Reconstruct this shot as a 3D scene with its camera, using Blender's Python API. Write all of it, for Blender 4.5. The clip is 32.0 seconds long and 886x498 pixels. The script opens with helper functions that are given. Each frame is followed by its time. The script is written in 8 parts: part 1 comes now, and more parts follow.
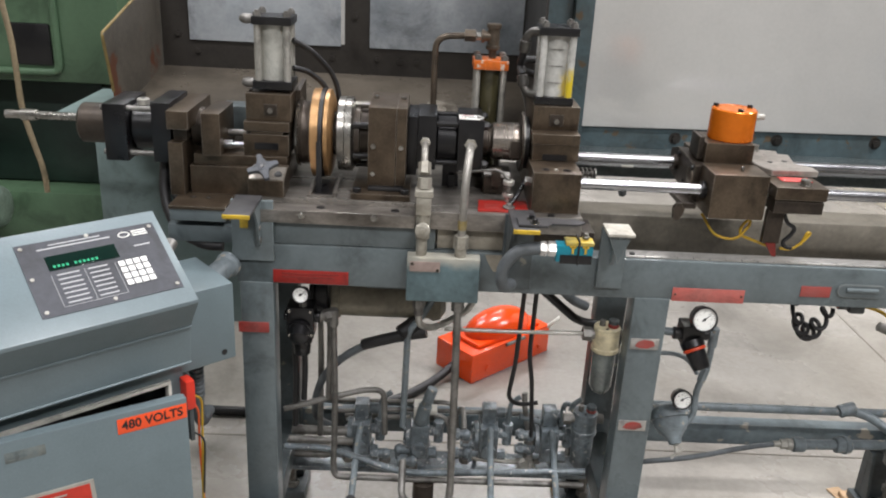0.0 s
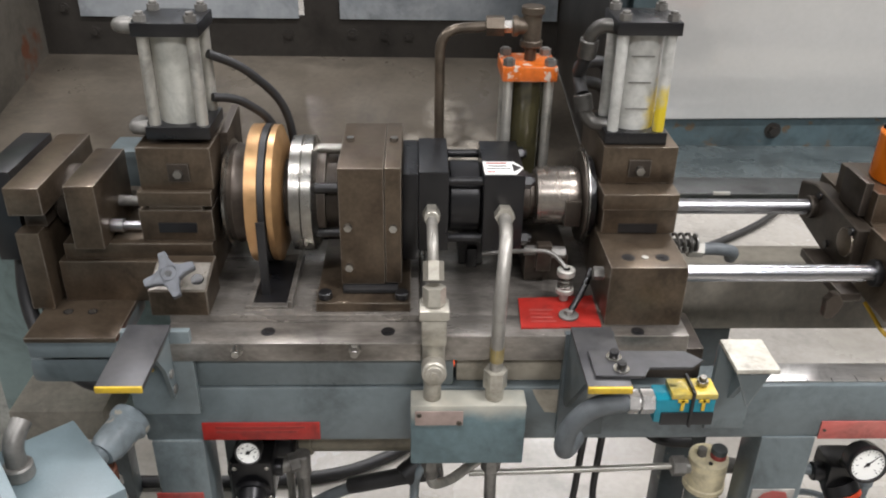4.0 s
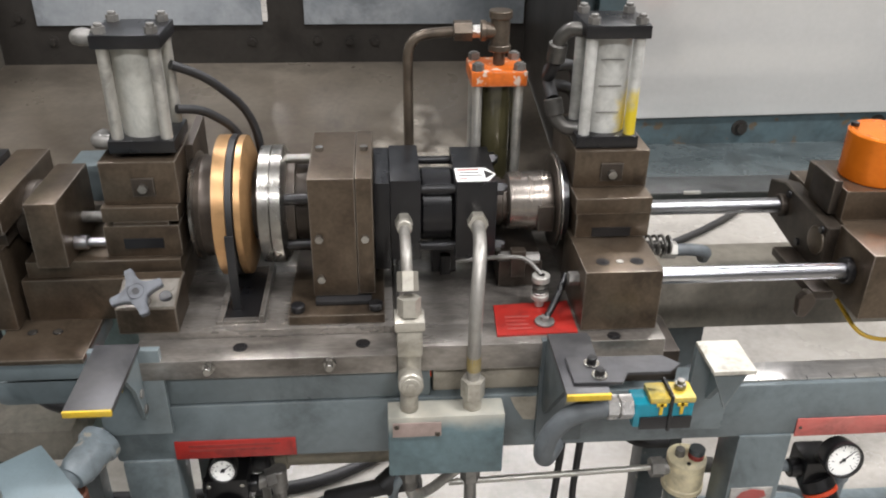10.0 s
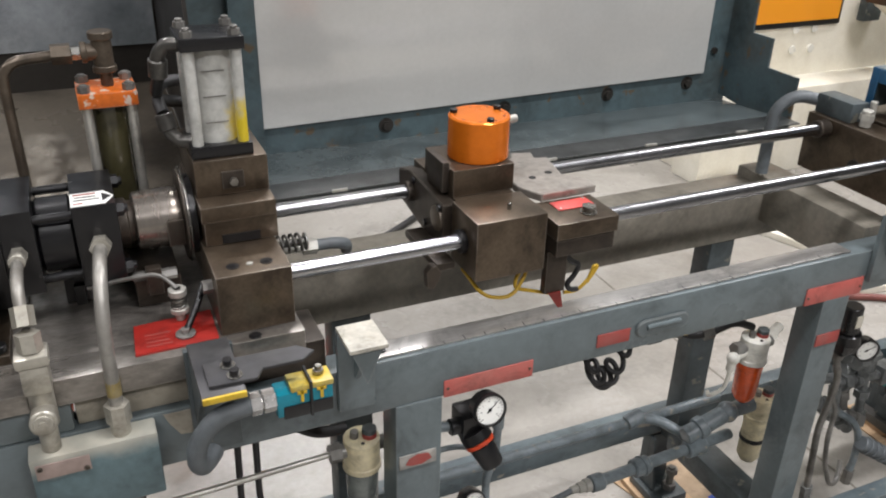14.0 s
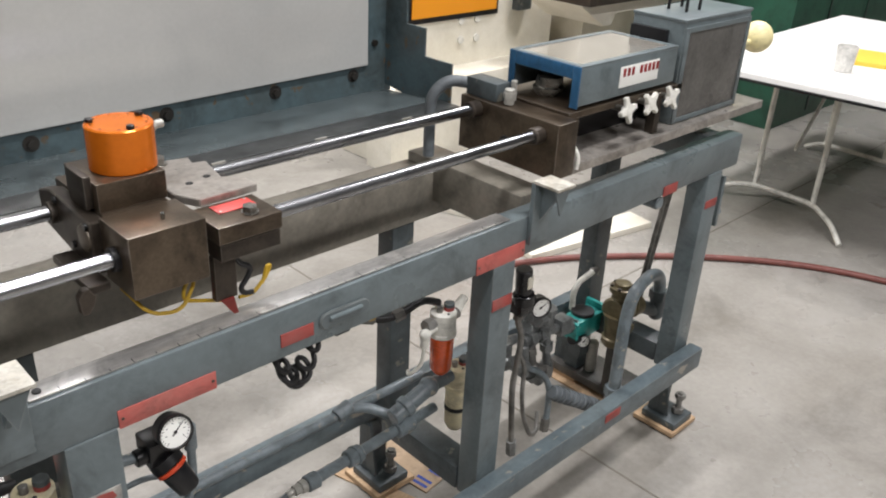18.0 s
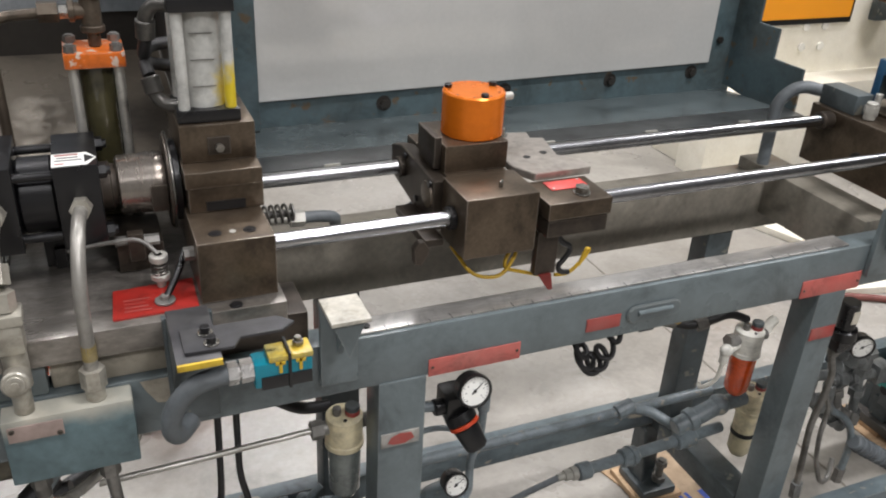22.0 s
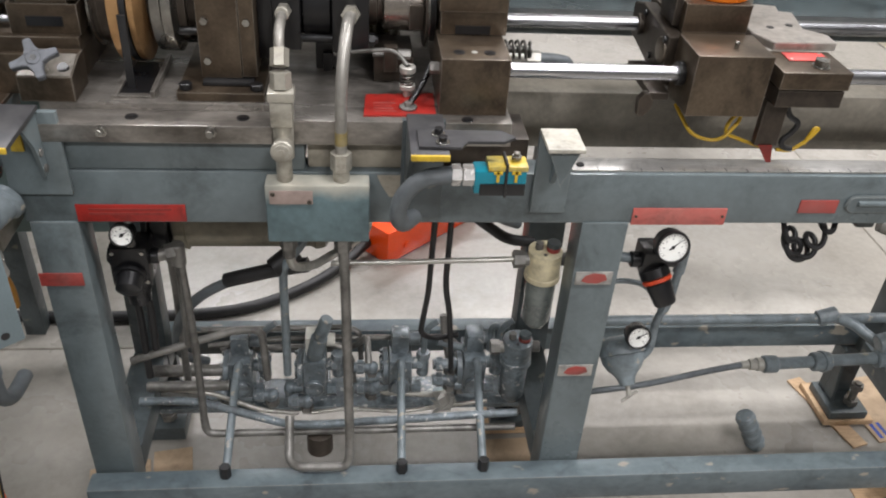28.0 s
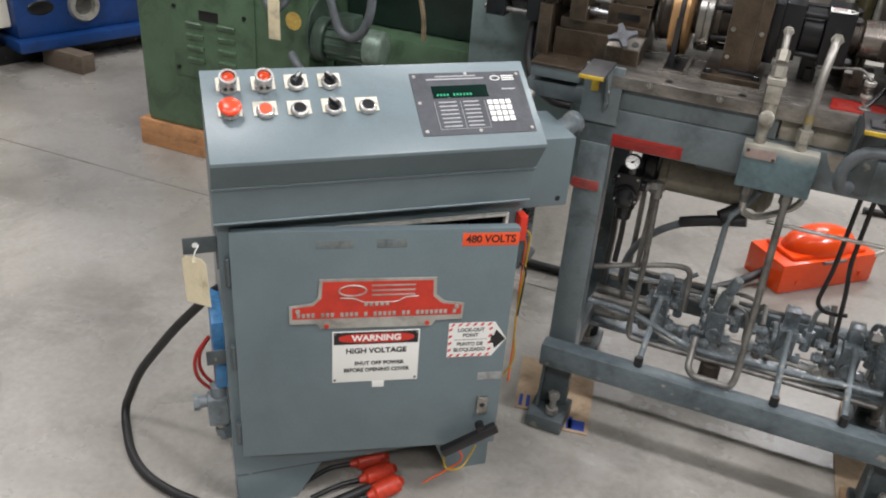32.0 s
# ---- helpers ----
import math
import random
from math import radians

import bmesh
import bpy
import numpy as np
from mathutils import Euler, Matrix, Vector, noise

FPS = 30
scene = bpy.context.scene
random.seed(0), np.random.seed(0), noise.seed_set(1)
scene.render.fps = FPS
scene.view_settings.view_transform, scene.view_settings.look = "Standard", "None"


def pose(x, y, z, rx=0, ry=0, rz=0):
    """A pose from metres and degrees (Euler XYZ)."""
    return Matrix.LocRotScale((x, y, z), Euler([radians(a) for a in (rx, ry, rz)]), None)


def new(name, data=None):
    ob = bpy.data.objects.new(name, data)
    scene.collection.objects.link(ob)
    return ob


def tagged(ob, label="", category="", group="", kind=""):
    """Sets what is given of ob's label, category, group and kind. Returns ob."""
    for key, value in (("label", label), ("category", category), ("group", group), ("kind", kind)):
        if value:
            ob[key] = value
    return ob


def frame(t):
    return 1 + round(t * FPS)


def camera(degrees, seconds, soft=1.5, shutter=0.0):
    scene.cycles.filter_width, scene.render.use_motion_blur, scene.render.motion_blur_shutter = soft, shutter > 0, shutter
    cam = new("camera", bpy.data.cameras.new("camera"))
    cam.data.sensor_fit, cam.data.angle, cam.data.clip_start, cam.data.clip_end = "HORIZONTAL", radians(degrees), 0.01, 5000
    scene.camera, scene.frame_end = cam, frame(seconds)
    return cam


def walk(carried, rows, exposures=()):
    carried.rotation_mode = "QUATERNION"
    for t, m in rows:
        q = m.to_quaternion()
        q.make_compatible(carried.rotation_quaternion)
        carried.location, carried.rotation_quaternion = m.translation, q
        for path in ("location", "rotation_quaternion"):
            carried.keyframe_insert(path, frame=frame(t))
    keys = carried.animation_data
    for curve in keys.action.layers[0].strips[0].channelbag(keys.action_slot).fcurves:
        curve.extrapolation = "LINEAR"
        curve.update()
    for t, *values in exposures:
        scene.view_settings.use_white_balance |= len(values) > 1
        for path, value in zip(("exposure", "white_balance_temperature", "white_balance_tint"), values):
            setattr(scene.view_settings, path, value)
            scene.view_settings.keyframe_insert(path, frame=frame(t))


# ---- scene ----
cam = camera(55.8, 32.0, soft=2.0)
METRES, EYE, TILT, LEAN, TURN = 2.45, 1.55, 0.0, 0.0, -1.6
ROWS = [
    (0.0, 0.0, 0.0, 0.0, 1.12, -21.41, -2.86),
    (0.5, -0.003, 0.0208, -0.007, -0.58, -21.67, -2.57),
    (1.0, 0.0052, 0.0873, -0.0095, -0.93, -22.13, -2.39),
    (1.5, 0.0124, 0.1459, -0.0036, 2.26, -22.87, -3.17),
    (2.0, 0.0094, 0.1866, -0.005, 4.5, -24.81, -2.73),
    (2.5, -0.0148, 0.2386, 0.0072, 2.75, -25.7, -3.28),
    (4.5, -0.0194, 0.3024, 0.0221, -0.22, -28.92, -0.71),
    (5.0, -0.0248, 0.306, 0.0247, 0.35, -27.58, -0.77),
    (5.5, -0.0289, 0.3079, 0.0246, 1.09, -26.86, -0.87),
    (6.0, -0.0321, 0.3102, 0.0236, 1.62, -26.79, -0.71),
    (6.5, -0.0327, 0.3116, 0.0238, 1.94, -26.9, -0.35),
    (7.0, -0.0332, 0.3126, 0.0238, 1.88, -27.56, -0.14),
    (7.5, -0.034, 0.3138, 0.0232, 1.68, -28.26, -0.33),
    (8.0, -0.0335, 0.3155, 0.023, 1.39, -28.87, -0.5),
    (8.5, -0.0342, 0.3162, 0.0228, 1.22, -29.17, -0.68),
    (9.0, -0.0327, 0.315, 0.0234, 1.04, -29.18, -0.78),
    (9.5, -0.0287, 0.3121, 0.0226, 0.35, -29.0, -0.6),
    (10.0, -0.02, 0.3069, 0.0224, -2.64, -28.62, -0.71),
    (10.5, -0.0158, 0.3042, 0.0226, -5.03, -28.45, -1.4),
    (11.0, -0.0126, 0.3007, 0.0225, -6.05, -28.15, -1.99),
    (11.5, -0.0031, 0.2967, 0.0235, -7.09, -28.14, -2.26),
    (12.0, 0.0075, 0.2907, 0.0235, -9.22, -27.93, -1.93),
    (12.5, 0.0119, 0.2867, 0.0239, -12.31, -27.79, -1.79),
    (13.0, 0.0171, 0.2811, 0.0246, -14.79, -27.65, -1.75),
    (13.5, 0.0263, 0.2762, 0.0254, -18.32, -27.47, -1.33),
    (14.0, 0.0346, 0.2762, 0.0248, -22.07, -27.25, -1.28),
    (14.5, 0.0459, 0.2728, 0.0255, -26.14, -27.09, -1.48),
    (15.0, 0.0548, 0.2669, 0.0259, -30.44, -26.83, -1.4),
    (15.5, 0.0591, 0.2616, 0.0253, -34.52, -26.56, -1.46),
    (17.5, 0.0702, 0.2615, 0.0204, -41.38, -26.41, -2.26),
    (18.0, 0.0673, 0.2621, 0.0203, -42.22, -26.39, -2.75),
    (18.5, 0.065, 0.2613, 0.0202, -40.39, -26.38, -2.36),
    (19.0, 0.0658, 0.2591, 0.0197, -38.79, -26.31, -2.07),
    (19.5, 0.0677, 0.256, 0.0175, -36.72, -26.21, -1.96),
    (20.0, 0.0658, 0.2514, 0.0185, -34.62, -26.23, -2.09),
    (20.5, 0.0614, 0.2515, 0.0171, -31.66, -26.23, -2.27),
    (21.0, 0.0558, 0.2598, 0.0155, -28.77, -26.58, -2.34),
    (21.5, 0.0518, 0.2682, 0.0129, -25.41, -27.26, -2.16),
    (22.0, 0.0448, 0.2762, 0.0132, -20.94, -27.88, -2.88),
    (22.5, 0.0348, 0.2814, 0.0144, -15.61, -28.4, -2.96),
    (23.0, 0.0266, 0.2814, 0.0161, -10.85, -28.53, -3.22),
    (23.5, 0.0174, 0.2818, 0.0173, -6.41, -28.32, -2.97),
    (24.0, 0.0102, 0.2832, 0.0182, -3.0, -27.97, -2.7),
    (24.5, 0.0027, 0.286, 0.018, -0.15, -27.58, -2.78),
    (25.0, 0.0011, 0.2883, 0.0168, 1.0, -27.21, -2.97),
    (25.5, -0.0003, 0.2907, 0.0092, -0.68, -27.57, -4.04),
    (26.0, -0.0047, 0.2911, 0.0001, -2.08, -31.73, -4.99),
    (26.5, -0.0151, 0.2874, -0.0069, -4.62, -34.92, -5.23),
    (28.5, 0.0453, 0.1827, -0.006, -3.0, -34.8, -3.05),
    (29.0, 0.0391, 0.1374, -0.0, -2.97, -33.3, -3.13),
    (29.5, 0.0137, 0.0696, 0.0018, -3.96, -31.94, -3.03),
    (30.0, 0.0071, 0.0082, 0.0029, 2.48, -31.48, -2.87),
    (30.5, 0.0242, -0.0414, -0.0006, 14.92, -31.89, -4.69),
    (31.0, 0.0168, -0.0679, -0.0023, 22.41, -31.88, -4.36),
    (31.5, -0.0002, -0.076, -0.0017, 24.36, -30.77, -3.86),
    (32.0, -0.0044, -0.072, -0.0021, 24.54, -29.97, -3.84),
]
walk(cam, [(t, pose(0, 0, EYE, TILT, LEAN, TURN) @ pose(METRES * x, METRES * y, METRES * z, 90 + pitch, roll, yaw)) for t, x, y, z, yaw, pitch, roll in ROWS],
     exposures=((0, 0.0), (2, -0.05), (5, 0.15), (9, 0.21), (11, 0.23), (12, 0.02), (13, -0.06), (15, -0.22), (18, -0.14), (20, -0.11), (22, -0.2), (24, -0.17), (26, 0.05), (29, -0.06), (30, -0.14), (32, -0.1)))

# ---- world and lights ----
world = bpy.data.worlds.new("world")
scene.world = world
world.use_nodes = True
world.node_tree.nodes["Background"].inputs["Color"].default_value = (0.8, 0.9, 1.0, 1)
world.node_tree.nodes["Background"].inputs["Strength"].default_value = 0.04


def ceiling_lamp(x, y, power, sx=1.3, sy=0.35):
    d = bpy.data.lights.new("ceiling_lamp", "AREA")
    d.shape, d.size, d.size_y, d.energy, d.color = "RECTANGLE", sx, sy, power, (0.99, 0.972, 1.0)
    o = new("ceiling_lamp", d)
    o.location = (x, y, 4.9)
    return o


for lx, ly, pw in ((-1.6, 0.6, 62), (1.7, 0.6, 128), (-1.2, 4.2, 90), (1.7, 4.2, 125), (4.8, 2.6, 165), (-4.8, 2.6, 80), (1.7, -2.6, 150), (-1.6, -2.6, 88), (1.5, 8.0, 120), (-1.7, 8.0, 90)):
    ceiling_lamp(lx, ly, pw * 1.22)

# ---- materials ----
def srgb(r, g, b):
    f = lambda c: (c / 255 / 12.92) if c / 255 <= 0.04045 else ((c / 255 + 0.055) / 1.055) ** 2.4
    return (f(r), f(g), f(b))


MATS = {}


def mat(name, col, rough=0.5, metal=0.0, dirt=None, amount=0.35, grain=0.12, bump=0.05, scale=7.0, fine=90.0, coat=0.0, stretch=(1, 1, 1), edge=0.0, wear=0.0, wear_glint_col=(0.35, 0.33, 0.30), grime=0.4, gscale=None):
    """Paint, metal or plastic with stains at one scale and grain at another."""
    m = bpy.data.materials.new(name)
    m.use_nodes = True
    nt = m.node_tree
    N, L = nt.nodes, nt.links
    bs = N["Principled BSDF"]
    tc, mp = N.new("ShaderNodeTexCoord"), N.new("ShaderNodeMapping")
    mp.inputs["Scale"].default_value = stretch
    oi = N.new("ShaderNodeObjectInfo")
    add = N.new("ShaderNodeVectorMath")
    add.operation = "ADD"
    sc = N.new("ShaderNodeVectorMath")
    sc.operation = "SCALE"
    sc.inputs[0].default_value = (7.1, 3.3, 5.7)
    L.new(oi.outputs["Random"], sc.inputs["Scale"])
    L.new(tc.outputs["Object"], add.inputs[0])
    L.new(sc.outputs[0], add.inputs[1])
    L.new(add.outputs[0], mp.inputs["Vector"])
    n1, n2 = N.new("ShaderNodeTexNoise"), N.new("ShaderNodeTexNoise")
    n1.inputs["Scale"].default_value, n1.inputs["Detail"].default_value, n1.inputs["Roughness"].default_value = scale, 6, 0.62
    n2.inputs["Scale"].default_value, n2.inputs["Detail"].default_value = fine, 3
    L.new(mp.outputs[0], n1.inputs["Vector"])
    L.new(mp.outputs[0], n2.inputs["Vector"])
    r1 = N.new("ShaderNodeMapRange")
    r1.inputs["From Min"].default_value, r1.inputs["From Max"].default_value = 0.42, 0.72
    r1.inputs["To Max"].default_value = amount
    L.new(n1.outputs["Fac"], r1.inputs["Value"])
    mx = N.new("ShaderNodeMix")
    mx.data_type = "RGBA"
    mx.inputs[6].default_value = (*col, 1)
    mx.inputs[7].default_value = (*(dirt or [c * 0.45 for c in col]), 1)
    L.new(r1.outputs[0], mx.inputs[0])
    r2 = N.new("ShaderNodeMapRange")
    r2.inputs["From Min"].default_value, r2.inputs["From Max"].default_value = 0.3, 0.7
    r2.inputs["To Min"].default_value, r2.inputs["To Max"].default_value = 1 - grain, 1 + grain
    L.new(n2.outputs["Fac"], r2.inputs["Value"])
    mu = N.new("ShaderNodeVectorMath")
    mu.operation = "SCALE"
    L.new(mx.outputs[2], mu.inputs[0])
    L.new(r2.outputs[0], mu.inputs["Scale"])
    out = mu.outputs[0]
    if grime:
        g3, rg, mg = N.new("ShaderNodeTexNoise"), N.new("ShaderNodeMapRange"), N.new("ShaderNodeVectorMath")
        g3.inputs["Scale"].default_value, g3.inputs["Detail"].default_value, g3.inputs["Roughness"].default_value = gscale or scale * 0.9 + 3.0, 10, 0.72
        g3.inputs["Distortion"].default_value = 0.6
        L.new(tc.outputs["Object"], g3.inputs["Vector"])
        rg.interpolation_type = "SMOOTHSTEP"
        rg.inputs["From Min"].default_value, rg.inputs["From Max"].default_value = 0.46, 0.68
        rg.inputs["To Min"].default_value, rg.inputs["To Max"].default_value = 1.0, 1.0 - grime
        L.new(g3.outputs["Fac"], rg.inputs["Value"])
        mg.operation = "SCALE"
        L.new(out, mg.inputs[0])
        L.new(rg.outputs[0], mg.inputs["Scale"])
        out = mg.outputs[0]
    if wear:
        w = N.new("ShaderNodeTexNoise")
        w.inputs["Scale"].default_value, w.inputs["Detail"].default_value = scale * 3.1, 8
        L.new(mp.outputs[0], w.inputs["Vector"])
        rw = N.new("ShaderNodeMapRange")
        rw.inputs["From Min"].default_value, rw.inputs["From Max"].default_value = 0.66 - 0.1 * wear, 0.70 - 0.1 * wear
        L.new(w.outputs["Fac"], rw.inputs["Value"])
        mw = N.new("ShaderNodeMix")
        mw.data_type = "RGBA"
        mw.inputs[7].default_value = (*wear_glint_col, 1)
        L.new(rw.outputs[0], mw.inputs[0])
        L.new(out, mw.inputs[6])
        out = mw.outputs[2]
    # Pale rim on edges: highlights put into the colour together with rubbed wear.
    if edge:
        bv, ge, dt, re_, me_ = N.new("ShaderNodeBevel"), N.new("ShaderNodeNewGeometry"), N.new("ShaderNodeVectorMath"), N.new("ShaderNodeMapRange"), N.new("ShaderNodeMix")
        bv.samples = 4
        bv.inputs["Radius"].default_value = 0.0035
        dt.operation, me_.data_type = "DOT_PRODUCT", "RGBA"
        L.new(bv.outputs[0], dt.inputs[0])
        L.new(ge.outputs["Normal"], dt.inputs[1])
        re_.inputs["From Min"].default_value, re_.inputs["From Max"].default_value = 0.985, 0.80
        re_.inputs["To Max"].default_value = edge
        L.new(dt.outputs["Value"], re_.inputs["Value"])
        mm = N.new("ShaderNodeMath")
        mm.operation = "MULTIPLY"
        r9 = N.new("ShaderNodeMapRange")
        r9.inputs["From Min"].default_value, r9.inputs["From Max"].default_value = 0.35, 0.6
        L.new(n1.outputs["Fac"], r9.inputs["Value"])
        L.new(r9.outputs[0], mm.inputs[1])
        L.new(re_.outputs[0], mm.inputs[0])
        me_.inputs[7].default_value = (*wear_glint_col, 1)
        L.new(mm.outputs[0], me_.inputs[0])
        L.new(out, me_.inputs[6])
        out = me_.outputs[2]
    L.new(out, bs.inputs["Base Color"])
    rr = N.new("ShaderNodeMapRange")
    rr.inputs["To Min"].default_value, rr.inputs["To Max"].default_value = max(0.03, rough - 0.12), min(1, rough + 0.14)
    L.new(n1.outputs["Fac"], rr.inputs["Value"])
    L.new(rr.outputs[0], bs.inputs["Roughness"])
    bs.inputs["Metallic"].default_value = metal
    bs.inputs["Coat Weight"].default_value = coat
    if bump:
        b = N.new("ShaderNodeBump")
        b.inputs["Strength"].default_value, b.inputs["Distance"].default_value = bump, 0.002
        L.new(n2.outputs["Fac"], b.inputs["Height"])
        L.new(b.outputs[0], bs.inputs["Normal"])
    MATS[name] = m
    return m


def plain(name, col, rough=0.5, metal=0.0, emit=None, power=0.0):
    m = bpy.data.materials.new(name)
    m.use_nodes = True
    bs = m.node_tree.nodes["Principled BSDF"]
    bs.inputs["Base Color"].default_value = (*col, 1)
    bs.inputs["Roughness"].default_value, bs.inputs["Metallic"].default_value = rough, metal
    if emit:
        bs.inputs["Emission Color"].default_value, bs.inputs["Emission Strength"].default_value = (*emit, 1), power
    return m


GREY = mat("grey_machine_paint", srgb(104, 114, 116), 0.30, dirt=srgb(76, 83, 84), amount=0.6, grain=0.06, scale=5, wear=0.0, edge=0.5, wear_glint_col=srgb(150, 152, 148))
GREYD = mat("dark_and_shaded_grey", srgb(80, 88, 90), 0.42, dirt=srgb(50, 52, 50), amount=0.6, grain=0.08, scale=9, wear=0.1, wear_glint_col=srgb(120, 118, 108))
CONS = mat("cabinet_grey_paint", srgb(107, 121, 125), 0.34, dirt=srgb(89, 102, 105), amount=0.5, grime=0.12, gscale=2.5, edge=0.35, wear_glint_col=srgb(150, 158, 160), grain=0.04, scale=4, bump=0.1, fine=260)
BLUEG = mat("hood_blue_grey_paint", srgb(80, 96, 100), 0.36, dirt=srgb(60, 56, 48), amount=0.7, grain=0.08, scale=8, wear=0.4, wear_glint_col=srgb(92, 78, 60))
BROWN = mat("black_oxide_steel", srgb(98, 86, 72), 0.34, 0.65, dirt=srgb(58, 47, 37), amount=0.9, grain=0.12, grime=0.5, gscale=9, scale=11, fine=200, edge=0.75, wear_glint_col=srgb(188, 180, 168))
BROWND = mat("dark_oxide_steel", srgb(70, 62, 54), 0.42, 0.5, dirt=srgb(40, 36, 32), amount=0.7, grain=0.1, scale=14, fine=200, edge=0.5, wear_glint_col=srgb(160, 152, 140))
BEDST = mat("ground_bed_steel", srgb(150, 145, 138), 0.30, 0.65, dirt=srgb(58, 52, 45), amount=0.95, grain=0.14, scale=8, fine=190, stretch=(0.5, 2, 1), edge=0.6, wear_glint_col=srgb(200, 197, 190))
CHROME = mat("polished_rod_steel", srgb(168, 169, 172), 0.27, 1.0, dirt=srgb(118, 117, 116), amount=0.5, grain=0.03, bump=0.0, scale=4, stretch=(0.4, 6, 6))
STEEL = mat("machined_steel", srgb(168, 166, 160), 0.27, 0.95, dirt=srgb(110, 104, 96), amount=0.6, grain=0.06, scale=12, bump=0.02)
ALU = mat("cast_aluminium", srgb(186, 184, 176), 0.42, 0.45, dirt=srgb(132, 128, 116), amount=0.6, grain=0.05, scale=10)
CYLW = mat("pale_cylinder_tube", srgb(196, 196, 188), 0.4, 0.25, dirt=srgb(150, 148, 136), amount=0.5, grain=0.04, scale=9)
BRASS = mat("bronze_pulley", srgb(190, 150, 104), 0.34, 0.65, dirt=srgb(140, 108, 76), amount=0.5, grain=0.05, scale=8, bump=0.02)
BLACK = mat("black_paint", srgb(20, 20, 22), 0.3, dirt=srgb(38, 37, 36), amount=0.5, grain=0.08, scale=14)
RUBBER = mat("black_rubber", srgb(30, 30, 31), 0.5, dirt=srgb(54, 52, 50), amount=0.5, grain=0.08, scale=12)
HOSE = mat("grey_hose", srgb(100, 106, 109), 0.5, dirt=srgb(52, 52, 52), amount=0.5, grain=0.05, scale=12)
PIPE = mat("steel_pipe", srgb(136, 134, 129), 0.42, 0.45, dirt=srgb(72, 69, 64), amount=0.8, grain=0.08, scale=16)
DULLP = mat("dull_drawn_tube", srgb(156, 153, 146), 0.4, 0.5, dirt=srgb(104, 99, 90), amount=0.6, grain=0.06, scale=14)
PIPEG = mat("painted_pipe", srgb(120, 130, 134), 0.38, dirt=srgb(80, 86, 88), amount=0.6, grain=0.08, scale=18, wear=0.3, wear_glint_col=srgb(150, 146, 134))
VALVE = mat("painted_valve_body", srgb(122, 132, 137), 0.3, 0.15, dirt=srgb(58, 61, 62), amount=0.85, grain=0.12, scale=26, edge=0.8, wear=0.25, wear_glint_col=srgb(190, 189, 184))
RAILM = mat("worn_rail_paint", srgb(100, 111, 114), 0.38, dirt=srgb(58, 70, 78), amount=0.85, grain=0.1, scale=8, edge=0.9, wear=0.12, wear_glint_col=srgb(146, 140, 128), stretch=(0.6, 1, 1))
BAREP = mat("rubbed_bare_primer", srgb(160, 153, 138), 0.5, dirt=srgb(112, 106, 96), amount=0.6, grain=0.06, scale=14)
BEAMT = mat("tan_grey_beam_paint", srgb(128, 123, 112), 0.4, dirt=srgb(82, 76, 67), amount=0.6, scale=5)
TRAY = mat("stained_tray_steel", srgb(118, 110, 98), 0.30, 0.35, dirt=srgb(70, 61, 51), amount=0.85, grain=0.08, scale=3.0, grime=0.5, gscale=3.5)
HOOD = mat("oily_hood_steel", srgb(55, 52, 48), 0.42, 0.25, dirt=srgb(42, 38, 34), amount=0.8, grain=0.08, scale=5, wear=0.0)
WINDOW = mat("scuffed_hood_window", srgb(182, 188, 192), 0.14, 0.25, dirt=srgb(104, 113, 120), amount=0.8, grain=0.05, scale=4, bump=0.0)
PANEL = mat("white_hood_panel", srgb(208, 207, 202), 0.12, 0.25, dirt=srgb(190, 189, 185), amount=0.7, grain=0.02, scale=1.6, bump=0.0, coat=0.3, grime=0.06, gscale=2.0)
REDD = mat("dull_red_relief", srgb(132, 44, 38), 0.5, amount=0.3, scale=30)
RED = mat("red_label", srgb(156, 38, 31), 0.38, dirt=srgb(106, 30, 25), amount=0.5, grain=0.04, scale=20)
ENAMEL = mat("red_enamel", srgb(200, 54, 36), 0.4, dirt=srgb(160, 44, 34), amount=0.4, grain=0.04, scale=16, grime=0.2)
REDW = mat("worn_red_label", srgb(160, 62, 56), 0.5, dirt=srgb(140, 104, 98), amount=0.55, grain=0.05, scale=16)
REDF = mat("faded_red_label", srgb(186, 92, 84), 0.5, dirt=srgb(160, 120, 110), amount=0.45, grain=0.05, scale=14)
ORANGE = mat("orange_paint", srgb(232, 124, 30), 0.24, 0.45, grime=0.15, dirt=srgb(206, 100, 24), amount=0.5, grain=0.05, scale=12)
ORBOX = mat("orange_red_paint", srgb(255, 84, 20), 0.22, dirt=srgb(236, 70, 18), amount=0.4, grime=0.06, grain=0.03, scale=5, coat=0.3)
YELLOW = mat("yellow_paint", srgb(206, 172, 44), 0.5, dirt=srgb(128, 112, 56), amount=0.5, grain=0.06, scale=30)
TEAL = mat("teal_plastic", srgb(20, 124, 142), 0.35, dirt=srgb(16, 96, 100), amount=0.4, grain=0.04, scale=20)
WHITE = mat("white_paint", srgb(226, 224, 214), 0.45, dirt=srgb(186, 182, 168), amount=0.5, grain=0.04, scale=14)
CREAM = mat("cream_paint", srgb(230, 225, 210), 0.42, grime=0.05, dirt=srgb(190, 180, 156), amount=0.5, grain=0.03, scale=4)
CREAMF = mat("cream_filter_body", srgb(226, 214, 178), 0.45, dirt=srgb(150, 140, 116), amount=0.6, grain=0.06, scale=20)
GREEN = mat("green_machine_paint", srgb(86, 112, 86), 0.38, dirt=srgb(52, 70, 52), amount=0.5, grain=0.04, scale=3)
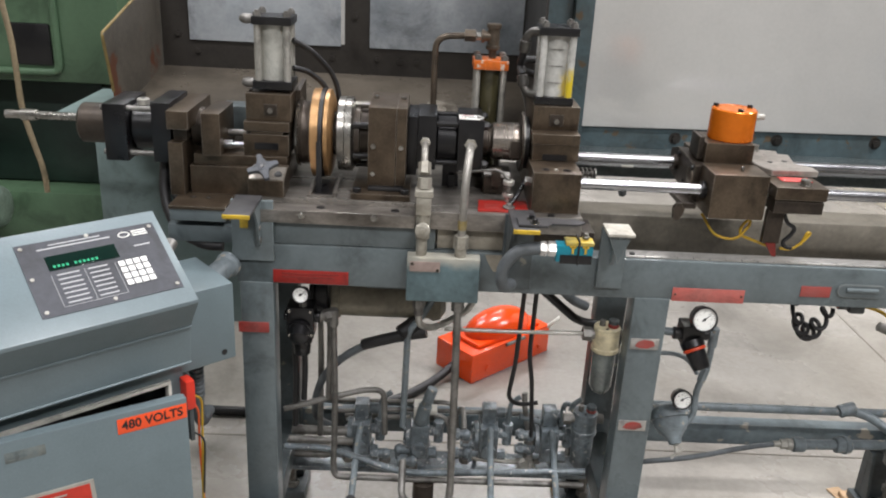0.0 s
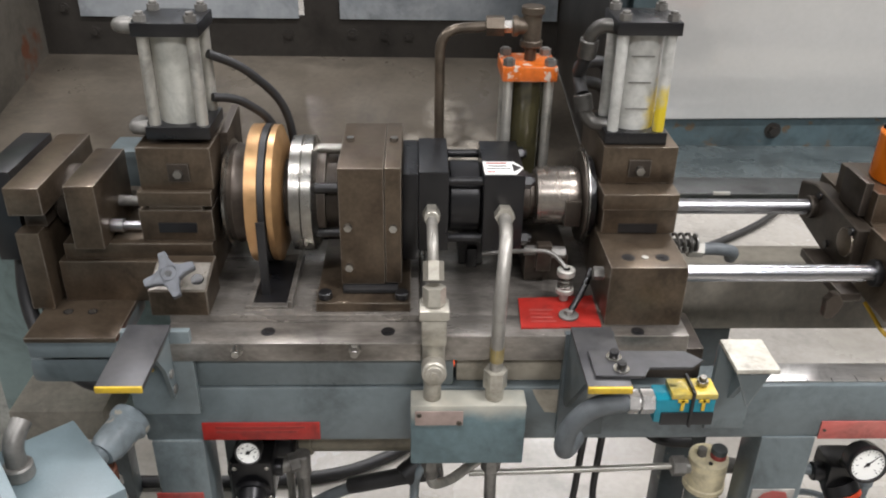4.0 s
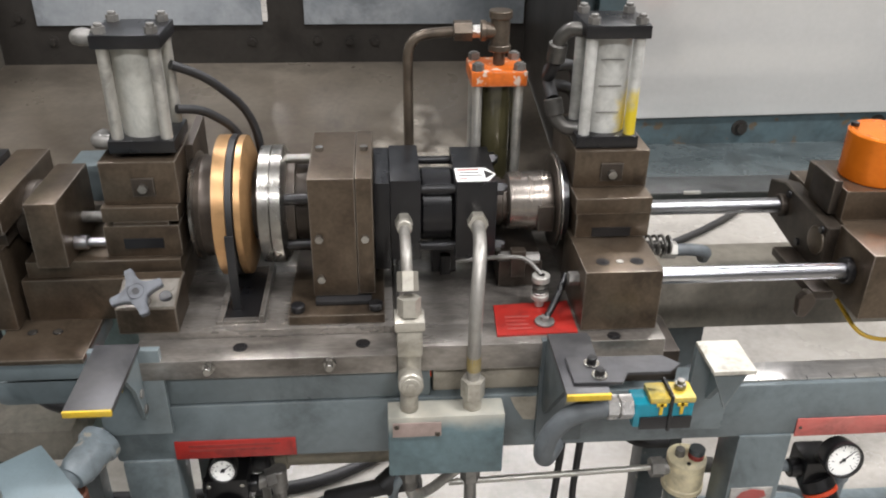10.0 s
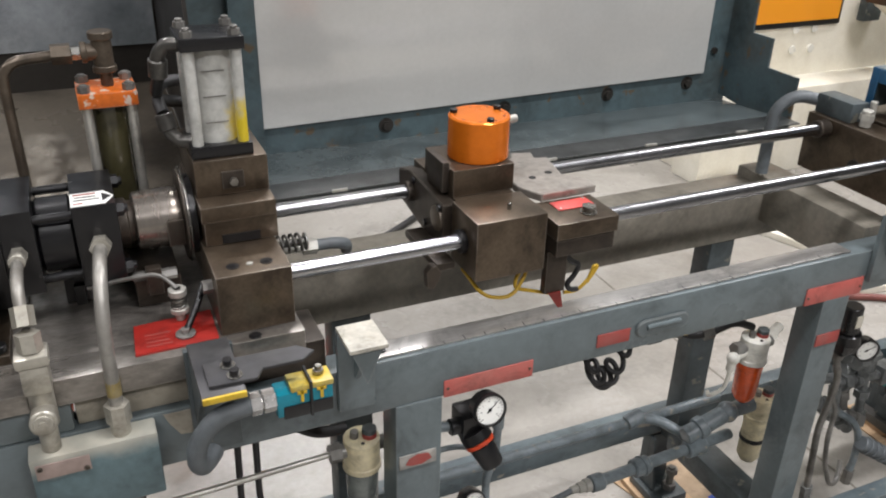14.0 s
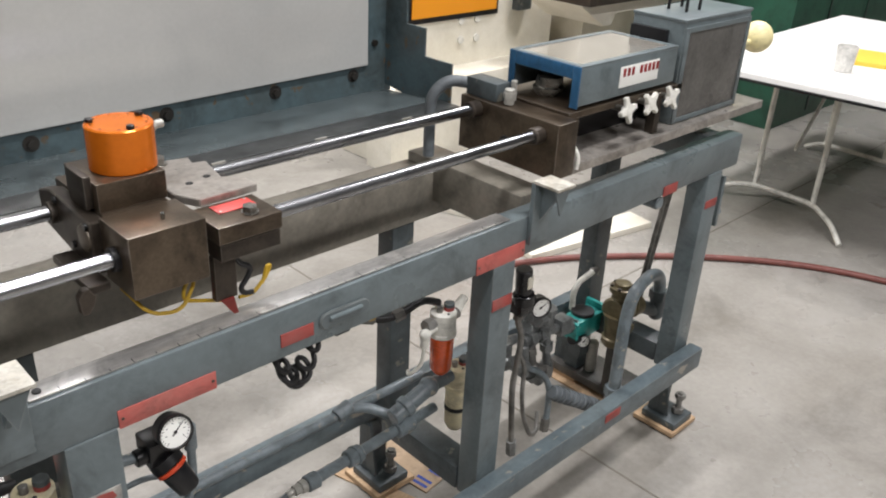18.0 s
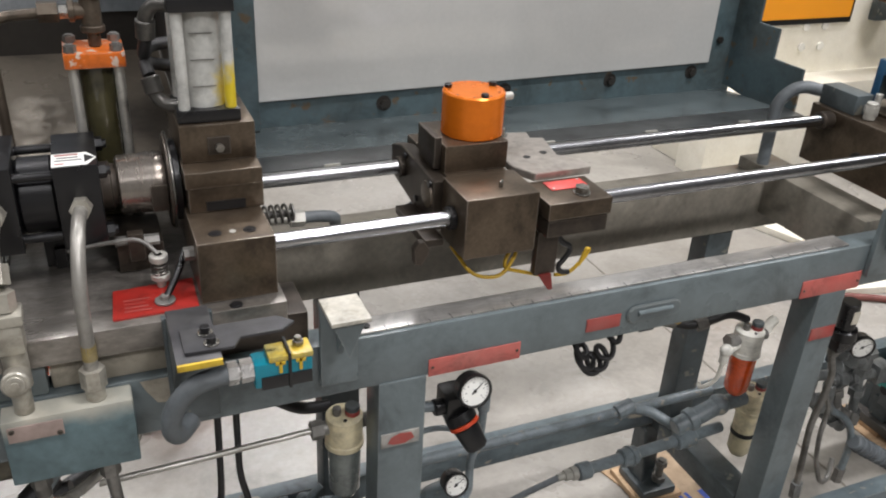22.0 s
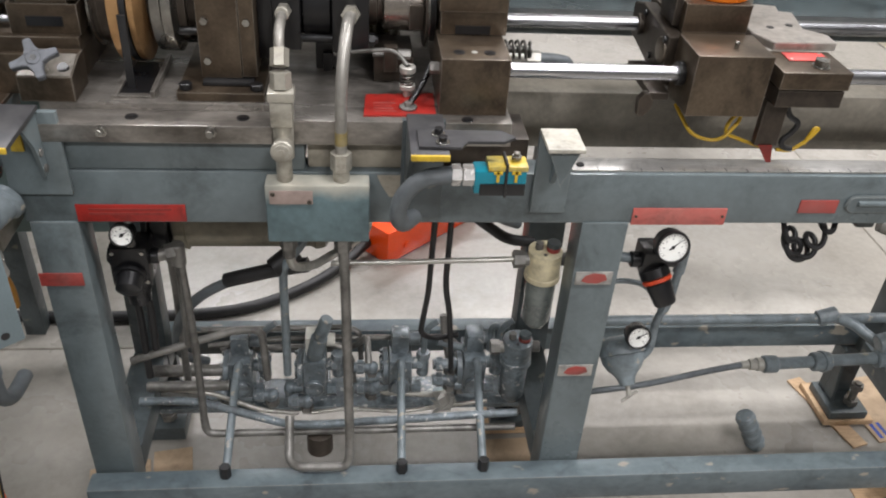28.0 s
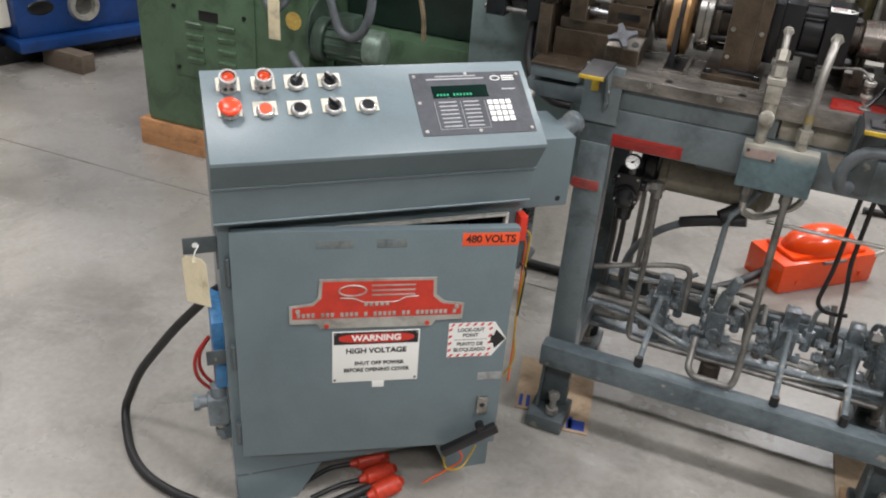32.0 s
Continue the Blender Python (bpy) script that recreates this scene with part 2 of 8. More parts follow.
GREENM = mat("grey_green_motor_paint", srgb(72, 90, 78), 0.4, dirt=srgb(44, 56, 50), amount=0.6, grain=0.06, scale=12)
GREEND = mat("dark_and_shaded_green", srgb(32, 50, 42), 0.45, dirt=srgb(22, 30, 27), amount=0.5, grain=0.05, scale=4)
BLUE = mat("blue_machine_paint", srgb(18, 62, 122), 0.38, dirt=srgb(14, 42, 84), amount=0.5, grain=0.04, scale=4)
WOOD = mat("rough_timber", srgb(188, 138, 94), 0.7, dirt=srgb(142, 98, 62), amount=0.7, grain=0.15, scale=6, stretch=(0.4, 3, 3))
PLY = mat("pale_plywood", srgb(190, 160, 126), 0.7, dirt=srgb(150, 122, 92), amount=0.6, grain=0.12, scale=6, stretch=(0.4, 3, 3))
WOODG = mat("grey_timber", srgb(110, 98, 84), 0.75, dirt=srgb(74, 64, 54), amount=0.7, grain=0.15, scale=6, stretch=(0.4, 3, 3))
CARD = mat("cardboard", srgb(172, 150, 124), 0.8, dirt=srgb(146, 122, 96), amount=0.4, grain=0.05, scale=8)
BLUEP = plain("blue_print", srgb(44, 70, 150), 0.6)
INK = plain("black_print", (0.012, 0.012, 0.012), 0.5)
WPRINT = plain("white_print", srgb(232, 232, 226), 0.45)
GDIAL = plain("white_dial", srgb(236, 236, 230), 0.35)
AMBER = mat("amber_bowl", srgb(226, 92, 38), 0.18, dirt=srgb(160, 60, 30), amount=0.5, grain=0.05, scale=20, coat=0.5)
RODT = mat("tie_rod_steel", srgb(190, 188, 180), 0.34, 0.6, dirt=srgb(140, 136, 126), amount=0.5, grain=0.05, scale=16)
TAGP = mat("manila_tag_paper", srgb(230, 218, 184), 0.7, dirt=srgb(200, 184, 140), amount=0.4, grain=0.03, scale=12)
WIREO = plain("orange_wire", srgb(226, 96, 40), 0.45)
WIREY = plain("yellow_wire", srgb(188, 152, 36), 0.45)
WIRER = plain("red_wire", srgb(150, 34, 30), 0.45)
HOSER = mat("red_brown_hose", srgb(122, 70, 62), 0.5, dirt=srgb(92, 54, 48), amount=0.5, grain=0.04, scale=10)
INTERIOR = plain("cabinet_interior", srgb(60, 58, 56), 0.6)
OLIVE = mat("dark_acrylic_tube", srgb(70, 66, 44), 0.22, dirt=srgb(48, 46, 34), amount=0.6, grain=0.05, scale=14, coat=0.4)


def concrete():
    m = mat("polished_concrete", srgb(156, 152, 145), 0.27, dirt=srgb(122, 117, 108), amount=0.9, grain=0.07, grime=0.26, gscale=2.4, scale=1.3, fine=60, bump=0.012)
    return m


FLOORM = concrete()


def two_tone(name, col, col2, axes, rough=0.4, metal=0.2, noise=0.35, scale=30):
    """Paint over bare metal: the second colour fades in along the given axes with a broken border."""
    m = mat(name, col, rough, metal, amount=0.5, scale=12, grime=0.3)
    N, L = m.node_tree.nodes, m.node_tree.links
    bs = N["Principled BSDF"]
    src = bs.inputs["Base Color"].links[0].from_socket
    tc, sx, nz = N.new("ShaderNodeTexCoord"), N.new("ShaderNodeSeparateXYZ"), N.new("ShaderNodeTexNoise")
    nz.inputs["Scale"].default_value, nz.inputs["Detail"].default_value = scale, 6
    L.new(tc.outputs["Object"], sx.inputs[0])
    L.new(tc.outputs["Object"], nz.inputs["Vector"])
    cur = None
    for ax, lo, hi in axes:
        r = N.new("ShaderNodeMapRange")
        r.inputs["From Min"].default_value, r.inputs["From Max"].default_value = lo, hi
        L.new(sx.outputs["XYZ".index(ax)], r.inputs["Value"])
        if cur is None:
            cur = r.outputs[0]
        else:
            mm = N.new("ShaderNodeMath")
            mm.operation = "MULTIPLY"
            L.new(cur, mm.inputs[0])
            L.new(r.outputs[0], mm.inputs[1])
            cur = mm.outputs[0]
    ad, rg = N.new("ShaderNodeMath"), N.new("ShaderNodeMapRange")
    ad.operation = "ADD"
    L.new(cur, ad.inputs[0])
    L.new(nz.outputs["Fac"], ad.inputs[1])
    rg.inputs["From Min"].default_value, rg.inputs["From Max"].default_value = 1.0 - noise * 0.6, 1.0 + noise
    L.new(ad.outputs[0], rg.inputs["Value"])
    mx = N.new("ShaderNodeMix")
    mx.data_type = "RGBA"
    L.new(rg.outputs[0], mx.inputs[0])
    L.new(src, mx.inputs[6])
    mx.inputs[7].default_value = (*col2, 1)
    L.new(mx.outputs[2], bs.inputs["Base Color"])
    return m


WALLM = mat("shop_wall_paint", srgb(168, 167, 162), 0.7, amount=0.3, scale=1.2, grain=0.03)
CEILM = mat("shop_ceiling", srgb(120, 120, 118), 0.8, amount=0.3, scale=1.2, grain=0.03)

# ---- mesh helpers ----
def frame_of(a, b):
    d = (Vector(b) - Vector(a))
    return Matrix.Translation(a) @ d.normalized().to_track_quat("Z", "Y").to_matrix().to_4x4(), d.length


def box(bm, x0, x1, y0, y1, z0, z1, bev=0.0015):
    x0, x1 = min(x0, x1), max(x0, x1)
    y0, y1 = min(y0, y1), max(y0, y1)
    z0, z1 = min(z0, z1), max(z0, z1)
    r = bmesh.ops.create_cube(bm, size=1, matrix=Matrix.LocRotScale(((x0 + x1) / 2, (y0 + y1) / 2, (z0 + z1) / 2), None, (x1 - x0, y1 - y0, z1 - z0)))
    bev = min(bev, 0.3 * min(x1 - x0, y1 - y0, z1 - z0))
    if bev > 0:
        es = list({e for v in r["verts"] for e in v.link_edges})
        bmesh.ops.bevel(bm, geom=es, offset=bev, segments=2, affect="EDGES", profile=0.6)


def lathe(bm, a, b, prof, n=28):
    """Rings (distance along a-b, radius), closed at both ends."""
    m, _ = frame_of(a, b)
    rings = []
    for d, r in prof:
        rings.append([bm.verts.new(m @ Vector((r * math.cos(2 * math.pi * i / n), r * math.sin(2 * math.pi * i / n), d))) for i in range(n)])
    for p, q in zip(rings, rings[1:]):
        for i in range(n):
            bm.faces.new((p[i], p[(i + 1) % n], q[(i + 1) % n], q[i]))
    bm.faces.new(rings[0][::-1])
    bm.faces.new(rings[-1])


def cyl(bm, a, b, r, r2=None, n=24, bev=None):
    L = (Vector(b) - Vector(a)).length
    r2 = r if r2 is None else r2
    c = min(r, r2, L) * 0.12 if bev is None else bev
    if n <= 8:
        lathe(bm, a, b, [(0, r), (L, r2)], n)
    else:
        lathe(bm, a, b, [(0, r - c), (c, r), (L - c, r2), (L, r2 - c)], n)


def path_points(pts, fillet, steps=6):
    P = [Vector(p) for p in pts]
    out = [P[0]]
    for p, q, s in zip(P, P[1:], P[2:]):
        f = min(fillet, (q - p).length * 0.49, (s - q).length * 0.49)
        a, b = q + (p - q).normalized() * f, q + (s - q).normalized() * f
        for i in range(steps + 1):
            t = i / steps
            out.append(a * (1 - t) ** 2 + q * 2 * t * (1 - t) + b * t ** 2)
    out.append(P[-1])
    res = [out[0]]
    for v in out[1:]:
        if (v - res[-1]).length > 1e-5:
            res.append(v)
    return res


def tube(bm, pts, r, fillet=0.03, n=10, steps=6):
    P = path_points(pts, fillet, steps)
    t0 = (P[1] - P[0]).normalized()
    u = t0.orthogonal().normalized()
    rings = []
    for i, p in enumerate(P):
        t = (P[min(i + 1, len(P) - 1)] - P[max(i - 1, 0)]).normalized()
        u = (u - t * u.dot(t)).normalized()
        w = t.cross(u)
        rings.append([bm.verts.new(p + (u * math.cos(2 * math.pi * k / n) + w * math.sin(2 * math.pi * k / n)) * r) for k in range(n)])
    for p, q in zip(rings, rings[1:]):
        for k in range(n):
            bm.faces.new((p[k], p[(k + 1) % n], q[(k + 1) % n], q[k]))
    bm.faces.new(rings[0][::-1])
    bm.faces.new(rings[-1])


def prism(bm, pts, axis, a, b, bev=0.0):
    """A polygon in the two other axes (in order), drawn out along axis from a to b."""
    def v(p, c):
        return {"x": (c, p[0], p[1]), "y": (p[0], c, p[1]), "z": (p[0], p[1], c)}[axis]
    lo, hi = [bm.verts.new(v(p, a)) for p in pts], [bm.verts.new(v(p, b)) for p in pts]
    n = len(pts)
    fs = [bm.faces.new(lo), bm.faces.new(hi[::-1])] + [bm.faces.new((lo[i], hi[i], hi[(i + 1) % n], lo[(i + 1) % n])) for i in range(n)]
    bmesh.ops.recalc_face_normals(bm, faces=fs)
    if bev:
        bmesh.ops.bevel(bm, geom=list({e for f in fs for e in f.edges}), offset=bev, segments=2, affect="EDGES")


def ball(bm, c, r, sq=(1, 1, 1), n=20):
    bmesh.ops.create_uvsphere(bm, u_segments=n, v_segments=n // 2 + 2, radius=1, matrix=Matrix.LocRotScale(c, None, (r * sq[0], r * sq[1], r * sq[2])))


def fill(bm, specs):
    for s in specs:
        k, a = s[0], s[1:]
        if k == "b":
            box(bm, *a)
        elif k == "c":
            cyl(bm, *a)
        elif k == "h":
            cyl(bm, a[0], a[1], a[2], None, 6)
        elif k == "t":
            tube(bm, *a)
        elif k == "l":
            lathe(bm, *a)
        elif k == "p":
            prism(bm, *a)
        elif k == "s":
            ball(bm, *a)
        elif k == "R":
            sub = bmesh.new()
            fill(sub, a[1])
            bmesh.ops.transform(sub, matrix=a[0], verts=sub.verts)
            me = bpy.data.meshes.new("tmp")
            sub.to_mesh(me)
            sub.free()
            bm.from_mesh(me)
            bpy.data.meshes.remove(me)


ROOT = {}


def thing(name, label, category, base=(0, 0, 0), rz=0.0, group="", kind="", local=False):
    """An empty at the base of a thing. Parts are given in the world's metres, or in the thing's own if local."""
    e = new(name)
    e.empty_display_size = 0.05
    m = pose(*base, 0, 0, rz)
    e.matrix_basis = m
    ROOT[e.name] = Matrix.Identity(4) if local else m.inverted()
    return tagged(e, label, category, group, kind)


def part(name, specs, material, parent=None, label="", angle=40):
    bm = bmesh.new()
    fill(bm, specs)
    me = bpy.data.meshes.new(name)
    if parent is not None:
        top = parent if parent.parent is None else parent.parent
        bmesh.ops.transform(bm, matrix=ROOT[top.name], verts=bm.verts)
    bm.to_mesh(me)
    bm.free()
    me.materials.append(material)
    for p in me.polygons:
        p.use_smooth = True
    me.set_sharp_from_angle(angle=radians(angle))
    o = new(name, me)
    if parent is not None:
        o.parent = parent
    if label:
        o["label"] = label
    return o


def single(name, specs, material, label, category, group="", kind="", angle=40):
    return tagged(part(name, specs, material, None, "", angle), label, category, group, kind)


def text_mesh(name, body, size, m, material, parent, label="", align="CENTER", squeeze=1.0, bold=0.0):
    """Flat lettering on a sign: m puts its middle and its plane."""
    cu = bpy.data.curves.new(name, "FONT")
    cu.body, cu.size, cu.align_x, cu.align_y, cu.extrude, cu.offset = body, size, align, "CENTER", 0.0002, bold
    ob = bpy.data.objects.new(name, cu)
    scene.collection.objects.link(ob)
    me = bpy.data.meshes.new_from_object(ob.evaluated_get(bpy.context.evaluated_depsgraph_get()))
    bpy.data.objects.remove(ob)
    bpy.data.curves.remove(cu)
    top = parent if parent.parent is None else parent.parent
    me.transform(ROOT[top.name] @ m @ Matrix.Diagonal((squeeze, 1, 1, 1)))
    me.materials.clear()
    me.materials.append(material)
    o = new(name, me)
    o.parent = parent
    if label:
        o["label"] = label
    return o

# ---- the shop ----
single("floor", [("b", -9, 11, -7, 11, -0.2, 0, 0)], FLOORM, "bare polished concrete floor with saw-cut joints", "floor", kind="structure")
single("ceiling", [("b", -9, 11, -7, 11, 5.2, 5.4, 0)], CEILM, "pale shop ceiling", "ceiling", kind="structure")
for nm, sp in (("wall_north", ("b", -9, 11, 10.8, 11, 0, 5.2, 0)), ("wall_south", ("b", -9, 11, -7, -6.8, 0, 5.2, 0)), ("wall_west", ("b", -9, -8.8, -6.8, 10.8, 0, 5.2, 0)), ("wall_east", ("b", 10.8, 11, -6.8, 10.8, 0, 5.2, 0))):
    single(nm, [sp], WALLM, "plain painted shop wall", "wall", kind="structure")
JOINT = mat("joint_filler", srgb(120, 114, 104), 0.8, amount=0.4, scale=12)
single("floor_joint", [("b", 1.872, 1.878, -6, 10, 0.0, 0.0012, 0), ("b", -8, 10, 2.26, 2.266, 0.0, 0.0011, 0)], JOINT, "dark saw-cut joints in the concrete floor", "floor joint", kind="structure")

# ---- welded machine frame ----
mf = thing("machine_stand", "grey painted welded tube frame of the tube-finishing machine", "machine frame", (0.95, 1.8, 0))
BEAM = [("b", -0.385, 2.30, 1.615, 1.664, 0.822, 0.913, 0.008)]
part("front_beam", BEAM, GREY, mf)
part("rear_beam", [("b", -0.385, 1.52, 1.93, 2.03, 0.79, 0.905, 0.008)], BEAMT, mf, "tan-grey stained rear beam")
part("end_beam", [("b", 2.20, 2.27, 1.664, 2.0, 0.83, 0.91, 0.006)], GREY, mf)
part("cross_beam", [("b", 1.44, 1.52, 1.665, 2.02, 0.83, 0.93, 0.004)], BEAMT, mf)
part("bed_support", [("b", -0.33, 0.028, 1.619, 1.72, 0.9135, 0.962, 0.003)], GREY, mf)
part("bed_support", [("b", 0.032, 0.172, 1.628, 1.72, 0.9135, 0.962, 0.003)], BAREP, mf, "bare tan-grey support block")
part("bare_patch", [("p", [(0.133, 0.909), (0.168, 0.909), (0.168, 0.870), (0.152, 0.872), (0.140, 0.892)], "y", 1.6138, 1.6148)], BAREP, mf, "rubbed bare patch")
part("bed_support", [("b", 0.176, 0.36, 1.632, 1.72, 0.9135, 0.962, 0.003)], BROWND, mf)
LX = ((-0.378, 0.071), (0.457, 0.077), (1.312, 0.066), (2.145, 0.072))
for x, w in LX:
    part("leg", [("b", x, x + w, 1.612, 1.672, 0.205, 0.826, 0.005)], GREY, mf)
    x += 0.022 if x > 1 else 0
    # Rear leg darker than the front one: shade behind put into the grey.
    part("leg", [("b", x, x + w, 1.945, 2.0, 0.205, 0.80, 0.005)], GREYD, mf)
part("base_rail", [("b", -0.385, 2.232, 1.566, 1.6115, 0.208, 0.275, 0.008)], RAILM, mf)
part("base_rail", [("b", -0.385, 2.232, 2.0005, 2.045, 0.208, 0.275, 0.008)], RAILM, mf)
for x in (-0.378, 0.457, 1.307, 2.145):
    # Cross rails also darkened, their shade held in the grey.
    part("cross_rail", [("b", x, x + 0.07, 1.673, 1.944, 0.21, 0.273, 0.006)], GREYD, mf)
for x in (-0.345, 0.475, 1.345, 2.182):
    for y in (1.622, 1.995):
        ft = part("leveling_foot", [("b", x - 0.05, x + 0.05, y - 0.065, y + 0.05, 0.021 if x > 0.4 else 0.0055, 0.045, 0.004), ("p", [(x - 0.036, 0.045), (x + 0.036, 0.045), (x + 0.036, 0.2), (x - 0.036, 0.2)], "y", y + 0.01, y + 0.04, 0.002),
                                    ("p", [(y - 0.03, 0.05), (y + 0.012, 0.05), (y + 0.012, 0.2), (y - 0.005, 0.2)], "x", x - 0.036, x - 0.028, 0.001)], GREYD, mf)
        part("jack_bolt", [("c", (x + 0.012, y - 0.035, 0.05), (x + 0.012, y - 0.035, 0.12), 0.009), ("h", (x + 0.012, y - 0.035, 0.05), (x + 0.012, y - 0.035, 0.066), 0.018), ("h", (x + 0.012, y - 0.035, 0.10), (x + 0.012, y - 0.035, 0.115), 0.016)], PIPE, ft)
        if x > 0.4:
            part("shim", [("b", x - 0.062, x + 0.07, y - 0.07, y + 0.07, 0.0055, 0.0205, 0.002)], PLY, ft, "timber shim under the foot")
# beam attachments
part("ruler_strip", [("b", 0.43, 1.36, 1.622, 1.661, 0.9135, 0.9165, 0.0008)], mat("polished_strip_steel", srgb(206, 204, 200), 0.34, 0.8, dirt=srgb(140, 137, 132), amount=0.6, scale=14, stretch=(0.4, 2, 1)), mf, "polished steel measuring strip with oily patches")
for i in range(26):
    part("ruler_mark", [("b", 0.47 + i * 0.034, 0.4712 + i * 0.034, 1.62, 1.627 + (0.005 if i % 3 == 0 else 0), 0.9165, 0.9168, 0)], INK, mf)
part("strip_screw", [("c", (0.445, 1.637, 0.9165), (0.445, 1.637, 0.919), 0.006)], BLACK, mf)
OB = [(0.899 + 0.016 * math.cos(a), 0.863 + 0.016 * math.sin(a)) for a in [math.pi * (0.5 + i / 8) for i in range(9)]] + [(0.974 + 0.016 * math.cos(a), 0.863 + 0.016 * math.sin(a)) for a in [math.pi * (-0.5 + i / 8) for i in range(9)]]
cvp = part("cover_plate", [("p", OB, "y", 1.609, 1.6148, 0.002)], GREY, mf, "raised grey cover plate with rounded ends")
part("cover_rib", [("c", (0.902, 1.609, 0.866), (0.970, 1.609, 0.866), 0.005)], GREY, cvp)
for nm, x0, x1, z0, z1, m in (("label_strip", -0.307, -0.150, 0.827, 0.856, RED), ("label_strip", 0.536, 0.690, 0.8225, 0.853, REDF), ("label_strip", 0.808, 0.872, 0.845, 0.869, REDW), ("label_strip", 1.262, 1.404, 0.8235, 0.859, REDF), ("label_strip", 1.925, 1.988, 0.822, 0.848, REDW),
                           ("label_strip", -0.383, -0.318, 0.709, 0.733, REDW), ("label_strip", 1.315, 1.374, 0.722, 0.748, REDW), ("label_strip", 2.152, 2.21, 0.728, 0.75, REDW), ("label_strip", 1.75, 1.815, 0.242, 0.266, REDW)):
    y = 1.6148 if z0 > 0.8 else 1.6118 if z0 > 0.4 else 1.5658
    lb = part(nm, [("b", x0, x1, y - 0.002, y, z0, z1, 0.0006)], m, mf, "red embossed label strip")
    if x1 - x0 > 0.1 and m is REDF:
        for sx in (x0 + 0.006, x1 - 0.006):
            part("rivet", [("c", (sx, y - 0.002, z0 + 0.016), (sx, y - 0.0035, z0 + 0.016), 0.0025, None, 10)], BROWND, lb)
    elif x1 - x0 > 0.1:
        part("raised_writing", [("b", x0 + 0.018, x1 - 0.03, y - 0.0026, y - 0.002, z0 + 0.012, z0 + 0.016, 0), ("b", x0 + 0.018, x1 - 0.02, y - 0.0026, y - 0.002, z1 - 0.009, z1 - 0.006, 0)], REDD, lb)
for z in (0.705, 0.498):
    lb = part("label_patch", [("b", 0.462, 0.524, 1.6096, 1.6118, z, z + 0.026, 0.0005)], mat("torn_label_paper", srgb(168, 164, 156), 0.6, dirt=srgb(118, 120, 120), amount=0.8, scale=30), mf, "torn white label with red print")
    part("red_print", [("p", [(0.472, z + 0.008), (0.482, z + 0.004), (0.500, z + 0.003), (0.516, z + 0.010), (0.511, z + 0.021), (0.492, z + 0.024), (0.478, z + 0.019)], "y", 1.609, 1.6096)], REDW, lb)


# ---- splash hood behind the machine ----
sh = thing("splash_hood", "oily grey sheet-steel splash hood with scuffed windows", "splash guard", (-0.17, 2.2, 1.0))
part("tray", [("p", [(1.92, 1.045), (2.41, 1.128), (2.41, 1.132), (1.92, 1.049)], "x", -0.752, 0.26)], TRAY, sh, "stained steel drip tray")
# Pale tray patches: dried residue plus a bright reflection put into the colour.
GLARE_STAIN = mat("residue_and_glare", srgb(186, 178, 164), 0.55, 0.0, dirt=srgb(150, 142, 130), amount=0.8, grain=0.1, scale=26, grime=0.3)


def fade_out(m, most, grain_size):
    """Lets a thin pale patch fade out towards its rim, broken up by a grain."""
    N, L = m.node_tree.nodes, m.node_tree.links
    tc, mp, ln = N.new("ShaderNodeTexCoord"), N.new("ShaderNodeMapping"), N.new("ShaderNodeVectorMath")
    mp.inputs["Location"].default_value, mp.inputs["Scale"].default_value = (-1, -1, 0), (2, 2, 0)
    ln.operation = "LENGTH"
    L.new(tc.outputs["Generated"], mp.inputs["Vector"])
    L.new(mp.outputs[0], ln.inputs[0])
    rim = N.new("ShaderNodeMapRange")
    rim.inputs["From Min"].default_value, rim.inputs["From Max"].default_value = 0.15, 0.85
    rim.inputs["To Min"].default_value, rim.inputs["To Max"].default_value = 1.0, 0.0
    L.new(ln.outputs["Value"], rim.inputs["Value"])
    ns, rn, mul = N.new("ShaderNodeTexNoise"), N.new("ShaderNodeMapRange"), N.new("ShaderNodeMath")
    ns.inputs["Scale"].default_value, ns.inputs["Detail"].default_value = grain_size, 8
    L.new(tc.outputs["Object"], ns.inputs["Vector"])
    rn.inputs["From Min"].default_value, rn.inputs["From Max"].default_value, rn.inputs["To Max"].default_value = 0.38, 0.66, most
    L.new(ns.outputs["Fac"], rn.inputs["Value"])
    mul.operation = "MULTIPLY"
    L.new(rim.outputs[0], mul.inputs[0])
    L.new(rn.outputs[0], mul.inputs[1])
    L.new(mul.outputs[0], N["Principled BSDF"].inputs["Alpha"])


fade_out(GLARE_STAIN, 0.85, 24)
TS = math.atan2(0.083, 0.49)
for cx, cy, rx, ry in ((0.055, 2.03, 0.075, 0.13), (0.035, 2.17, 0.05, 0.08), (-0.02, 2.05, 0.03, 0.07)):
    part("residue_patch", [("R", pose(cx, cy, 1.049 + (cy - 1.92) * math.tan(TS) + 0.0006, math.degrees(TS), 0, 0), [("p", [(rx * math.cos(k * 0.2618) * (1 + 0.22 * math.sin(k * 2.3 + cx * 40)), ry * math.sin(k * 0.2618) * (1 + 0.2 * math.cos(k * 3.1))) for k in range(24)], "z", 0.0, 0.0006)])], GLARE_STAIN, sh, "whitish residue with a painted-in tray reflection")
for sp in (("b", -0.75, -0.66, 2.404, 2.41, 1.13, 2.0, 0), ("b", -0.24, -0.165, 2.404, 2.41, 1.212, 1.7, 0), ("b", 0.245, 0.262, 2.404, 2.41, 1.212, 1.7, 0), ("b", -0.66, 0.262, 2.404, 2.41, 1.13, 1.212, 0), ("b", -0.66, 0.262, 2.404, 2.41, 1.7, 2.0, 0)):
    part("wall_panel", [sp], HOOD, sh)
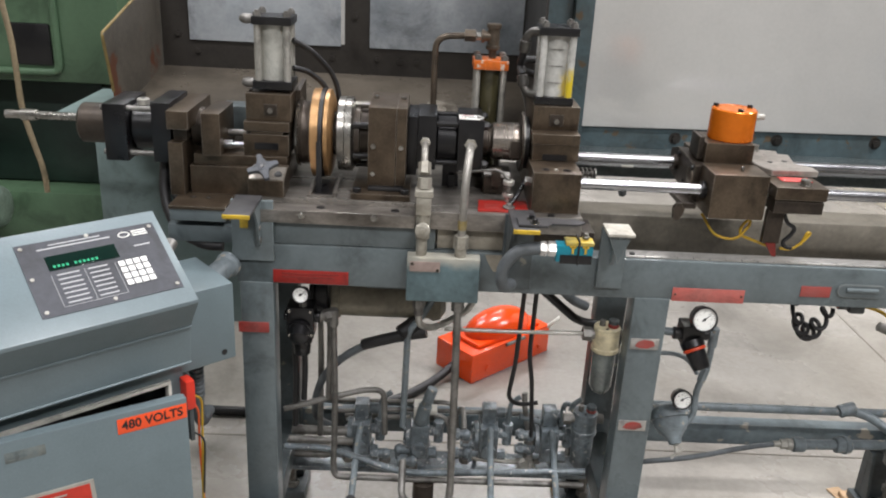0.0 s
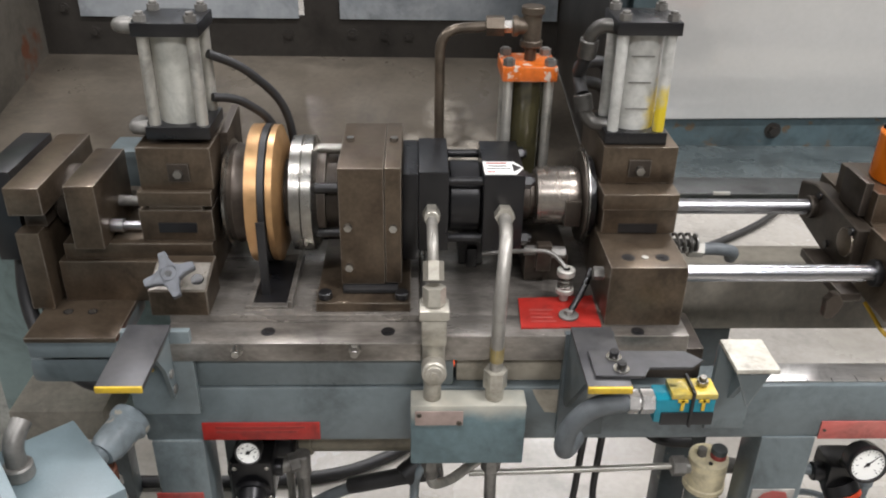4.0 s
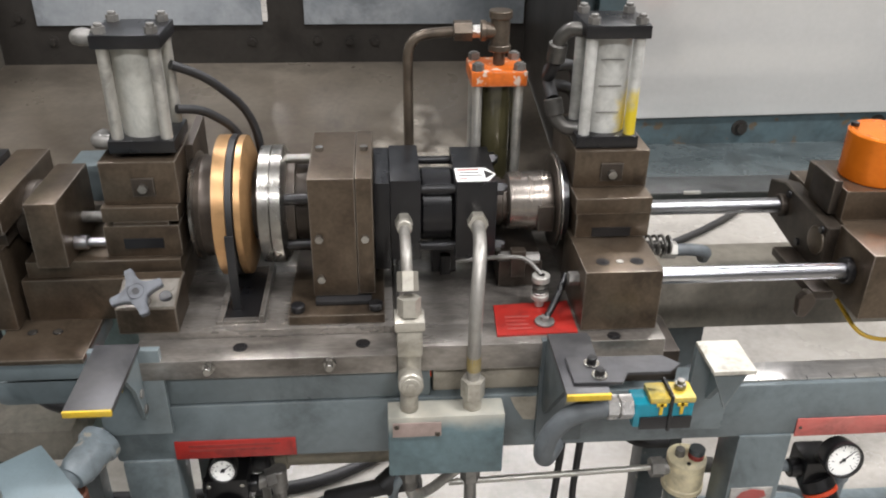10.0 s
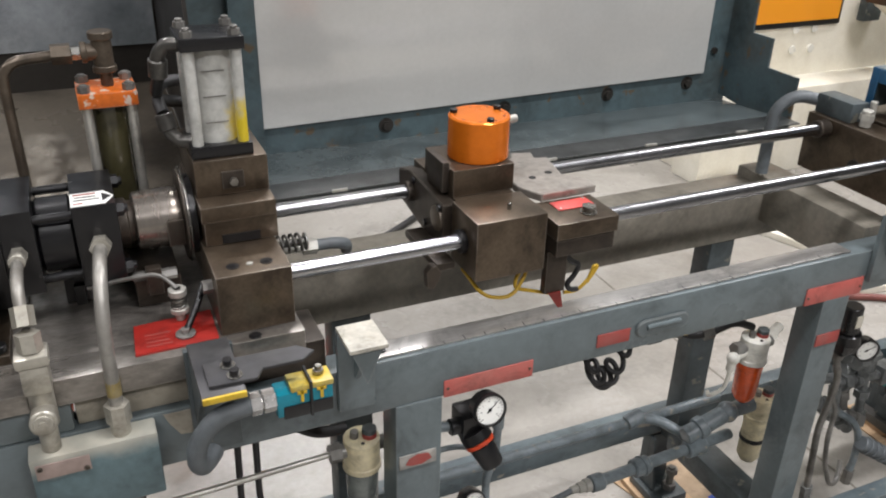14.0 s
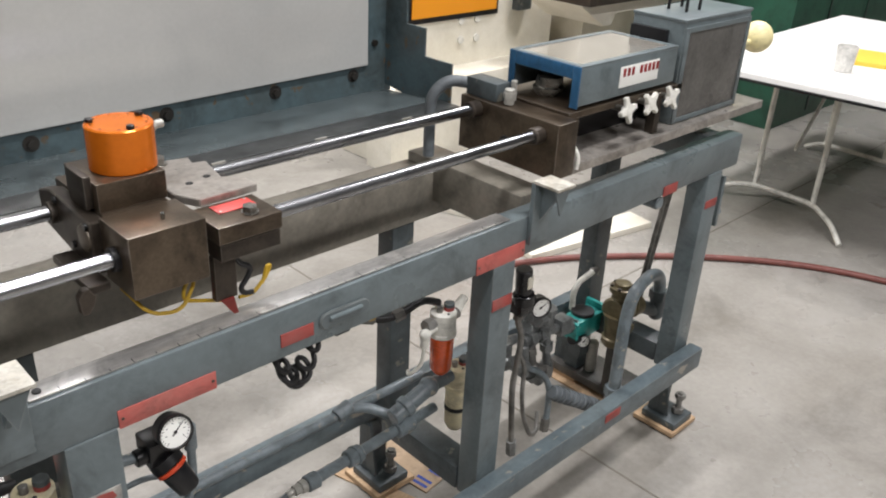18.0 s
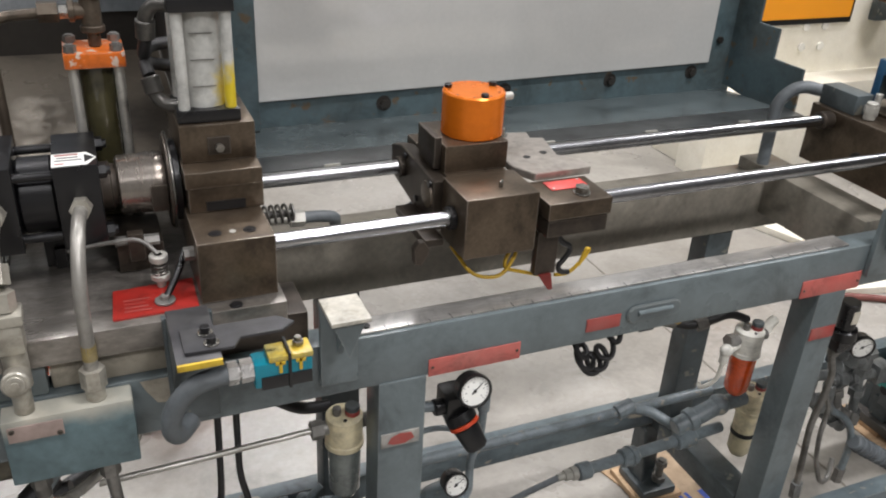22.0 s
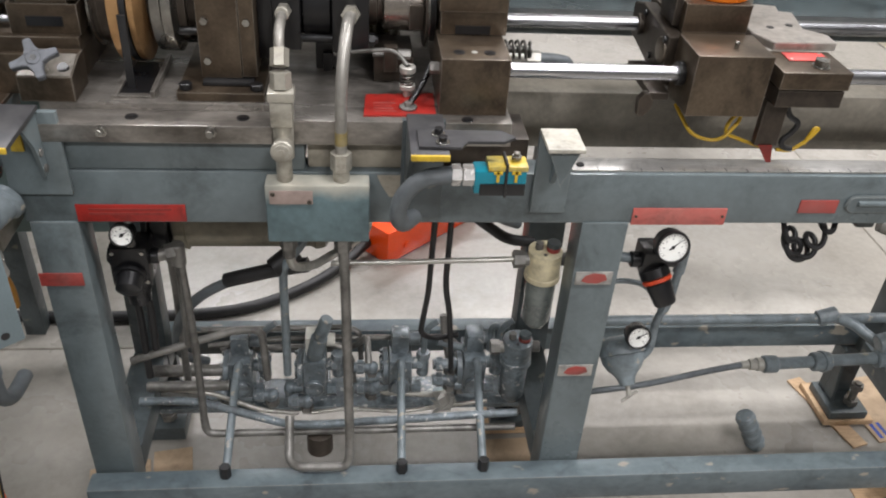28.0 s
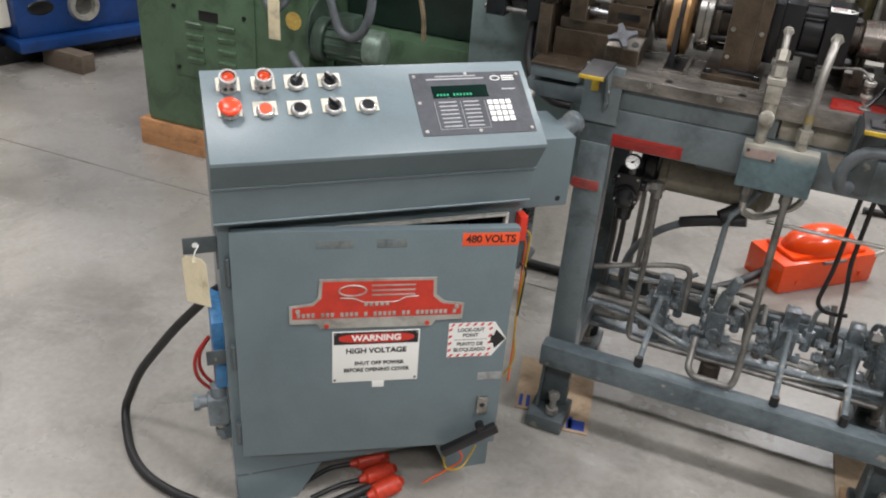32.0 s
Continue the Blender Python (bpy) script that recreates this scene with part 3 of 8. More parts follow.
for x0, x1 in ((-0.672, -0.25), (-0.17, 0.258)):
    part("window_pane", [("b", x0, x1, 2.398, 2.403, 1.207, 1.71, 0.002)], WINDOW, sh, "scuffed clear window pane")
part("end_wall", [("p", [(2.03, 1.06), (2.41, 1.12), (2.41, 1.375), (1.98, 1.27), (2.02, 1.13)], "x", -0.757, -0.752)], mat("rust_patched_wall", srgb(104, 99, 90), 0.5, 0.1, dirt=srgb(74, 70, 62), amount=0.7, scale=2.2, wear=0.9, wear_glint_col=srgb(104, 66, 48)), sh, "grey end wall with rust patches")
part("edge_trim", [("t", [(-0.756, 2.02, 1.13), (-0.756, 1.98, 1.27), (-0.756, 2.41, 1.375)], 0.004, 0.01, 8)], mat("ochre_edge", srgb(130, 112, 66), 0.6, amount=0.6, scale=30), sh, "ochre edge trim")
part("end_wall", [("p", [(1.91, 1.02), (2.41, 1.02), (2.41, 2.0), (2.0, 2.0), (1.98, 1.36)], "x", 0.262, 0.268)], HOOD, sh)
for i, (x, z) in enumerate(((-0.704, 1.221), (-0.65, 1.176), (-0.273, 1.174), (-0.212, 1.29), (-0.147, 1.176), (-0.083, 1.173), (-0.035, 1.173))):
    part("hood_bolt", [("c", (x, 2.404, z), (x, 2.4025, z), 0.011), ("h", (x, 2.4025, z), (x, 2.397, z), 0.0065)], HOOD, sh)

TRAYB = mat("scuffed_blue_grey_tray", srgb(104, 113, 114), 0.24, 0.3, dirt=srgb(58, 66, 68), amount=0.8, grain=0.06, scale=6)
rh = thing("rear_guard", "blue-grey steel guard with large white panel", "splash guard", (1.0, 2.2, 0.9))
part("tray", [("p", [(2.10, 0.985), (2.345, 0.966), (2.345, 0.970), (2.10, 0.989)], "x", 0.27, 1.64)], TRAYB, rh)
part("tray_lip", [("b", 0.27, 1.64, 2.095, 2.0995, 0.953, 0.984, 0)], TRAYB, rh)
part("tray_flange", [("b", 0.27, 1.64, 2.055, 2.125, 0.9895, 0.993, 0.001)], mat("dark_tray_flange", srgb(74, 77, 77), 0.34, 0.4, dirt=srgb(48, 48, 46), amount=0.8, scale=14, edge=0.8, wear_glint_col=srgb(170, 172, 170)), rh, "dark worn tray flange")
part("back_wall", [("b", 0.27, 1.66, 2.342, 2.348, 0.965, 2.0, 0)], BLUEG, rh)
part("panel", [("p", [(0.437, 1.028), (1.574, 1.045), (1.574, 1.95), (0.437, 1.95)], "y", 2.333, 2.342, 0.002)], PANEL, rh, "large glossy white plastic panel")
part("post", [("b", 0.385, 0.437, 2.315, 2.342, 0.974, 2.0, 0.002)], BLUEG, rh)
part("end_wall", [("p", [(2.09, 0.955), (2.345, 0.985), (2.345, 2.0), (2.26, 2.0), (2.26, 1.16), (2.19, 1.16), (2.19, 1.09), (2.09, 1.09)], "x", 1.64, 1.646)], BLUEG, rh, "stepped blue-grey end plate")
for x, z in ((0.712, 1.004), (1.005, 1.012), (1.29, 1.016), (1.53, 1.022)):
    part("guard_bolt", [("c", (x, 2.342, z), (x, 2.340, z), 0.017), ("h", (x, 2.340, z), (x, 2.331, z), 0.010)], HOOD, rh)
for x, z in ((1.6, 1.1), (1.6, 1.3), (1.6, 1.5)):
    part("guard_bolt", [("h", (x, 2.342, z), (x, 2.334, z), 0.009)], HOOD, rh)
for x in (0.5, 0.72, 0.95, 1.2, 1.45):
    part("clip", [("b", x, x + 0.03, 2.052, 2.058, 0.9905, 0.9955, 0.0006)], ALU, rh)

# ---- bed plate ----
bp = thing("bed_plate", "oily ground steel bed plate with bolt heads", "machine bed", (0, 1.8, 0.962))
part("plate", [("b", -0.34, 0.326, 1.655, 2.02, 0.963, 1.0, 0.001), ("b", -0.012, 0.326, 1.606, 1.655, 0.963, 1.0, 0.001)], BEDST, bp)
part("ledge", [("b", -0.34, -0.014, 1.604, 1.6545, 0.963, 0.991, 0.003)], BEDST, bp)
part("slot_recess", [("b", -0.236, -0.19, 1.68, 1.80, 1.0, 1.0012, 0)], BLACK, bp, "black belt slot")
part("slot_frame", [("b", -0.245, -0.236, 1.67, 1.81, 1.0, 1.005), ("b", -0.19, -0.183, 1.67, 1.81, 1.0, 1.012), ("b", -0.236, -0.19, 1.67, 1.68, 1.0, 1.004)], BEDST, bp)
for x in (-0.21, -0.057):
    part("socket_bolt", [("c", (x, 1.63, 0.991), (x, 1.63, 0.9922), 0.009), ("c", (x, 1.63, 0.9922), (x, 1.63, 0.9935), 0.006)], BLACK, bp)
for x in (-0.245, -0.098):
    part("stud", [("c", (x, 1.606, 0.983), (x, 1.586, 0.986), 0.005), ("h", (x, 1.603, 0.983), (x, 1.598, 0.983), 0.008)], STEEL, bp)
for x in (0.262,):
    part("socket_bolt", [("c", (x, 1.616, 1.0), (x, 1.616, 1.0012), 0.0085), ("c", (x, 1.616, 1.0012), (x, 1.616, 1.0025), 0.006)], BLACK, bp)
part("oil_groove", [("c", (-0.012, 1.635, 1.002), (-0.012, 1.86, 1.002), 0.0045)], STEEL, bp)
wp = part("warning_plate", [("p", [(0.117, 1.693), (0.218, 1.700), (0.217, 1.625), (0.113, 1.622)], "z", 1.0, 1.0025)], RED, bp, "red enamel instruction plate")
for i in range(4):
    part("raised_writing", [("b", 0.128, 0.160 - 0.003 * (i % 3), 1.635 + i * 0.009, 1.638 + i * 0.009, 1.0025, 1.003, 0)], REDW, wp)

# ---- left clamp head ----
lp = thing("left_support_plate", "brown steel plate on a grey tube", "machine part", (-0.46, 1.7, 0.87))
part("plate", [("b", -0.522, -0.405, 1.632, 1.76, 0.973, 0.98, 0.001)], BROWN, lp)
part("plate_block", [("b", -0.521, -0.406, 1.634, 1.758, 0.948, 0.9725, 0.002)], GREY, lp)
part("tube", [("b", -0.535, -0.385, 1.65, 1.73, 0.893, 0.935, 0.016)], GREY, lp)
for x, y in ((-0.487, 1.695), (-0.455, 1.695), (-0.480, 1.735), (-0.450, 1.735)):
    part("bolt_hole", [("c", (x, y, 0.9795), (x, y, 0.9806), 0.0066)], BLACK, lp)
    part("socket_screw", [("l", (x, y, 0.9802), (x, y, 2), [(0, 0.005), (0.0008, 0.005), (0.001, 0.0043), (0.0008, 0.0024)], 16)], STEEL, lp)
lc = thing("left_clamp_head", "brown steel clamp slide with pneumatic cylinder on top", "clamp head", (-0.36, 1.78, 0.98))
part("base_block", [("b", -0.498, -0.296, 1.722, 1.90, 0.98, 1.042)], BROWN, lc)
part("slide_base", [("b", -0.490, -0.293, 1.728, 1.90, 1.0425, 1.066)], BROWN, lc)
part("slide", [("b", -0.386, -0.290, 1.735, 1.89, 1.0665, 1.112), ("b", -0.372, -0.302, 1.735, 1.89, 1.112, 1.118)], BROWN, lc)
part("slide_cap", [("b", -0.384, -0.288, 1.733, 1.89, 1.1185, 1.139)], BROWN, lc)
part("slide_slot", [("b", -0.362, -0.312, 1.7335, 1.74, 1.08, 1.094, 0)], BLACK, lc)
part("upper_block", [("b", -0.380, -0.285, 1.742, 1.88, 1.1395, 1.197)], BROWN, lc)
part("gib_plate", [("b", -0.342, -0.314, 1.739, 1.742, 1.151, 1.176)], BROWND, lc)
part("gib_screw", [("h", (-0.328, 1.739, 1.163), (-0.328, 1.733, 1.163), 0.006)], STEEL, lc)
part("side_bracket", [("p", [(1.80, 1.14), (1.89, 1.14), (1.89, 1.205), (1.80, 1.196)], "x", -0.2845, -0.274)], BROWND, lc)
part("stop_block", [("b", -0.467, -0.428, 1.71, 1.84, 1.067, 1.157)], BROWN, lc)
part("push_rod", [("c", (-0.43, 1.79, 1.10), (-0.385, 1.79, 1.10), 0.0075)], PIPE, lc)
part("stop_bolt", [("c", (-0.412, 1.745, 1.085), (-0.386, 1.745, 1.085), 0.006), ("c", (-0.428, 1.745, 1.085), (-0.410, 1.745, 1.085), 0.0095)], CHROME, lc)
part("upright", [("b", -0.535, -0.505, 1.70, 1.86, 0.981, 1.095)], BROWN, lc)
part("upright_cap", [("b", -0.532, -0.488, 1.69, 1.88, 1.125, 1.163)], BROWN, lc)
part("upright_web", [("b", -0.528, -0.50, 1.72, 1.86, 1.095, 1.125)], BROWND, lc)
part("collar", [("c", (-0.50, 1.79, 1.11), (-0.475, 1.79, 1.11), 0.042)], BROWND, lc)
for x, z in ((-0.37, 1.128), (-0.345, 1.128), (-0.315, 1.128)):
    part("cap_screw", [("c", (x, 1.76, 1.139), (x, 1.76, 1.141), 0.005)], BLACK, lc)
part("limit_box", [("b", -0.465, -0.39, 1.87, 1.93, 1.085, 1.14, 0.003)], GREY, lc, "small grey limit switch box")
kb = part("knob_block", [("p", [(1.653, 1.0005), (1.653, 1.038), (1.70, 1.052), (1.7215, 1.052), (1.7215, 1.0005)], "x", -0.362, -0.288, 0.001)], BROWN, lc)
part("block_screw", [("c", (-0.302, 1.671, 1.043), (-0.302, 1.668, 1.0465), 0.008)], BLACK, kb)


KNOBM = mat("dull_cast_metal", srgb(84, 87, 92), 0.45, 0.2, dirt=srgb(58, 58, 58), amount=0.5, scale=20)


def knob(parent, c, r, tilt, material, n=4, label="", lean=55):
    """A hand knob with n lobed arms."""
    arms = []
    for i in range(n):
        a = tilt + 2 * math.pi * i / n
        arms.append(("R", pose(0, 0, 0, 0, 0, math.degrees(a)), [("p", [(0.0, -0.012), (r * 0.32, -0.0105), (r * 0.55, -0.0068), (r * 0.97, -0.0052), (r, -0.004), (r, 0.004), (r * 0.97, 0.0052), (r * 0.55, 0.0068), (r * 0.32, 0.0105), (0.0, 0.012)], "z", -0.005, 0.005, 0.0012)]))
    arms.append(("c", (0, 0, -0.012), (0, 0, 0.0056), 0.0105))
    return part("hand_knob", [("R", pose(*c, lean, 0, 0), arms)], material, parent, label)


# Thin paler plate over the block's sloping top.
part("worn_top", [("p", [(1.6545, 1.0386), (1.700, 1.0524), (1.7000, 1.0532), (1.6545, 1.0394)], "x", -0.360, -0.290)], mat("pale_steel_top", srgb(150, 146, 138), 0.3, 0.5, dirt=srgb(96, 90, 82), amount=0.8, scale=30), kb, "pale top face")
knob(kb, (-0.328, 1.644, 1.067), 0.032, 0.42, KNOBM, 4, "cast aluminium star knob", lean=38)
part("knob_bore", [("R", pose(-0.328, 1.644, 1.067, 38, 0, 0), [("c", (0, 0, 0.0056), (0, 0, 0.0062), 0.0045, None, 20, 0)])], BLACK, kb)
part("knob_stem", [("c", (-0.326, 1.64, 1.06), (-0.326, 1.68, 1.03), 0.007)], STEEL, kb)


def tie_cylinder(parent, x0, x1, y0, y1, z0, z1, tubem, cap=0.017, rodm=None, capm=None):
    """A square pneumatic cylinder with caps, four tie rods and nuts."""
    capm = capm or BLACK
    cx, cy = (x0 + x1) / 2, (y0 + y1) / 2
    part("end_cap", [("b", x0, x1, y0, y1, z0, z0 + cap, 0.002)], capm, parent)
    part("end_cap", [("b", x0, x1, y0, y1, z1 - cap, z1, 0.002)], capm, parent)
    part("barrel", [("c", (cx, cy, z0 + cap), (cx, cy, z1 - cap), (x1 - x0) * 0.36, None, 32, 0.0)], tubem, parent)
    for x in (x0 + 0.011, x1 - 0.011):
        for y in (y0 + 0.011, y1 - 0.011):
            tr = part("tie_rod", [("c", (x, y, z0 + cap), (x, y, z1 - cap), 0.0075, None, 14, 0)], rodm or RODT, parent)
            part("nut", [("h", (x, y, z1), (x, y, z1 + 0.008), 0.008), ("c", (x, y, z1 + 0.008), (x, y, z1 + 0.012), 0.005)], PIPE, tr)


tie_cylinder(lc, -0.366, -0.284, 1.752, 1.834, 1.204, 1.352, CYLW)
part("port_elbow", [("t", [(-0.366, 1.77, 1.345), (-0.385, 1.77, 1.345), (-0.385, 1.80, 1.34)], 0.010, 0.012)], PIPE, lc)
part("port_elbow", [("t", [(-0.366, 1.77, 1.214), (-0.384, 1.77, 1.214), (-0.384, 1.80, 1.21)], 0.010, 0.012)], PIPE, lc)
part("air_hose", [("t", [(-0.290, 1.81, 1.242), (-0.262, 1.83, 1.234), (-0.222, 1.86, 1.195), (-0.205, 1.875, 1.05)], 0.006, 0.06)], RUBBER, lc)

part("air_hose", [("t", [(-0.290, 1.81, 1.30), (-0.255, 1.835, 1.278), (-0.203, 1.872, 1.215), (-0.188, 1.885, 1.05)], 0.006, 0.07)], RUBBER, lc)

# ---- feed cylinder at the left end ----
fc = thing("feed_cylinder", "black hydraulic feed cylinder with steel piston rod", "cylinder", (-0.64, 1.79, 1.04))
part("head", [("b", -0.572, -0.533, 1.72, 1.86, 1.045, 1.172, 0.002)], BLACK, fc)
part("head", [("b", -0.672, -0.625, 1.72, 1.86, 1.045, 1.165, 0.002)], BLACK, fc)
part("barrel", [("c", (-0.626, 1.79, 1.108), (-0.571, 1.79, 1.108), 0.052)], BLACK, fc)
for z in (1.06, 1.155):
    part("tie_rod", [("c", (-0.68, 1.735, z), (-0.53, 1.735, z), 0.006)], PIPE, fc)
part("gland", [("c", (-0.742, 1.79, 1.108), (-0.672, 1.79, 1.108), 0.043)], BROWND, fc)
part("piston_rod", [("c", (-0.90, 1.79, 1.118), (-0.742, 1.79, 1.118), 0.0085), ("c", (-0.872, 1.79, 1.118), (-0.838, 1.79, 1.118), 0.0125), ("h", (-0.905, 1.79, 1.118), (-0.888, 1.79, 1.118), 0.0095)], STEEL, fc)
part("port_plug", [("c", (-0.598, 1.76, 1.158), (-0.598, 1.76, 1.172), 0.013)], ALU, fc)
part("port_plug_hole", [("c", (-0.598, 1.76, 1.172), (-0.598, 1.76, 1.1725), 0.005)], BLACK, fc)
part("hose", [("t", [(-0.56, 1.76, 1.045), (-0.565, 1.74, 0.97), (-0.53, 1.70, 0.90), (-0.46, 1.66, 0.885), (-0.42, 1.66, 0.885)], 0.011, 0.05)], RUBBER, fc)
part("hose", [("t", [(-0.545, 1.76, 1.045), (-0.548, 1.75, 0.99), (-0.51, 1.72, 0.915), (-0.44, 1.67, 0.90)], 0.010, 0.05)], RUBBER, fc)

# ---- belt pulley and spindle ----
pu = thing("belt_pulley", "bronze-faced spindle pulley with a black drive belt", "pulley", (-0.22, 1.80, 1.0))
CX, CY, CZ = -0.22, 1.81, 1.104
part("flange", [("l", (-0.247, CY, CZ), (-0.19, CY, CZ), [(0, 0.07), (0.003, 0.096), (0.019, 0.096), (0.021, 0.09)], 64)], BRASS, pu)
part("belt", [("l", (-0.2275, CY, CZ), (-0.19, CY, CZ), [(0, 0.09), (0.0005, 0.0965), (0.0085, 0.0965), (0.009, 0.09)], 64), ("b", -0.2285, -0.217, 1.702, 1.706, 1.0, 1.11, 0.001)], RUBBER, pu, "black flat drive belt")
part("flange", [("l", (-0.2185, CY, CZ), (-0.19, CY, CZ), [(0, 0.09), (0.002, 0.095), (0.010, 0.095), (0.016, 0.08), (0.018, 0.05)], 64)], BRASS, pu)
part("hub", [("l", (-0.285, CY, CZ), (-0.1, CY, CZ), [(0, 0.05), (0.006, 0.066), (0.02, 0.07), (0.024, 0.068), (0.036, 0.068), (0.038, 0.05), (0.075, 0.05), (0.095, 0.045), (0.12, 0.045)], 48)], BROWND, pu)
part("rim", [("l", (-0.279, CY, CZ), (-0.2, CY, CZ), [(0, 0.06), (0.001, 0.073), (0.005, 0.075), (0.007, 0.07)], 56)], STEEL, pu)
part("clamp_ring", [("l", (-0.19, CY, CZ), (-0.1, CY, CZ), [(0, 0.06), (0.001, 0.080), (0.015, 0.081), (0.016, 0.079), (0.017, 0.081), (0.030, 0.081), (0.036, 0.07)], 64)], STEEL, pu, "bright turned steel ring")
part("bearing", [("l", (-0.155, CY, CZ), (-0.1, CY, CZ), [(0, 0.06), (0.001, 0.064), (0.012, 0.064), (0.013, 0.055), (0.05, 0.055)], 48)], BROWND, pu)
for a in range(6):
    an = math.radians(30 + 60 * a)
    yy, zz = CY + 0.066 * math.cos(an), CZ + 0.066 * math.sin(an)
    part("standoff", [("c", (-0.156, yy, zz), (-0.12, yy, zz), 0.007)], STEEL if a == 1 else BLACK, pu)

# ---- spindle housing ----
hs = thing("spindle_housing", "brown steel spindle housing block bolted to the bed", "housing", (-0.08, 1.76, 1.0))
part("body", [("b", -0.120, -0.062, 1.697, 1.86, 1.022, 1.189)], BROWN, hs)
part("cover", [("b", -0.0615, -0.040, 1.697, 1.86, 1.024, 1.1895)], BROWN, hs)
part("foot", [("b", -0.152, -0.028, 1.662, 1.88, 1.0005, 1.014)], BROWN, hs)
part("gasket_lip", [("b", -0.118, -0.045, 1.685, 1.87, 1.0145, 1.021)], RUBBER, hs)
for x, z in ((-0.109, 1.108), (-0.109, 1.049), (-0.051, 1.107)):
    part("screw", [("h", (x, 1.697, z), (x, 1.691, z), 0.0055)], STEEL, hs)
for x, y in ((-0.109, 1.79), (-0.051, 1.79)):
    part("screw", [("h", (x, y, 1.189), (x, y, 1.195), 0.0055)], STEEL, hs)
for x in (-0.14, -0.04):
    part("foot_bolt", [("c", (x, 1.675, 1.014), (x, 1.675, 1.024), 0.009), ("c", (x, 1.675, 1.024), (x, 1.675, 1.0243), 0.005)], BLACK, hs)

# ---- hydraulic motor ----
hm = thing("hydraulic_cylinder", "black square-bodied hydraulic cylinder with an arrow label", "hydraulic cylinder", (0.05, 1.79, 1.05))
part("mount_plate", [("b", -0.0395, -0.018, 1.735, 1.86, 1.038, 1.165, 0.002)], BLACK, hm)
part("head", [("b", -0.018, 0.022, 1.735, 1.86, 1.052, 1.168, 0.002)], BLACK, hm)
part("head", [("b", 0.068, 0.122, 1.735, 1.86, 1.052, 1.164, 0.002)], BLACK, hm)
part("barrel", [("c", (0.02, 1.797, 1.106), (0.07, 1.797, 1.106), 0.050, None, 36)], BLACK, hm)
for y in (1.748, 1.846):
    for z in (1.066, 1.150):
        part("tie_rod", [("c", (0.0, y, z), (0.136, y, z), 0.006), ("h", (0.122, y, z), (0.131, y, z), 0.010)], BLACK, hm)
al = part("arrow_label", [("p", [(0.0685, 1.738), (0.110, 1.738), (0.1215, 1.760), (0.110, 1.781), (0.0685, 1.781)], "z", 1.164, 1.1645)], WPRINT, hm, "white arrow-shaped label")
part("red_bar", [("b", 0.072, 0.083, 1.744, 1.747, 1.1645, 1.1648, 0)], RED, al)
part("red_bar", [("b", 0.072, 0.1, 1.773, 1.777, 1.1645, 1.1648, 0)], RED, al)
part("print_bar", [("b", 0.072, 0.104, 1.755, 1.758, 1.1645, 1.1648, 0)], INK, al)
part("print_bar", [("b", 0.074, 0.1, 1.764, 1.767, 1.1645, 1.1648, 0)], INK, al)
part("arrow_mark", [("p", [(0.107, 1.746), (0.1195, 1.760), (0.107, 1.774)], "z", 1.1645, 1.1648)], INK, al)
part("nose", [("l", (0.122, 1.80, 1.106), (0.2, 1.80, 1.106), [(0, 0.034), (0.012, 0.034), (0.014, 0.03), (0.022, 0.03)], 32)], BROWND, hm)
TSTEEL = mat("tinted_turned_steel", srgb(156, 149, 141), 0.26, 0.85, dirt=srgb(96, 84, 72), amount=0.7, grain=0.06, scale=9, bump=0.02, stretch=(3, 0.5, 0.5))
ck = thing("chuck", "bright turned steel chuck with thin rear disc", "chuck", (0.18, 1.80, 1.06))
part("body", [("l", (0.142, 1.80, 1.106), (0.22, 1.80, 1.106), [(0, 0.036), (0.003, 0.040), (0.048, 0.042), (0.053, 0.042), (0.062, 0.040)], 48)], TSTEEL, ck)
part("flat", [("b", 0.182, 0.204, 1.754, 1.765, 1.080, 1.118)], BROWND, ck)
part("disc_face", [("l", (0.2055, 1.80, 1.106), (0.22, 1.80, 1.106), [(0, 0.05), (0.0005, 0.0635), (0.003, 0.0645), (0.0034, 0.05)], 56)], BROWND, ck, "dark oxidised disc face")
part("disc", [("l", (0.209, 1.80, 1.106), (0.22, 1.80, 1.106), [(0, 0.060), (0.0005, 0.0675), (0.0022, 0.0675), (0.003, 0.06)], 64)], STEEL, ck)
part("backing", [("l", (0.2125, 1.80, 1.106), (0.23, 1.80, 1.106), [(0, 0.05), (0.001, 0.056), (0.009, 0.056), (0.010, 0.05)], 48)], BLACK, ck)
part("saddle", [("b", 0.13, 0.19, 1.745, 1.84, 1.0005, 1.04), ("b", 0.145, 0.165, 1.735, 1.75, 1.02, 1.06)], BROWND, ck)
part("saddle_bolts", [("h", (0.128, 1.75, 1.045), (0.155, 1.75, 1.045), 0.007), ("h", (0.165, 1.745, 1.045), (0.185, 1.745, 1.045), 0.008)], PIPE, ck)
part("rest_block", [("b", 0.04, 0.075, 1.79, 1.86, 1.0005, 1.052), ("b", 0.052, 0.066, 1.78, 1.79, 1.0005, 1.03)], BLACK, ck)
sp = thing("spring_post", "spring-loaded steel pin on the red plate", "spring pin", (0.178, 1.68, 1.0))
part("pin", [("c", (0.178, 1.69, 1.0025), (0.178, 1.69, 1.05), 0.006), ("c", (0.178, 1.69, 1.04), (0.178, 1.69, 1.05), 0.012), ("c", (0.178, 1.69, 1.014), (0.178, 1.69, 1.022), 0.012)], ALU, sp)
coil = [(0.178 + 0.0095 * math.cos(i * 0.7), 1.69 + 0.0095 * math.sin(i * 0.7), 1.02 + i * 0.0006) for i in range(34)]
part("spring", [("t", coil, 0.0018, 0.001, 6, 1)], STEEL, sp)
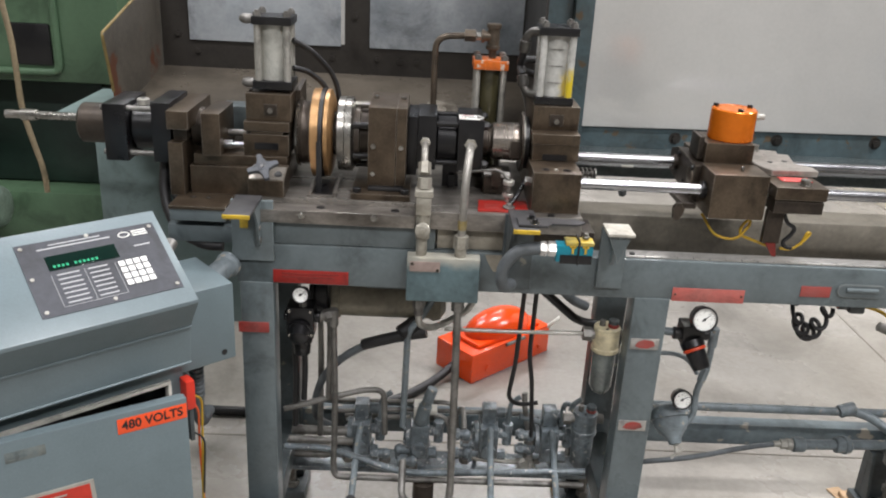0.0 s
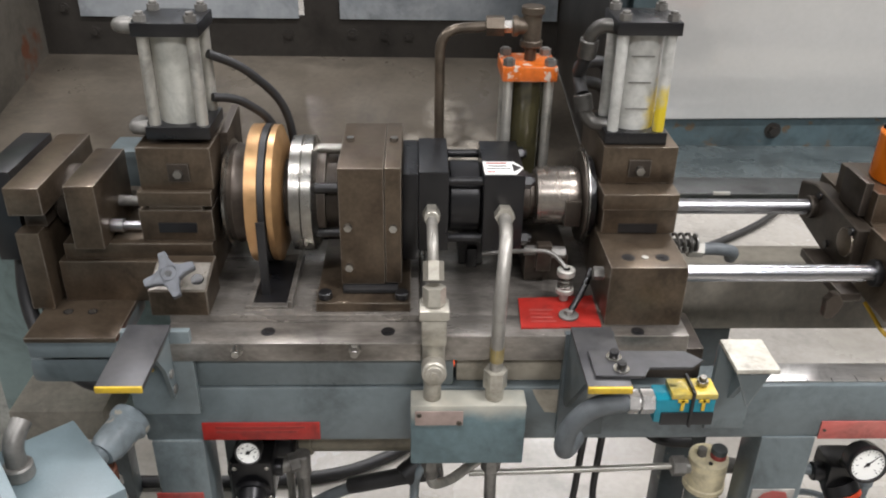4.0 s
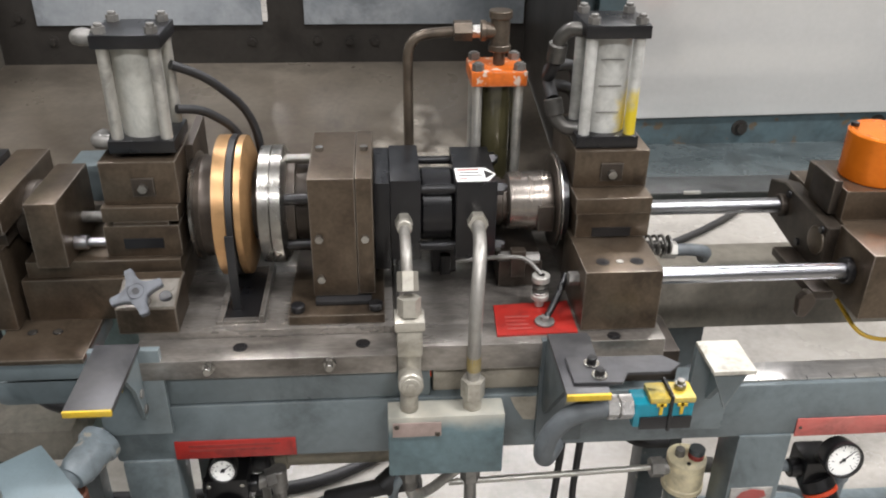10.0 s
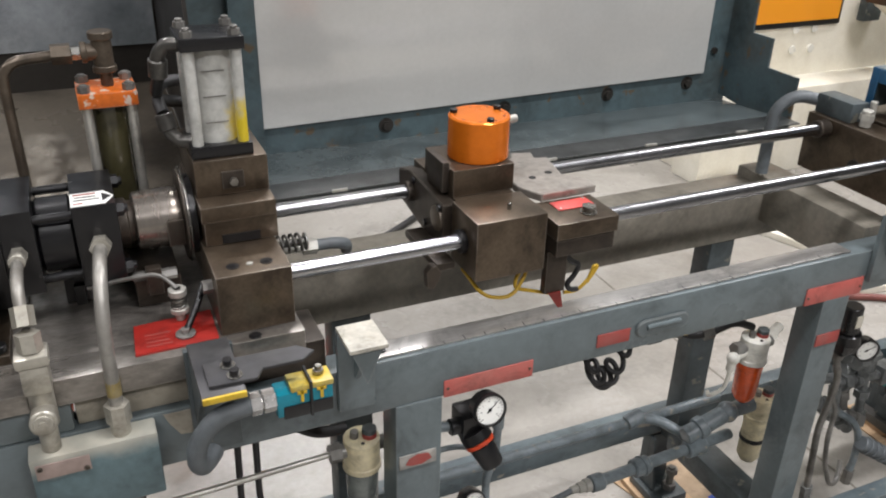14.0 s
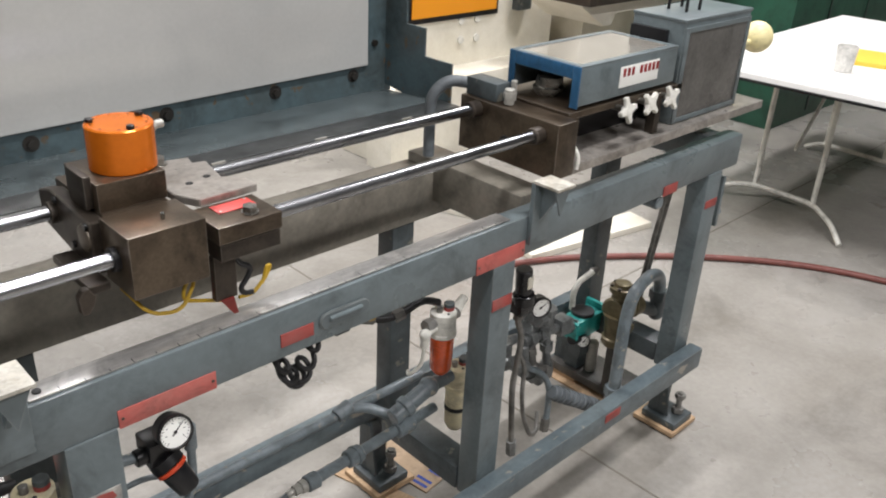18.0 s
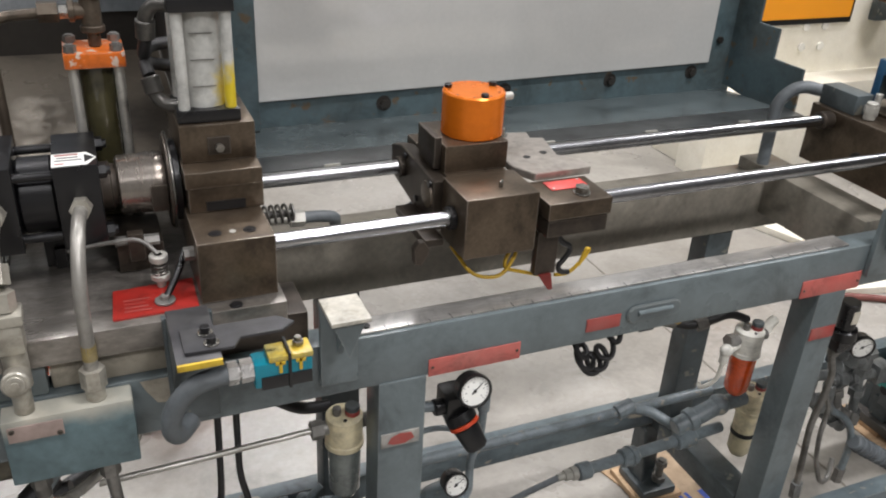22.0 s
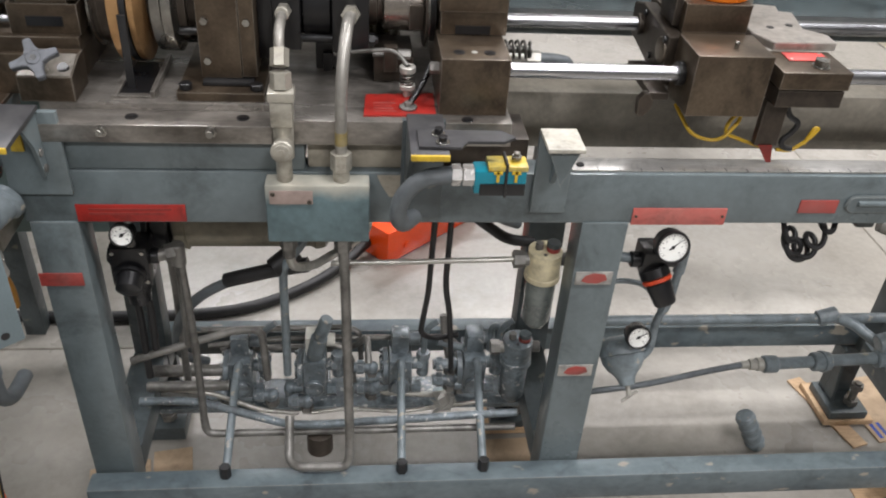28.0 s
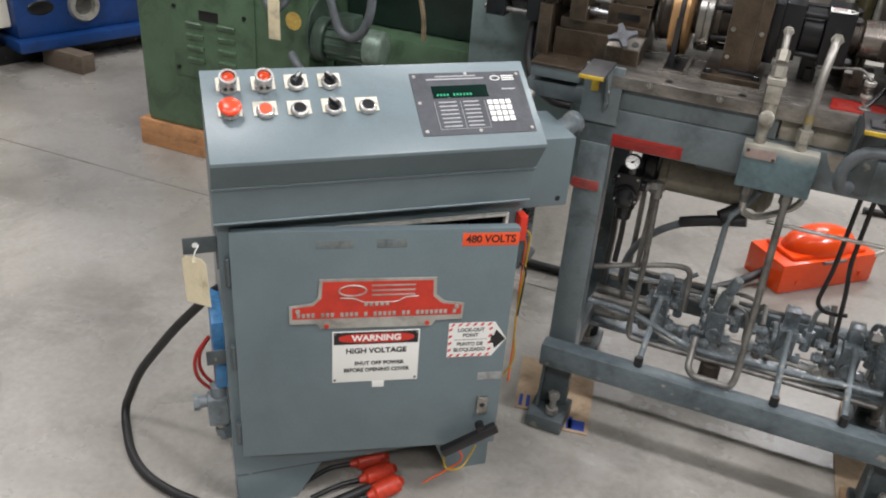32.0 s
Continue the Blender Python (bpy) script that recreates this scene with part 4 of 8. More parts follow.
part("washer", [("c", (0.178, 1.648, 1.003), (0.178, 1.648, 1.006), 0.013), ("h", (0.178, 1.648, 1.006), (0.178, 1.648, 1.012), 0.006)], PIPE, sp)
part("link_wire", [("t", [(0.178, 1.69, 1.05), (0.16, 1.71, 1.066), (0.11, 1.73, 1.055), (0.07, 1.74, 1.045)], 0.003, 0.02)], PIPE, sp)
part("link_rod", [("t", [(0.18, 1.65, 1.008), (0.198, 1.672, 1.026), (0.212, 1.69, 1.05)], 0.0045, 0.02)], BLACK, sp, "black link rod")

# ---- right clamp head ----
rc = thing("right_clamp_head", "brown steel clamp head with yellow-streaked pneumatic cylinder", "clamp head", (0.28, 1.74, 1.0))
part("low_block", [("b", 0.221, 0.320, 1.630, 1.76, 1.0005, 1.086)], BROWN, rc)
part("rear_block", [("b", 0.225, 0.318, 1.7605, 1.90, 1.0005, 1.08)], BROWN, rc)
part("slide", [("b", 0.226, 0.325, 1.722, 1.90, 1.0865, 1.122)], BROWN, rc)
part("slide_slot", [("b", 0.248, 0.300, 1.7205, 1.73, 1.088, 1.101, 0)], BLACK, rc)
part("slide_cap", [("b", 0.223, 0.324, 1.718, 1.90, 1.1225, 1.145)], BROWN, rc)
part("upper_block", [("b", 0.225, 0.324, 1.754, 1.90, 1.1455, 1.197)], BROWN, rc)
part("gib_plate", [("b", 0.260, 0.290, 1.751, 1.754, 1.155, 1.180)], BROWND, rc)
part("gib_screw", [("h", (0.275, 1.751, 1.166), (0.275, 1.744, 1.166), 0.006)], STEEL, rc)
for x in (0.248, 0.270, 0.292):
    part("cap_screw", [("c", (x, 1.656, 1.086), (x, 1.656, 1.0868), 0.0085 if x != 0.270 else 0.0045), ("h", (x, 1.656, 1.0868), (x, 1.656, 1.0874), 0.004)], BLACK if x != 0.270 else ALU, rc)
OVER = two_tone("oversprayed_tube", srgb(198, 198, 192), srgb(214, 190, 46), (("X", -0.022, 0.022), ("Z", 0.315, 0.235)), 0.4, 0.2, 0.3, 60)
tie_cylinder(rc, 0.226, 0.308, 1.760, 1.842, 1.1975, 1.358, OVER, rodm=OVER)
for z in (1.243, 1.278, 1.312):
    part("grey_mark", [("b", 0.250, 0.280, 1.7708, 1.7718, z, z + 0.0014, 0)], PIPE, rc)
DARKF = mat("dark_pipe_fitting", srgb(92, 90, 86), 0.32, 0.6, dirt=srgb(52, 50, 48), amount=0.7, scale=20, edge=0.6, wear_glint_col=srgb(150, 148, 142))
part("port_elbow", [("t", [(0.235, 1.79, 1.345), (0.214, 1.80, 1.345), (0.203, 1.805, 1.332), (0.202, 1.81, 1.315)], 0.0095, 0.012)], DARKF, rc)
part("elbow_collar", [("c", (0.2025, 1.807, 1.325), (0.201, 1.812, 1.30), 0.0125)], DARKF, rc)
part("port_elbow", [("t", [(0.235, 1.79, 1.213), (0.216, 1.80, 1.213), (0.205, 1.805, 1.225), (0.202, 1.81, 1.245)], 0.0095, 0.012)], DARKF, rc)
part("elbow_collar", [("c", (0.205, 1.806, 1.228), (0.201, 1.812, 1.25), 0.0125)], DARKF, rc)
part("air_hose", [("t", [(0.201, 1.812, 1.30), (0.196, 1.83, 1.27), (0.205, 1.87, 1.275), (0.25, 1.90, 1.272), (0.26, 1.92, 1.18)], 0.0085, 0.03)], RUBBER, rc)
part("air_hose", [("t", [(0.201, 1.812, 1.25), (0.197, 1.83, 1.265), (0.21, 1.87, 1.25), (0.25, 1.90, 1.235), (0.27, 1.92, 1.16)], 0.0085, 0.03)], RUBBER, rc)
part("side_bolt", [("h", (0.221, 1.665, 1.058), (0.208, 1.665, 1.058), 0.009)], PIPE, rc)
spr = [(0.322 + i * 0.00105, 1.764 + 0.0135 * math.cos(i * 0.7), 1.050 + 0.0135 * math.sin(i * 0.7)) for i in range(46)]
part("spring", [("t", spr, 0.0021, 0.001, 6, 1), ("c", (0.321, 1.764, 1.050), (0.374, 1.764, 1.050), 0.006), ("c", (0.371, 1.764, 1.050), (0.374, 1.764, 1.050), 0.0135)], DARKF, rc)
part("hose_fitting", [("h", (0.376, 1.80, 1.022), (0.398, 1.80, 1.021), 0.013), ("c", (0.340, 1.80, 1.024), (0.376, 1.80, 1.022), 0.008)], ALU, rc)
part("hose", [("t", [(0.396, 1.80, 1.021), (0.42, 1.80, 1.021), (0.448, 1.805, 1.014), (0.455, 1.83, 0.99)], 0.0095, 0.02)], HOSE, rc)

# ---- guide rods, carriage, end block ----
single("guide_rod", [("c", (0.3205, 1.671, 1.055), (1.4905, 1.671, 1.055), 0.0115, None, 28)], CHROME, "polished steel guide rod along the machine", "guide rod", "guide rods")
single("guide_rod", [("c", (0.3255, 1.852, 1.065), (1.4905, 1.852, 1.065), 0.0115, None, 28)], CHROME, "polished steel guide rod along the machine", "guide rod", "guide rods")
cg = thing("carriage", "brown steel sliding carriage on two rods with an orange cylinder", "carriage", (0.66, 1.76, 1.0))
part("front_block", [("b", 0.588, 0.703, 1.628, 1.716, 1.006, 1.100)], BROWN, cg)
part("rear_block", [("b", 0.60, 0.715, 1.805, 1.90, 1.03, 1.10)], BROWN, cg)
part("saddle", [("b", 0.60, 0.70, 1.717, 1.82, 1.04, 1.094)], BROWN, cg)
lp = part("left_plate", [("p", [(1.722, 1.012), (1.745, 0.995), (1.80, 1.018), (1.908, 1.034), (1.908, 1.084), (1.86, 1.098), (1.80, 1.096), (1.722, 1.092)], "x", 0.576, 0.5985, 0.0015)], BROWND, cg)
part("plate_bore", [("c", (0.5752, 1.745, 1.062), (0.579, 1.745, 1.062), 0.017, None, 24, 0)], BLACK, lp, "dark open bore")
part("bore_ring", [("l", (0.5762, 1.745, 1.062), (0.50, 1.745, 1.062), [(0, 0.0172), (0.0, 0.021), (0.0025, 0.0205), (0.003, 0.018)], 28)], BROWN, lp)
part("bushing", [("c", (0.566, 1.852, 1.065), (0.576, 1.852, 1.065), 0.017)], BROWND, lp)
part("bushing", [("c", (0.578, 1.671, 1.055), (0.588, 1.671, 1.055), 0.018)], BLACK, cg)
for y, z in ((1.735, 1.083), (1.84, 1.088), (1.89, 1.045), (1.79, 1.035)):
    part("plate_screw", [("c", (0.572, y, z), (0.5762, y, z), 0.0055)], BLACK, lp)
part("side_plate", [("b", 0.587, 0.5985, 1.752, 1.812, 1.0985, 1.148, 0.0015)], BROWND, cg)
part("top_block", [("b", 0.599, 0.703, 1.738, 1.85, 1.0945, 1.138)], BROWN, cg)
oc = part("cylinder", [("c", (0.664, 1.79, 1.138), (0.664, 1.79, 1.205), 0.0485, None, 56, 0.002)], ORANGE, cg, "bright orange anodised cylinder")
part("cap_ring", [("l", (0.664, 1.79, 1.2048), (0.664, 1.79, 2), [(0, 0.044), (0.0006, 0.0435), (0.0006, 0.0415), (0, 0.041)], 48)], mat("worn_orange_edge", srgb(214, 110, 36), 0.3, 0.3, amount=0.5), oc)
for a in (0.35, 2.6, 4.7):
    part("cap_screw", [("c", (0.664 + 0.040 * math.cos(a), 1.79 + 0.040 * math.sin(a), 1.205), (0.664 + 0.040 * math.cos(a), 1.79 + 0.040 * math.sin(a), 1.211), 0.0058)], BLACK, oc)
for i in range(9):
    a = 0.7 * i + 0.1
    part("pin_hole", [("c", (0.664 + 0.0385 * math.cos(a), 1.79 + 0.0385 * math.sin(a), 1.2045), (0.664 + 0.0385 * math.cos(a), 1.79 + 0.0385 * math.sin(a), 1.2056), 0.0016, None, 8)], INK, oc)
part("port_fitting", [("h", (0.711, 1.80, 1.186), (0.722, 1.802, 1.186), 0.009), ("c", (0.722, 1.802, 1.186), (0.737, 1.804, 1.186), 0.0065)], ALU, oc)
part("right_plate", [("p", [(0.716, 1.835), (0.712, 1.738), (0.733, 1.698), (0.834, 1.702), (0.834, 1.736), (0.806, 1.762), (0.822, 1.838), (0.800, 1.842), (0.806, 1.868), (0.770, 1.876), (0.722, 1.885)], "z", 1.083, 1.096, 0.0012)], mat("worn_steel_plate", srgb(176, 170, 162), 0.3, 0.5, dirt=srgb(112, 104, 94), amount=0.7, scale=14, edge=0.6, wear_glint_col=srgb(206, 202, 196)), cg)
for x, y in ((0.752, 1.764), (0.788, 1.775)):
    part("tapped_hole", [("c", (x, y, 1.0955), (x, y, 1.0966), 0.006, None, 20, 0)], INK, cg)
part("clamp_block", [("b", 0.715, 0.822, 1.616, 1.70, 1.0555, 1.0825)], BROWN, cg)
part("clamp_block", [("b", 0.718, 0.820, 1.620, 1.70, 1.026, 1.0525)], BROWND, cg)
lbp = part("label_plate", [("b", 0.742, 0.806, 1.66, 1.69, 1.0828, 1.0842, 0.0004)], mat("pink_red_label", srgb(200, 72, 66), 0.4, dirt=srgb(176, 84, 78), amount=0.5, scale=20), cg, "small red label plate")
part("rivet", [("c", (0.747, 1.664, 1.0842), (0.747, 1.664, 1.0852), 0.0022, None, 10)], ALU, lbp)
part("rivet", [("c", (0.800, 1.686, 1.0842), (0.800, 1.686, 1.0852), 0.0022, None, 10)], ALU, lbp)
part("hex_bolt", [("c", (0.782, 1.641, 1.0825), (0.782, 1.641, 1.0845), 0.0135), ("h", (0.782, 1.641, 1.0845), (0.782, 1.641, 1.094), 0.0115)], STEEL, cg)
part("hex_bolt", [("c", (0.752, 1.866, 1.096), (0.752, 1.866, 1.098), 0.0145), ("h", (0.752, 1.866, 1.098), (0.752, 1.866, 1.109), 0.0115)], STEEL, cg)
part("grease_nipple", [("c", (0.655, 1.66, 1.10), (0.655, 1.66, 1.107), 0.0032), ("s", (0.655, 1.66, 1.108), 0.0034)], STEEL, cg)
part("under_plate", [("b", 0.545, 0.5755, 1.672, 1.80, 1.010, 1.0225, 0.002)], BROWND, cg)
part("hook_plate", [("p", [(0.552, 1.0095), (0.549, 0.998), (0.540, 0.984), (0.530, 0.986), (0.528, 1.012), (0.536, 1.022), (0.544, 1.022)], "y", 1.668, 1.682, 0.001)], BROWND, cg)
part("pointer_arm", [("b", 0.716, 0.752, 1.640, 1.654, 0.952, 1.026, 0.001)], BROWND, cg)
part("pointer", [("p", [(0.722, 0.953), (0.744, 0.953), (0.750, 0.924), (0.742, 0.924)], "y", 1.637, 1.640)], mat("dark_red_pointer", srgb(112, 34, 28), 0.45, amount=0.5, scale=40), cg, "dark red pointer tab")
part("yellow_wire", [("t", [(0.60, 1.70, 0.992), (0.62, 1.66, 0.957), (0.665, 1.65, 0.952), (0.692, 1.66, 0.985), (0.69, 1.66, 1.0), (0.676, 1.66, 0.985), (0.672, 1.66, 0.962), (0.715, 1.66, 0.947), (0.745, 1.66, 0.937)], 0.003, 0.02)], WIREY, cg)
part("yellow_wire", [("t", [(0.765, 1.66, 0.935), (0.79, 1.66, 0.932), (0.815, 1.66, 0.955), (0.825, 1.66, 0.972), (0.818, 1.66, 0.974), (0.808, 1.66, 0.945)], 0.003, 0.015)], WIREY, cg)
part("black_cord", [("t", [(0.757, 1.66, 1.02), (0.77, 1.66, 0.992), (0.79, 1.66, 0.982), (0.783, 1.66, 0.965), (0.768, 1.66, 0.95), (0.775, 1.66, 0.938), (0.79, 1.66, 0.936)], 0.0045, 0.01)], RUBBER, cg)

eb = thing("end_block", "brown steel rod end block", "bearing block", (1.51, 1.76, 0.965))
part("block", [("b", 1.49, 1.555, 1.625, 1.905, 0.965, 1.085, 0.002)], BROWN, eb)
for y, z in ((1.671, 1.055), (1.852, 1.065)):
    part("rod_collar", [("c", (1.462, y, z), (1.49, y, z), 0.018)], BROWND, eb)
part("bore", [("c", (1.487, 1.765, 1.01), (1.4905, 1.765, 1.01), 0.016)], BLACK, eb)
part("valve", [("b", 1.50, 1.545, 1.81, 1.90, 1.0855, 1.125, 0.002)], GREYD, eb)
part("valve_fitting", [("c", (1.515, 1.785, 1.086), (1.515, 1.785, 1.12), 0.011), ("h", (1.515, 1.785, 1.10), (1.515, 1.785, 1.112), 0.014), ("c", (1.545, 1.80, 1.086), (1.545, 1.80, 1.13), 0.007)], ALU, eb)
part("conduit", [("t", [(1.52, 1.90, 1.105), (1.47, 1.93, 1.115), (1.435, 1.945, 1.08), (1.435, 1.945, 0.94)], 0.013, 0.03)], HOSE, eb)

# ---- roller feeder at the right end ----
rf = thing("roller_feeder", "grey-blue roller feeder box with four white star knobs", "feeder", (1.95, 1.8, 0.965))
part("base_plate", [("b", 1.556, 2.40, 1.628, 1.92, 0.963, 0.985, 0.002)], MATS["worn_steel_plate"], rf)
part("rear_plate", [("b", 1.575, 1.60, 1.66, 1.90, 0.985, 1.085)], BROWN, rf)
part("deck", [("b", 1.56, 2.0, 1.655, 1.90, 1.075, 1.09)], BROWN, rf)
part("inner_block", [("b", 1.60, 1.95, 1.74, 1.88, 0.985, 1.075)], BLACK, rf)
part("post", [("b", 1.88, 1.90, 1.645, 1.67, 0.985, 1.075)], BROWND, rf)
hb = part("hood_box", [("b", 1.585, 1.95, 1.655, 1.661, 1.10, 1.180, 0.001), ("b", 1.585, 1.95, 1.846, 1.852, 1.10, 1.180, 0.001), ("b", 1.945, 1.95, 1.661, 1.846, 1.10, 1.180, 0.001), ("b", 1.585, 1.95, 1.655, 1.672, 1.180, 1.185, 0.001), ("b", 1.585, 1.95, 1.836, 1.852, 1.180, 1.185, 0.001), ("b", 1.585, 1.602, 1.672, 1.836, 1.180, 1.185, 0.001), ("b", 1.934, 1.95, 1.672, 1.836, 1.180, 1.185, 0.001)], GREY, rf)
part("front_frame", [("b", 1.581, 1.5848, 1.655, 1.675, 1.095, 1.184, 0.001), ("b", 1.581, 1.5848, 1.834, 1.852, 1.10, 1.184, 0.001), ("b", 1.581, 1.5848, 1.675, 1.834, 1.156, 1.184, 0.001)], mat("worn_blue_paint", srgb(38, 92, 132), 0.42, dirt=srgb(30, 64, 88), amount=0.6, scale=8, edge=0.5, wear_glint_col=srgb(110, 130, 138)), rf, "blue painted opening frame")
part("window", [("b", 1.602, 1.934, 1.672, 1.836, 1.180, 1.1835, 0)], mat("dusty_acrylic", srgb(126, 122, 114), 0.16, dirt=srgb(104, 99, 90), amount=0.6, scale=5, coat=0.4), hb, "dusty acrylic window")
part("roller", [("c", (1.64, 1.78, 1.09), (1.64, 1.78, 1.135), 0.03), ("c", (1.64, 1.78, 1.10), (1.64, 1.78, 1.11), 0.036)], STEEL, rf)
sg = part("sign", [("b", 1.725, 1.875, 1.6535, 1.655, 1.118, 1.165, 0.0005)], WPRINT, rf, "white sign with red lettering")
part("raised_writing", [("b", 1.735 + i * 0.016, 1.745 + i * 0.016, 1.6525, 1.6535, 1.142, 1.160, 0.0003) for i in (0, 1, 2, 4, 5, 6, 7, 8)], RED, sg, "red lettering bars")
for x, a in ((1.73, 0.2), (1.82, 0.75), (1.905, 0.45)):
    knob(rf, (x, 1.625, 1.075), 0.030, a, WHITE, 4, "white plastic star knob", lean=80)
    part("knob_stem", [("c", (x, 1.63, 1.075), (x, 1.68, 1.075), 0.007)], STEEL, rf)
tb = part("drive_box", [("b", 1.975, 2.29, 1.66, 1.805, 0.986, 1.232, 0.003)], GREY, rf)
part("drive_box_window", [("b", 1.994, 2.274, 1.6572, 1.66, 1.0, 1.208, 0.0005)], mat("smoked_window", srgb(92, 90, 86), 0.2, dirt=srgb(72, 70, 66), amount=0.6, scale=5, coat=0.3), tb, "smoked grey window")
part("window_frame", [("b", 1.978, 1.994, 1.655, 1.66, 0.988, 1.22, 0.001), ("b", 2.274, 2.287, 1.655, 1.66, 0.988, 1.22, 0.001), ("b", 1.994, 2.274, 1.655, 1.66, 1.208, 1.22, 0.001), ("b", 1.994, 2.274, 1.655, 1.66, 0.988, 1.0, 0.001)], GREY, tb)
part("end_cover", [("b", 1.960, 1.9748, 1.70, 1.80, 1.0, 1.21, 0.002)], BLACK, tb)
part("drive_box_lid", [("b", 1.973, 2.292, 1.658, 1.807, 1.232, 1.239, 0.001)], GREY, tb)
for x in (2.07, 2.13):
    part("pull_handle", [("t", [(x, 1.72, 1.239), (x, 1.72, 1.272), (x, 1.77, 1.272), (x, 1.77, 1.239)], 0.004, 0.012)], BLACK, tb)
part("drive_motor", [("b", 2.292, 2.39, 1.72, 1.84, 1.02, 1.10, 0.004)] + [("b", 2.30 + i * 0.018, 2.305 + i * 0.018, 1.71, 1.85, 1.015, 1.105, 0.0) for i in range(5)], BLACK, rf)
part("ball_float", [("s", (2.645, 1.80, 1.098), 0.047, (1, 1, 1), 32), ("c", (2.38, 1.80, 1.06), (2.61, 1.80, 1.09), 0.008)], mat("ivory_plastic", srgb(236, 224, 170), 0.4, dirt=srgb(214, 198, 140), amount=0.4, grain=0.03, scale=12), rf, "cream ball on a rod")
part("cord", [("t", [(1.56, 1.64, 1.03), (1.57, 1.625, 1.0), (1.565, 1.625, 0.975)], 0.005, 0.02)], WHITE, rf)

# ---- rear cylinder with orange cap and riser pipe ----
oc2 = thing("rear_cylinder", "tall tie-rod cylinder with chipped orange cap and dark tube", "cylinder", (0.137, 1.91, 1.0))
ORCHIP = mat("chipped_orange_paint", srgb(222, 112, 34), 0.32, 0.2, dirt=srgb(168, 86, 40), amount=0.6, grain=0.06, scale=22, wear=0.75, wear_glint_col=srgb(206, 186, 170), edge=0.5)
part("body", [("b", 0.098, 0.177, 1.872, 1.95, 1.0005, 1.022, 0.002)], BROWND, oc2)
part("cap", [("b", 0.0985, 0.1765, 1.871, 1.947, 1.247, 1.268, 0.002)], ORCHIP, oc2, "orange painted cap with bare patches")
part("tube", [("c", (0.1375, 1.909, 1.022), (0.1375, 1.909, 1.247), 0.026, None, 32)], OLIVE, oc2)
for x in (0.1085, 0.1665):
    for y in (1.881, 1.937):
        tr = part("tie_rod", [("c", (x, y, 1.022), (x, y, 1.247), 0.0068)], RODT, oc2)
        part("nut", [("h", (x, y, 1.268), (x, y, 1.277), 0.0085), ("c", (x, y, 1.277), (x, y, 1.279), 0.0055)], PIPE, tr)
DARKT = mat("tarnished_pipe", srgb(104, 94, 82), 0.32, 0.6, dirt=srgb(62, 54, 46), amount=0.7, grain=0.08, scale=18)
part("tee_fitting", [("c", (0.141, 1.909, 1.268), (0.141, 1.909, 1.292), 0.0085), ("c", (0.141, 1.909, 1.290), (0.141, 1.909, 1.342), 0.0135), ("c", (0.141, 1.909, 1.288), (0.141, 1.909, 1.297), 0.016), ("c", (0.141, 1.909, 1.333), (0.141, 1.909, 1.344), 0.0165), ("c", (0.141, 1.909, 1.316), (0.117, 1.909, 1.316), 0.0115), ("c", (0.121, 1.909, 1.316), (0.113, 1.909, 1.316), 0.0145)], DARKT, oc2)
part("union_nut", [("h", (0.113, 1.909, 1.316), (0.102, 1.909, 1.316), 0.010)], STEEL, oc2)
part("union_nut", [("h", (0.101, 1.909, 1.316), (0.076, 1.909, 1.316), 0.0145)], DARKT, oc2)
part("riser_pipe", [("t", [(0.078, 1.908, 1.315), (0.012, 1.906, 1.311), (0.0135, 1.905, 1.04)], 0.0073, 0.05)], DARKT, oc2)

# ---- control cabinet ----
CB = (-0.887, 0.968, 0.0)
cc = thing("control_cabinet", "grey steel control cabinet with sloping button panel and door ajar", "control cabinet", CB, 40.2, local=True)
part("side_wall", [("p", [(0.02, 0.10), (0.30, 0.10), (0.30, 0.95), (0.116, 1.028), (-0.056, 0.918), (-0.018, 0.853), (-0.008, 0.775), (0.02, 0.765)], "x", -0.02, -0.015)], CONS, cc)
part("side_wall", [("p", [(0.02, 0.10), (0.30, 0.10), (0.30, 0.95), (0.116, 1.028), (-0.056, 0.918), (-0.018, 0.853), (-0.008, 0.775), (0.02, 0.765)], "x", 0.602, 0.607)], CONS, cc)
part("back_wall", [("b", -0.015, 0.602, 0.295, 0.30, 0.10, 0.95, 0), ("p", [(0.116, 1.028), (0.30, 0.95), (0.30, 0.946), (0.116, 1.024)], "x", -0.015, 0.602)], CONS, cc)
part("floor_panel", [("b", -0.015, 0.602, 0.02, 0.30, 0.10, 0.104, 0)], GREYD, cc)
part("front_frame", [("b", -0.015, 0.012, 0.02, 0.024, 0.104, 0.765, 0), ("b", 0.582, 0.602, 0.02, 0.024, 0.104, 0.765, 0), ("b", 0.012, 0.582, 0.02, 0.024, 0.104, 0.20, 0), ("b", 0.012, 0.582, 0.02, 0.024, 0.735, 0.765, 0)], CONS, cc)
part("opening_lip", [("b", 0.012, 0.582, 0.012, 0.03, 0.728, 0.735, 0.001), ("b", 0.576, 0.582, 0.012, 0.03, 0.20, 0.728, 0.001)], WHITE, cc, "worn white opening lip")
part("inner_panel", [("b", 0.02, 0.57, 0.27, 0.28, 0.15, 0.74, 0)], INTERIOR, cc)
part("fascia", [("p", [(-0.0601, 0.921), (-0.0601, 0.915), (-0.020, 0.853), (-0.010, 0.775), (0.02, 0.762), (0.03, 0.77), (0.0, 0.78), (-0.012, 0.855), (-0.05, 0.917)], "x", -0.026, 0.613, 0.0008)], CONS, cc, "", 18)
part("drip_lip", [("c", (-0.026, -0.0205, 0.853), (0.613, -0.0205, 0.853), 0.0032, None, 10)], CONS, cc)
part("drip_lip", [("c", (-0.026, -0.0105, 0.776), (0.613, -0.0105, 0.776), 0.0028, None, 10)], CONS, cc)
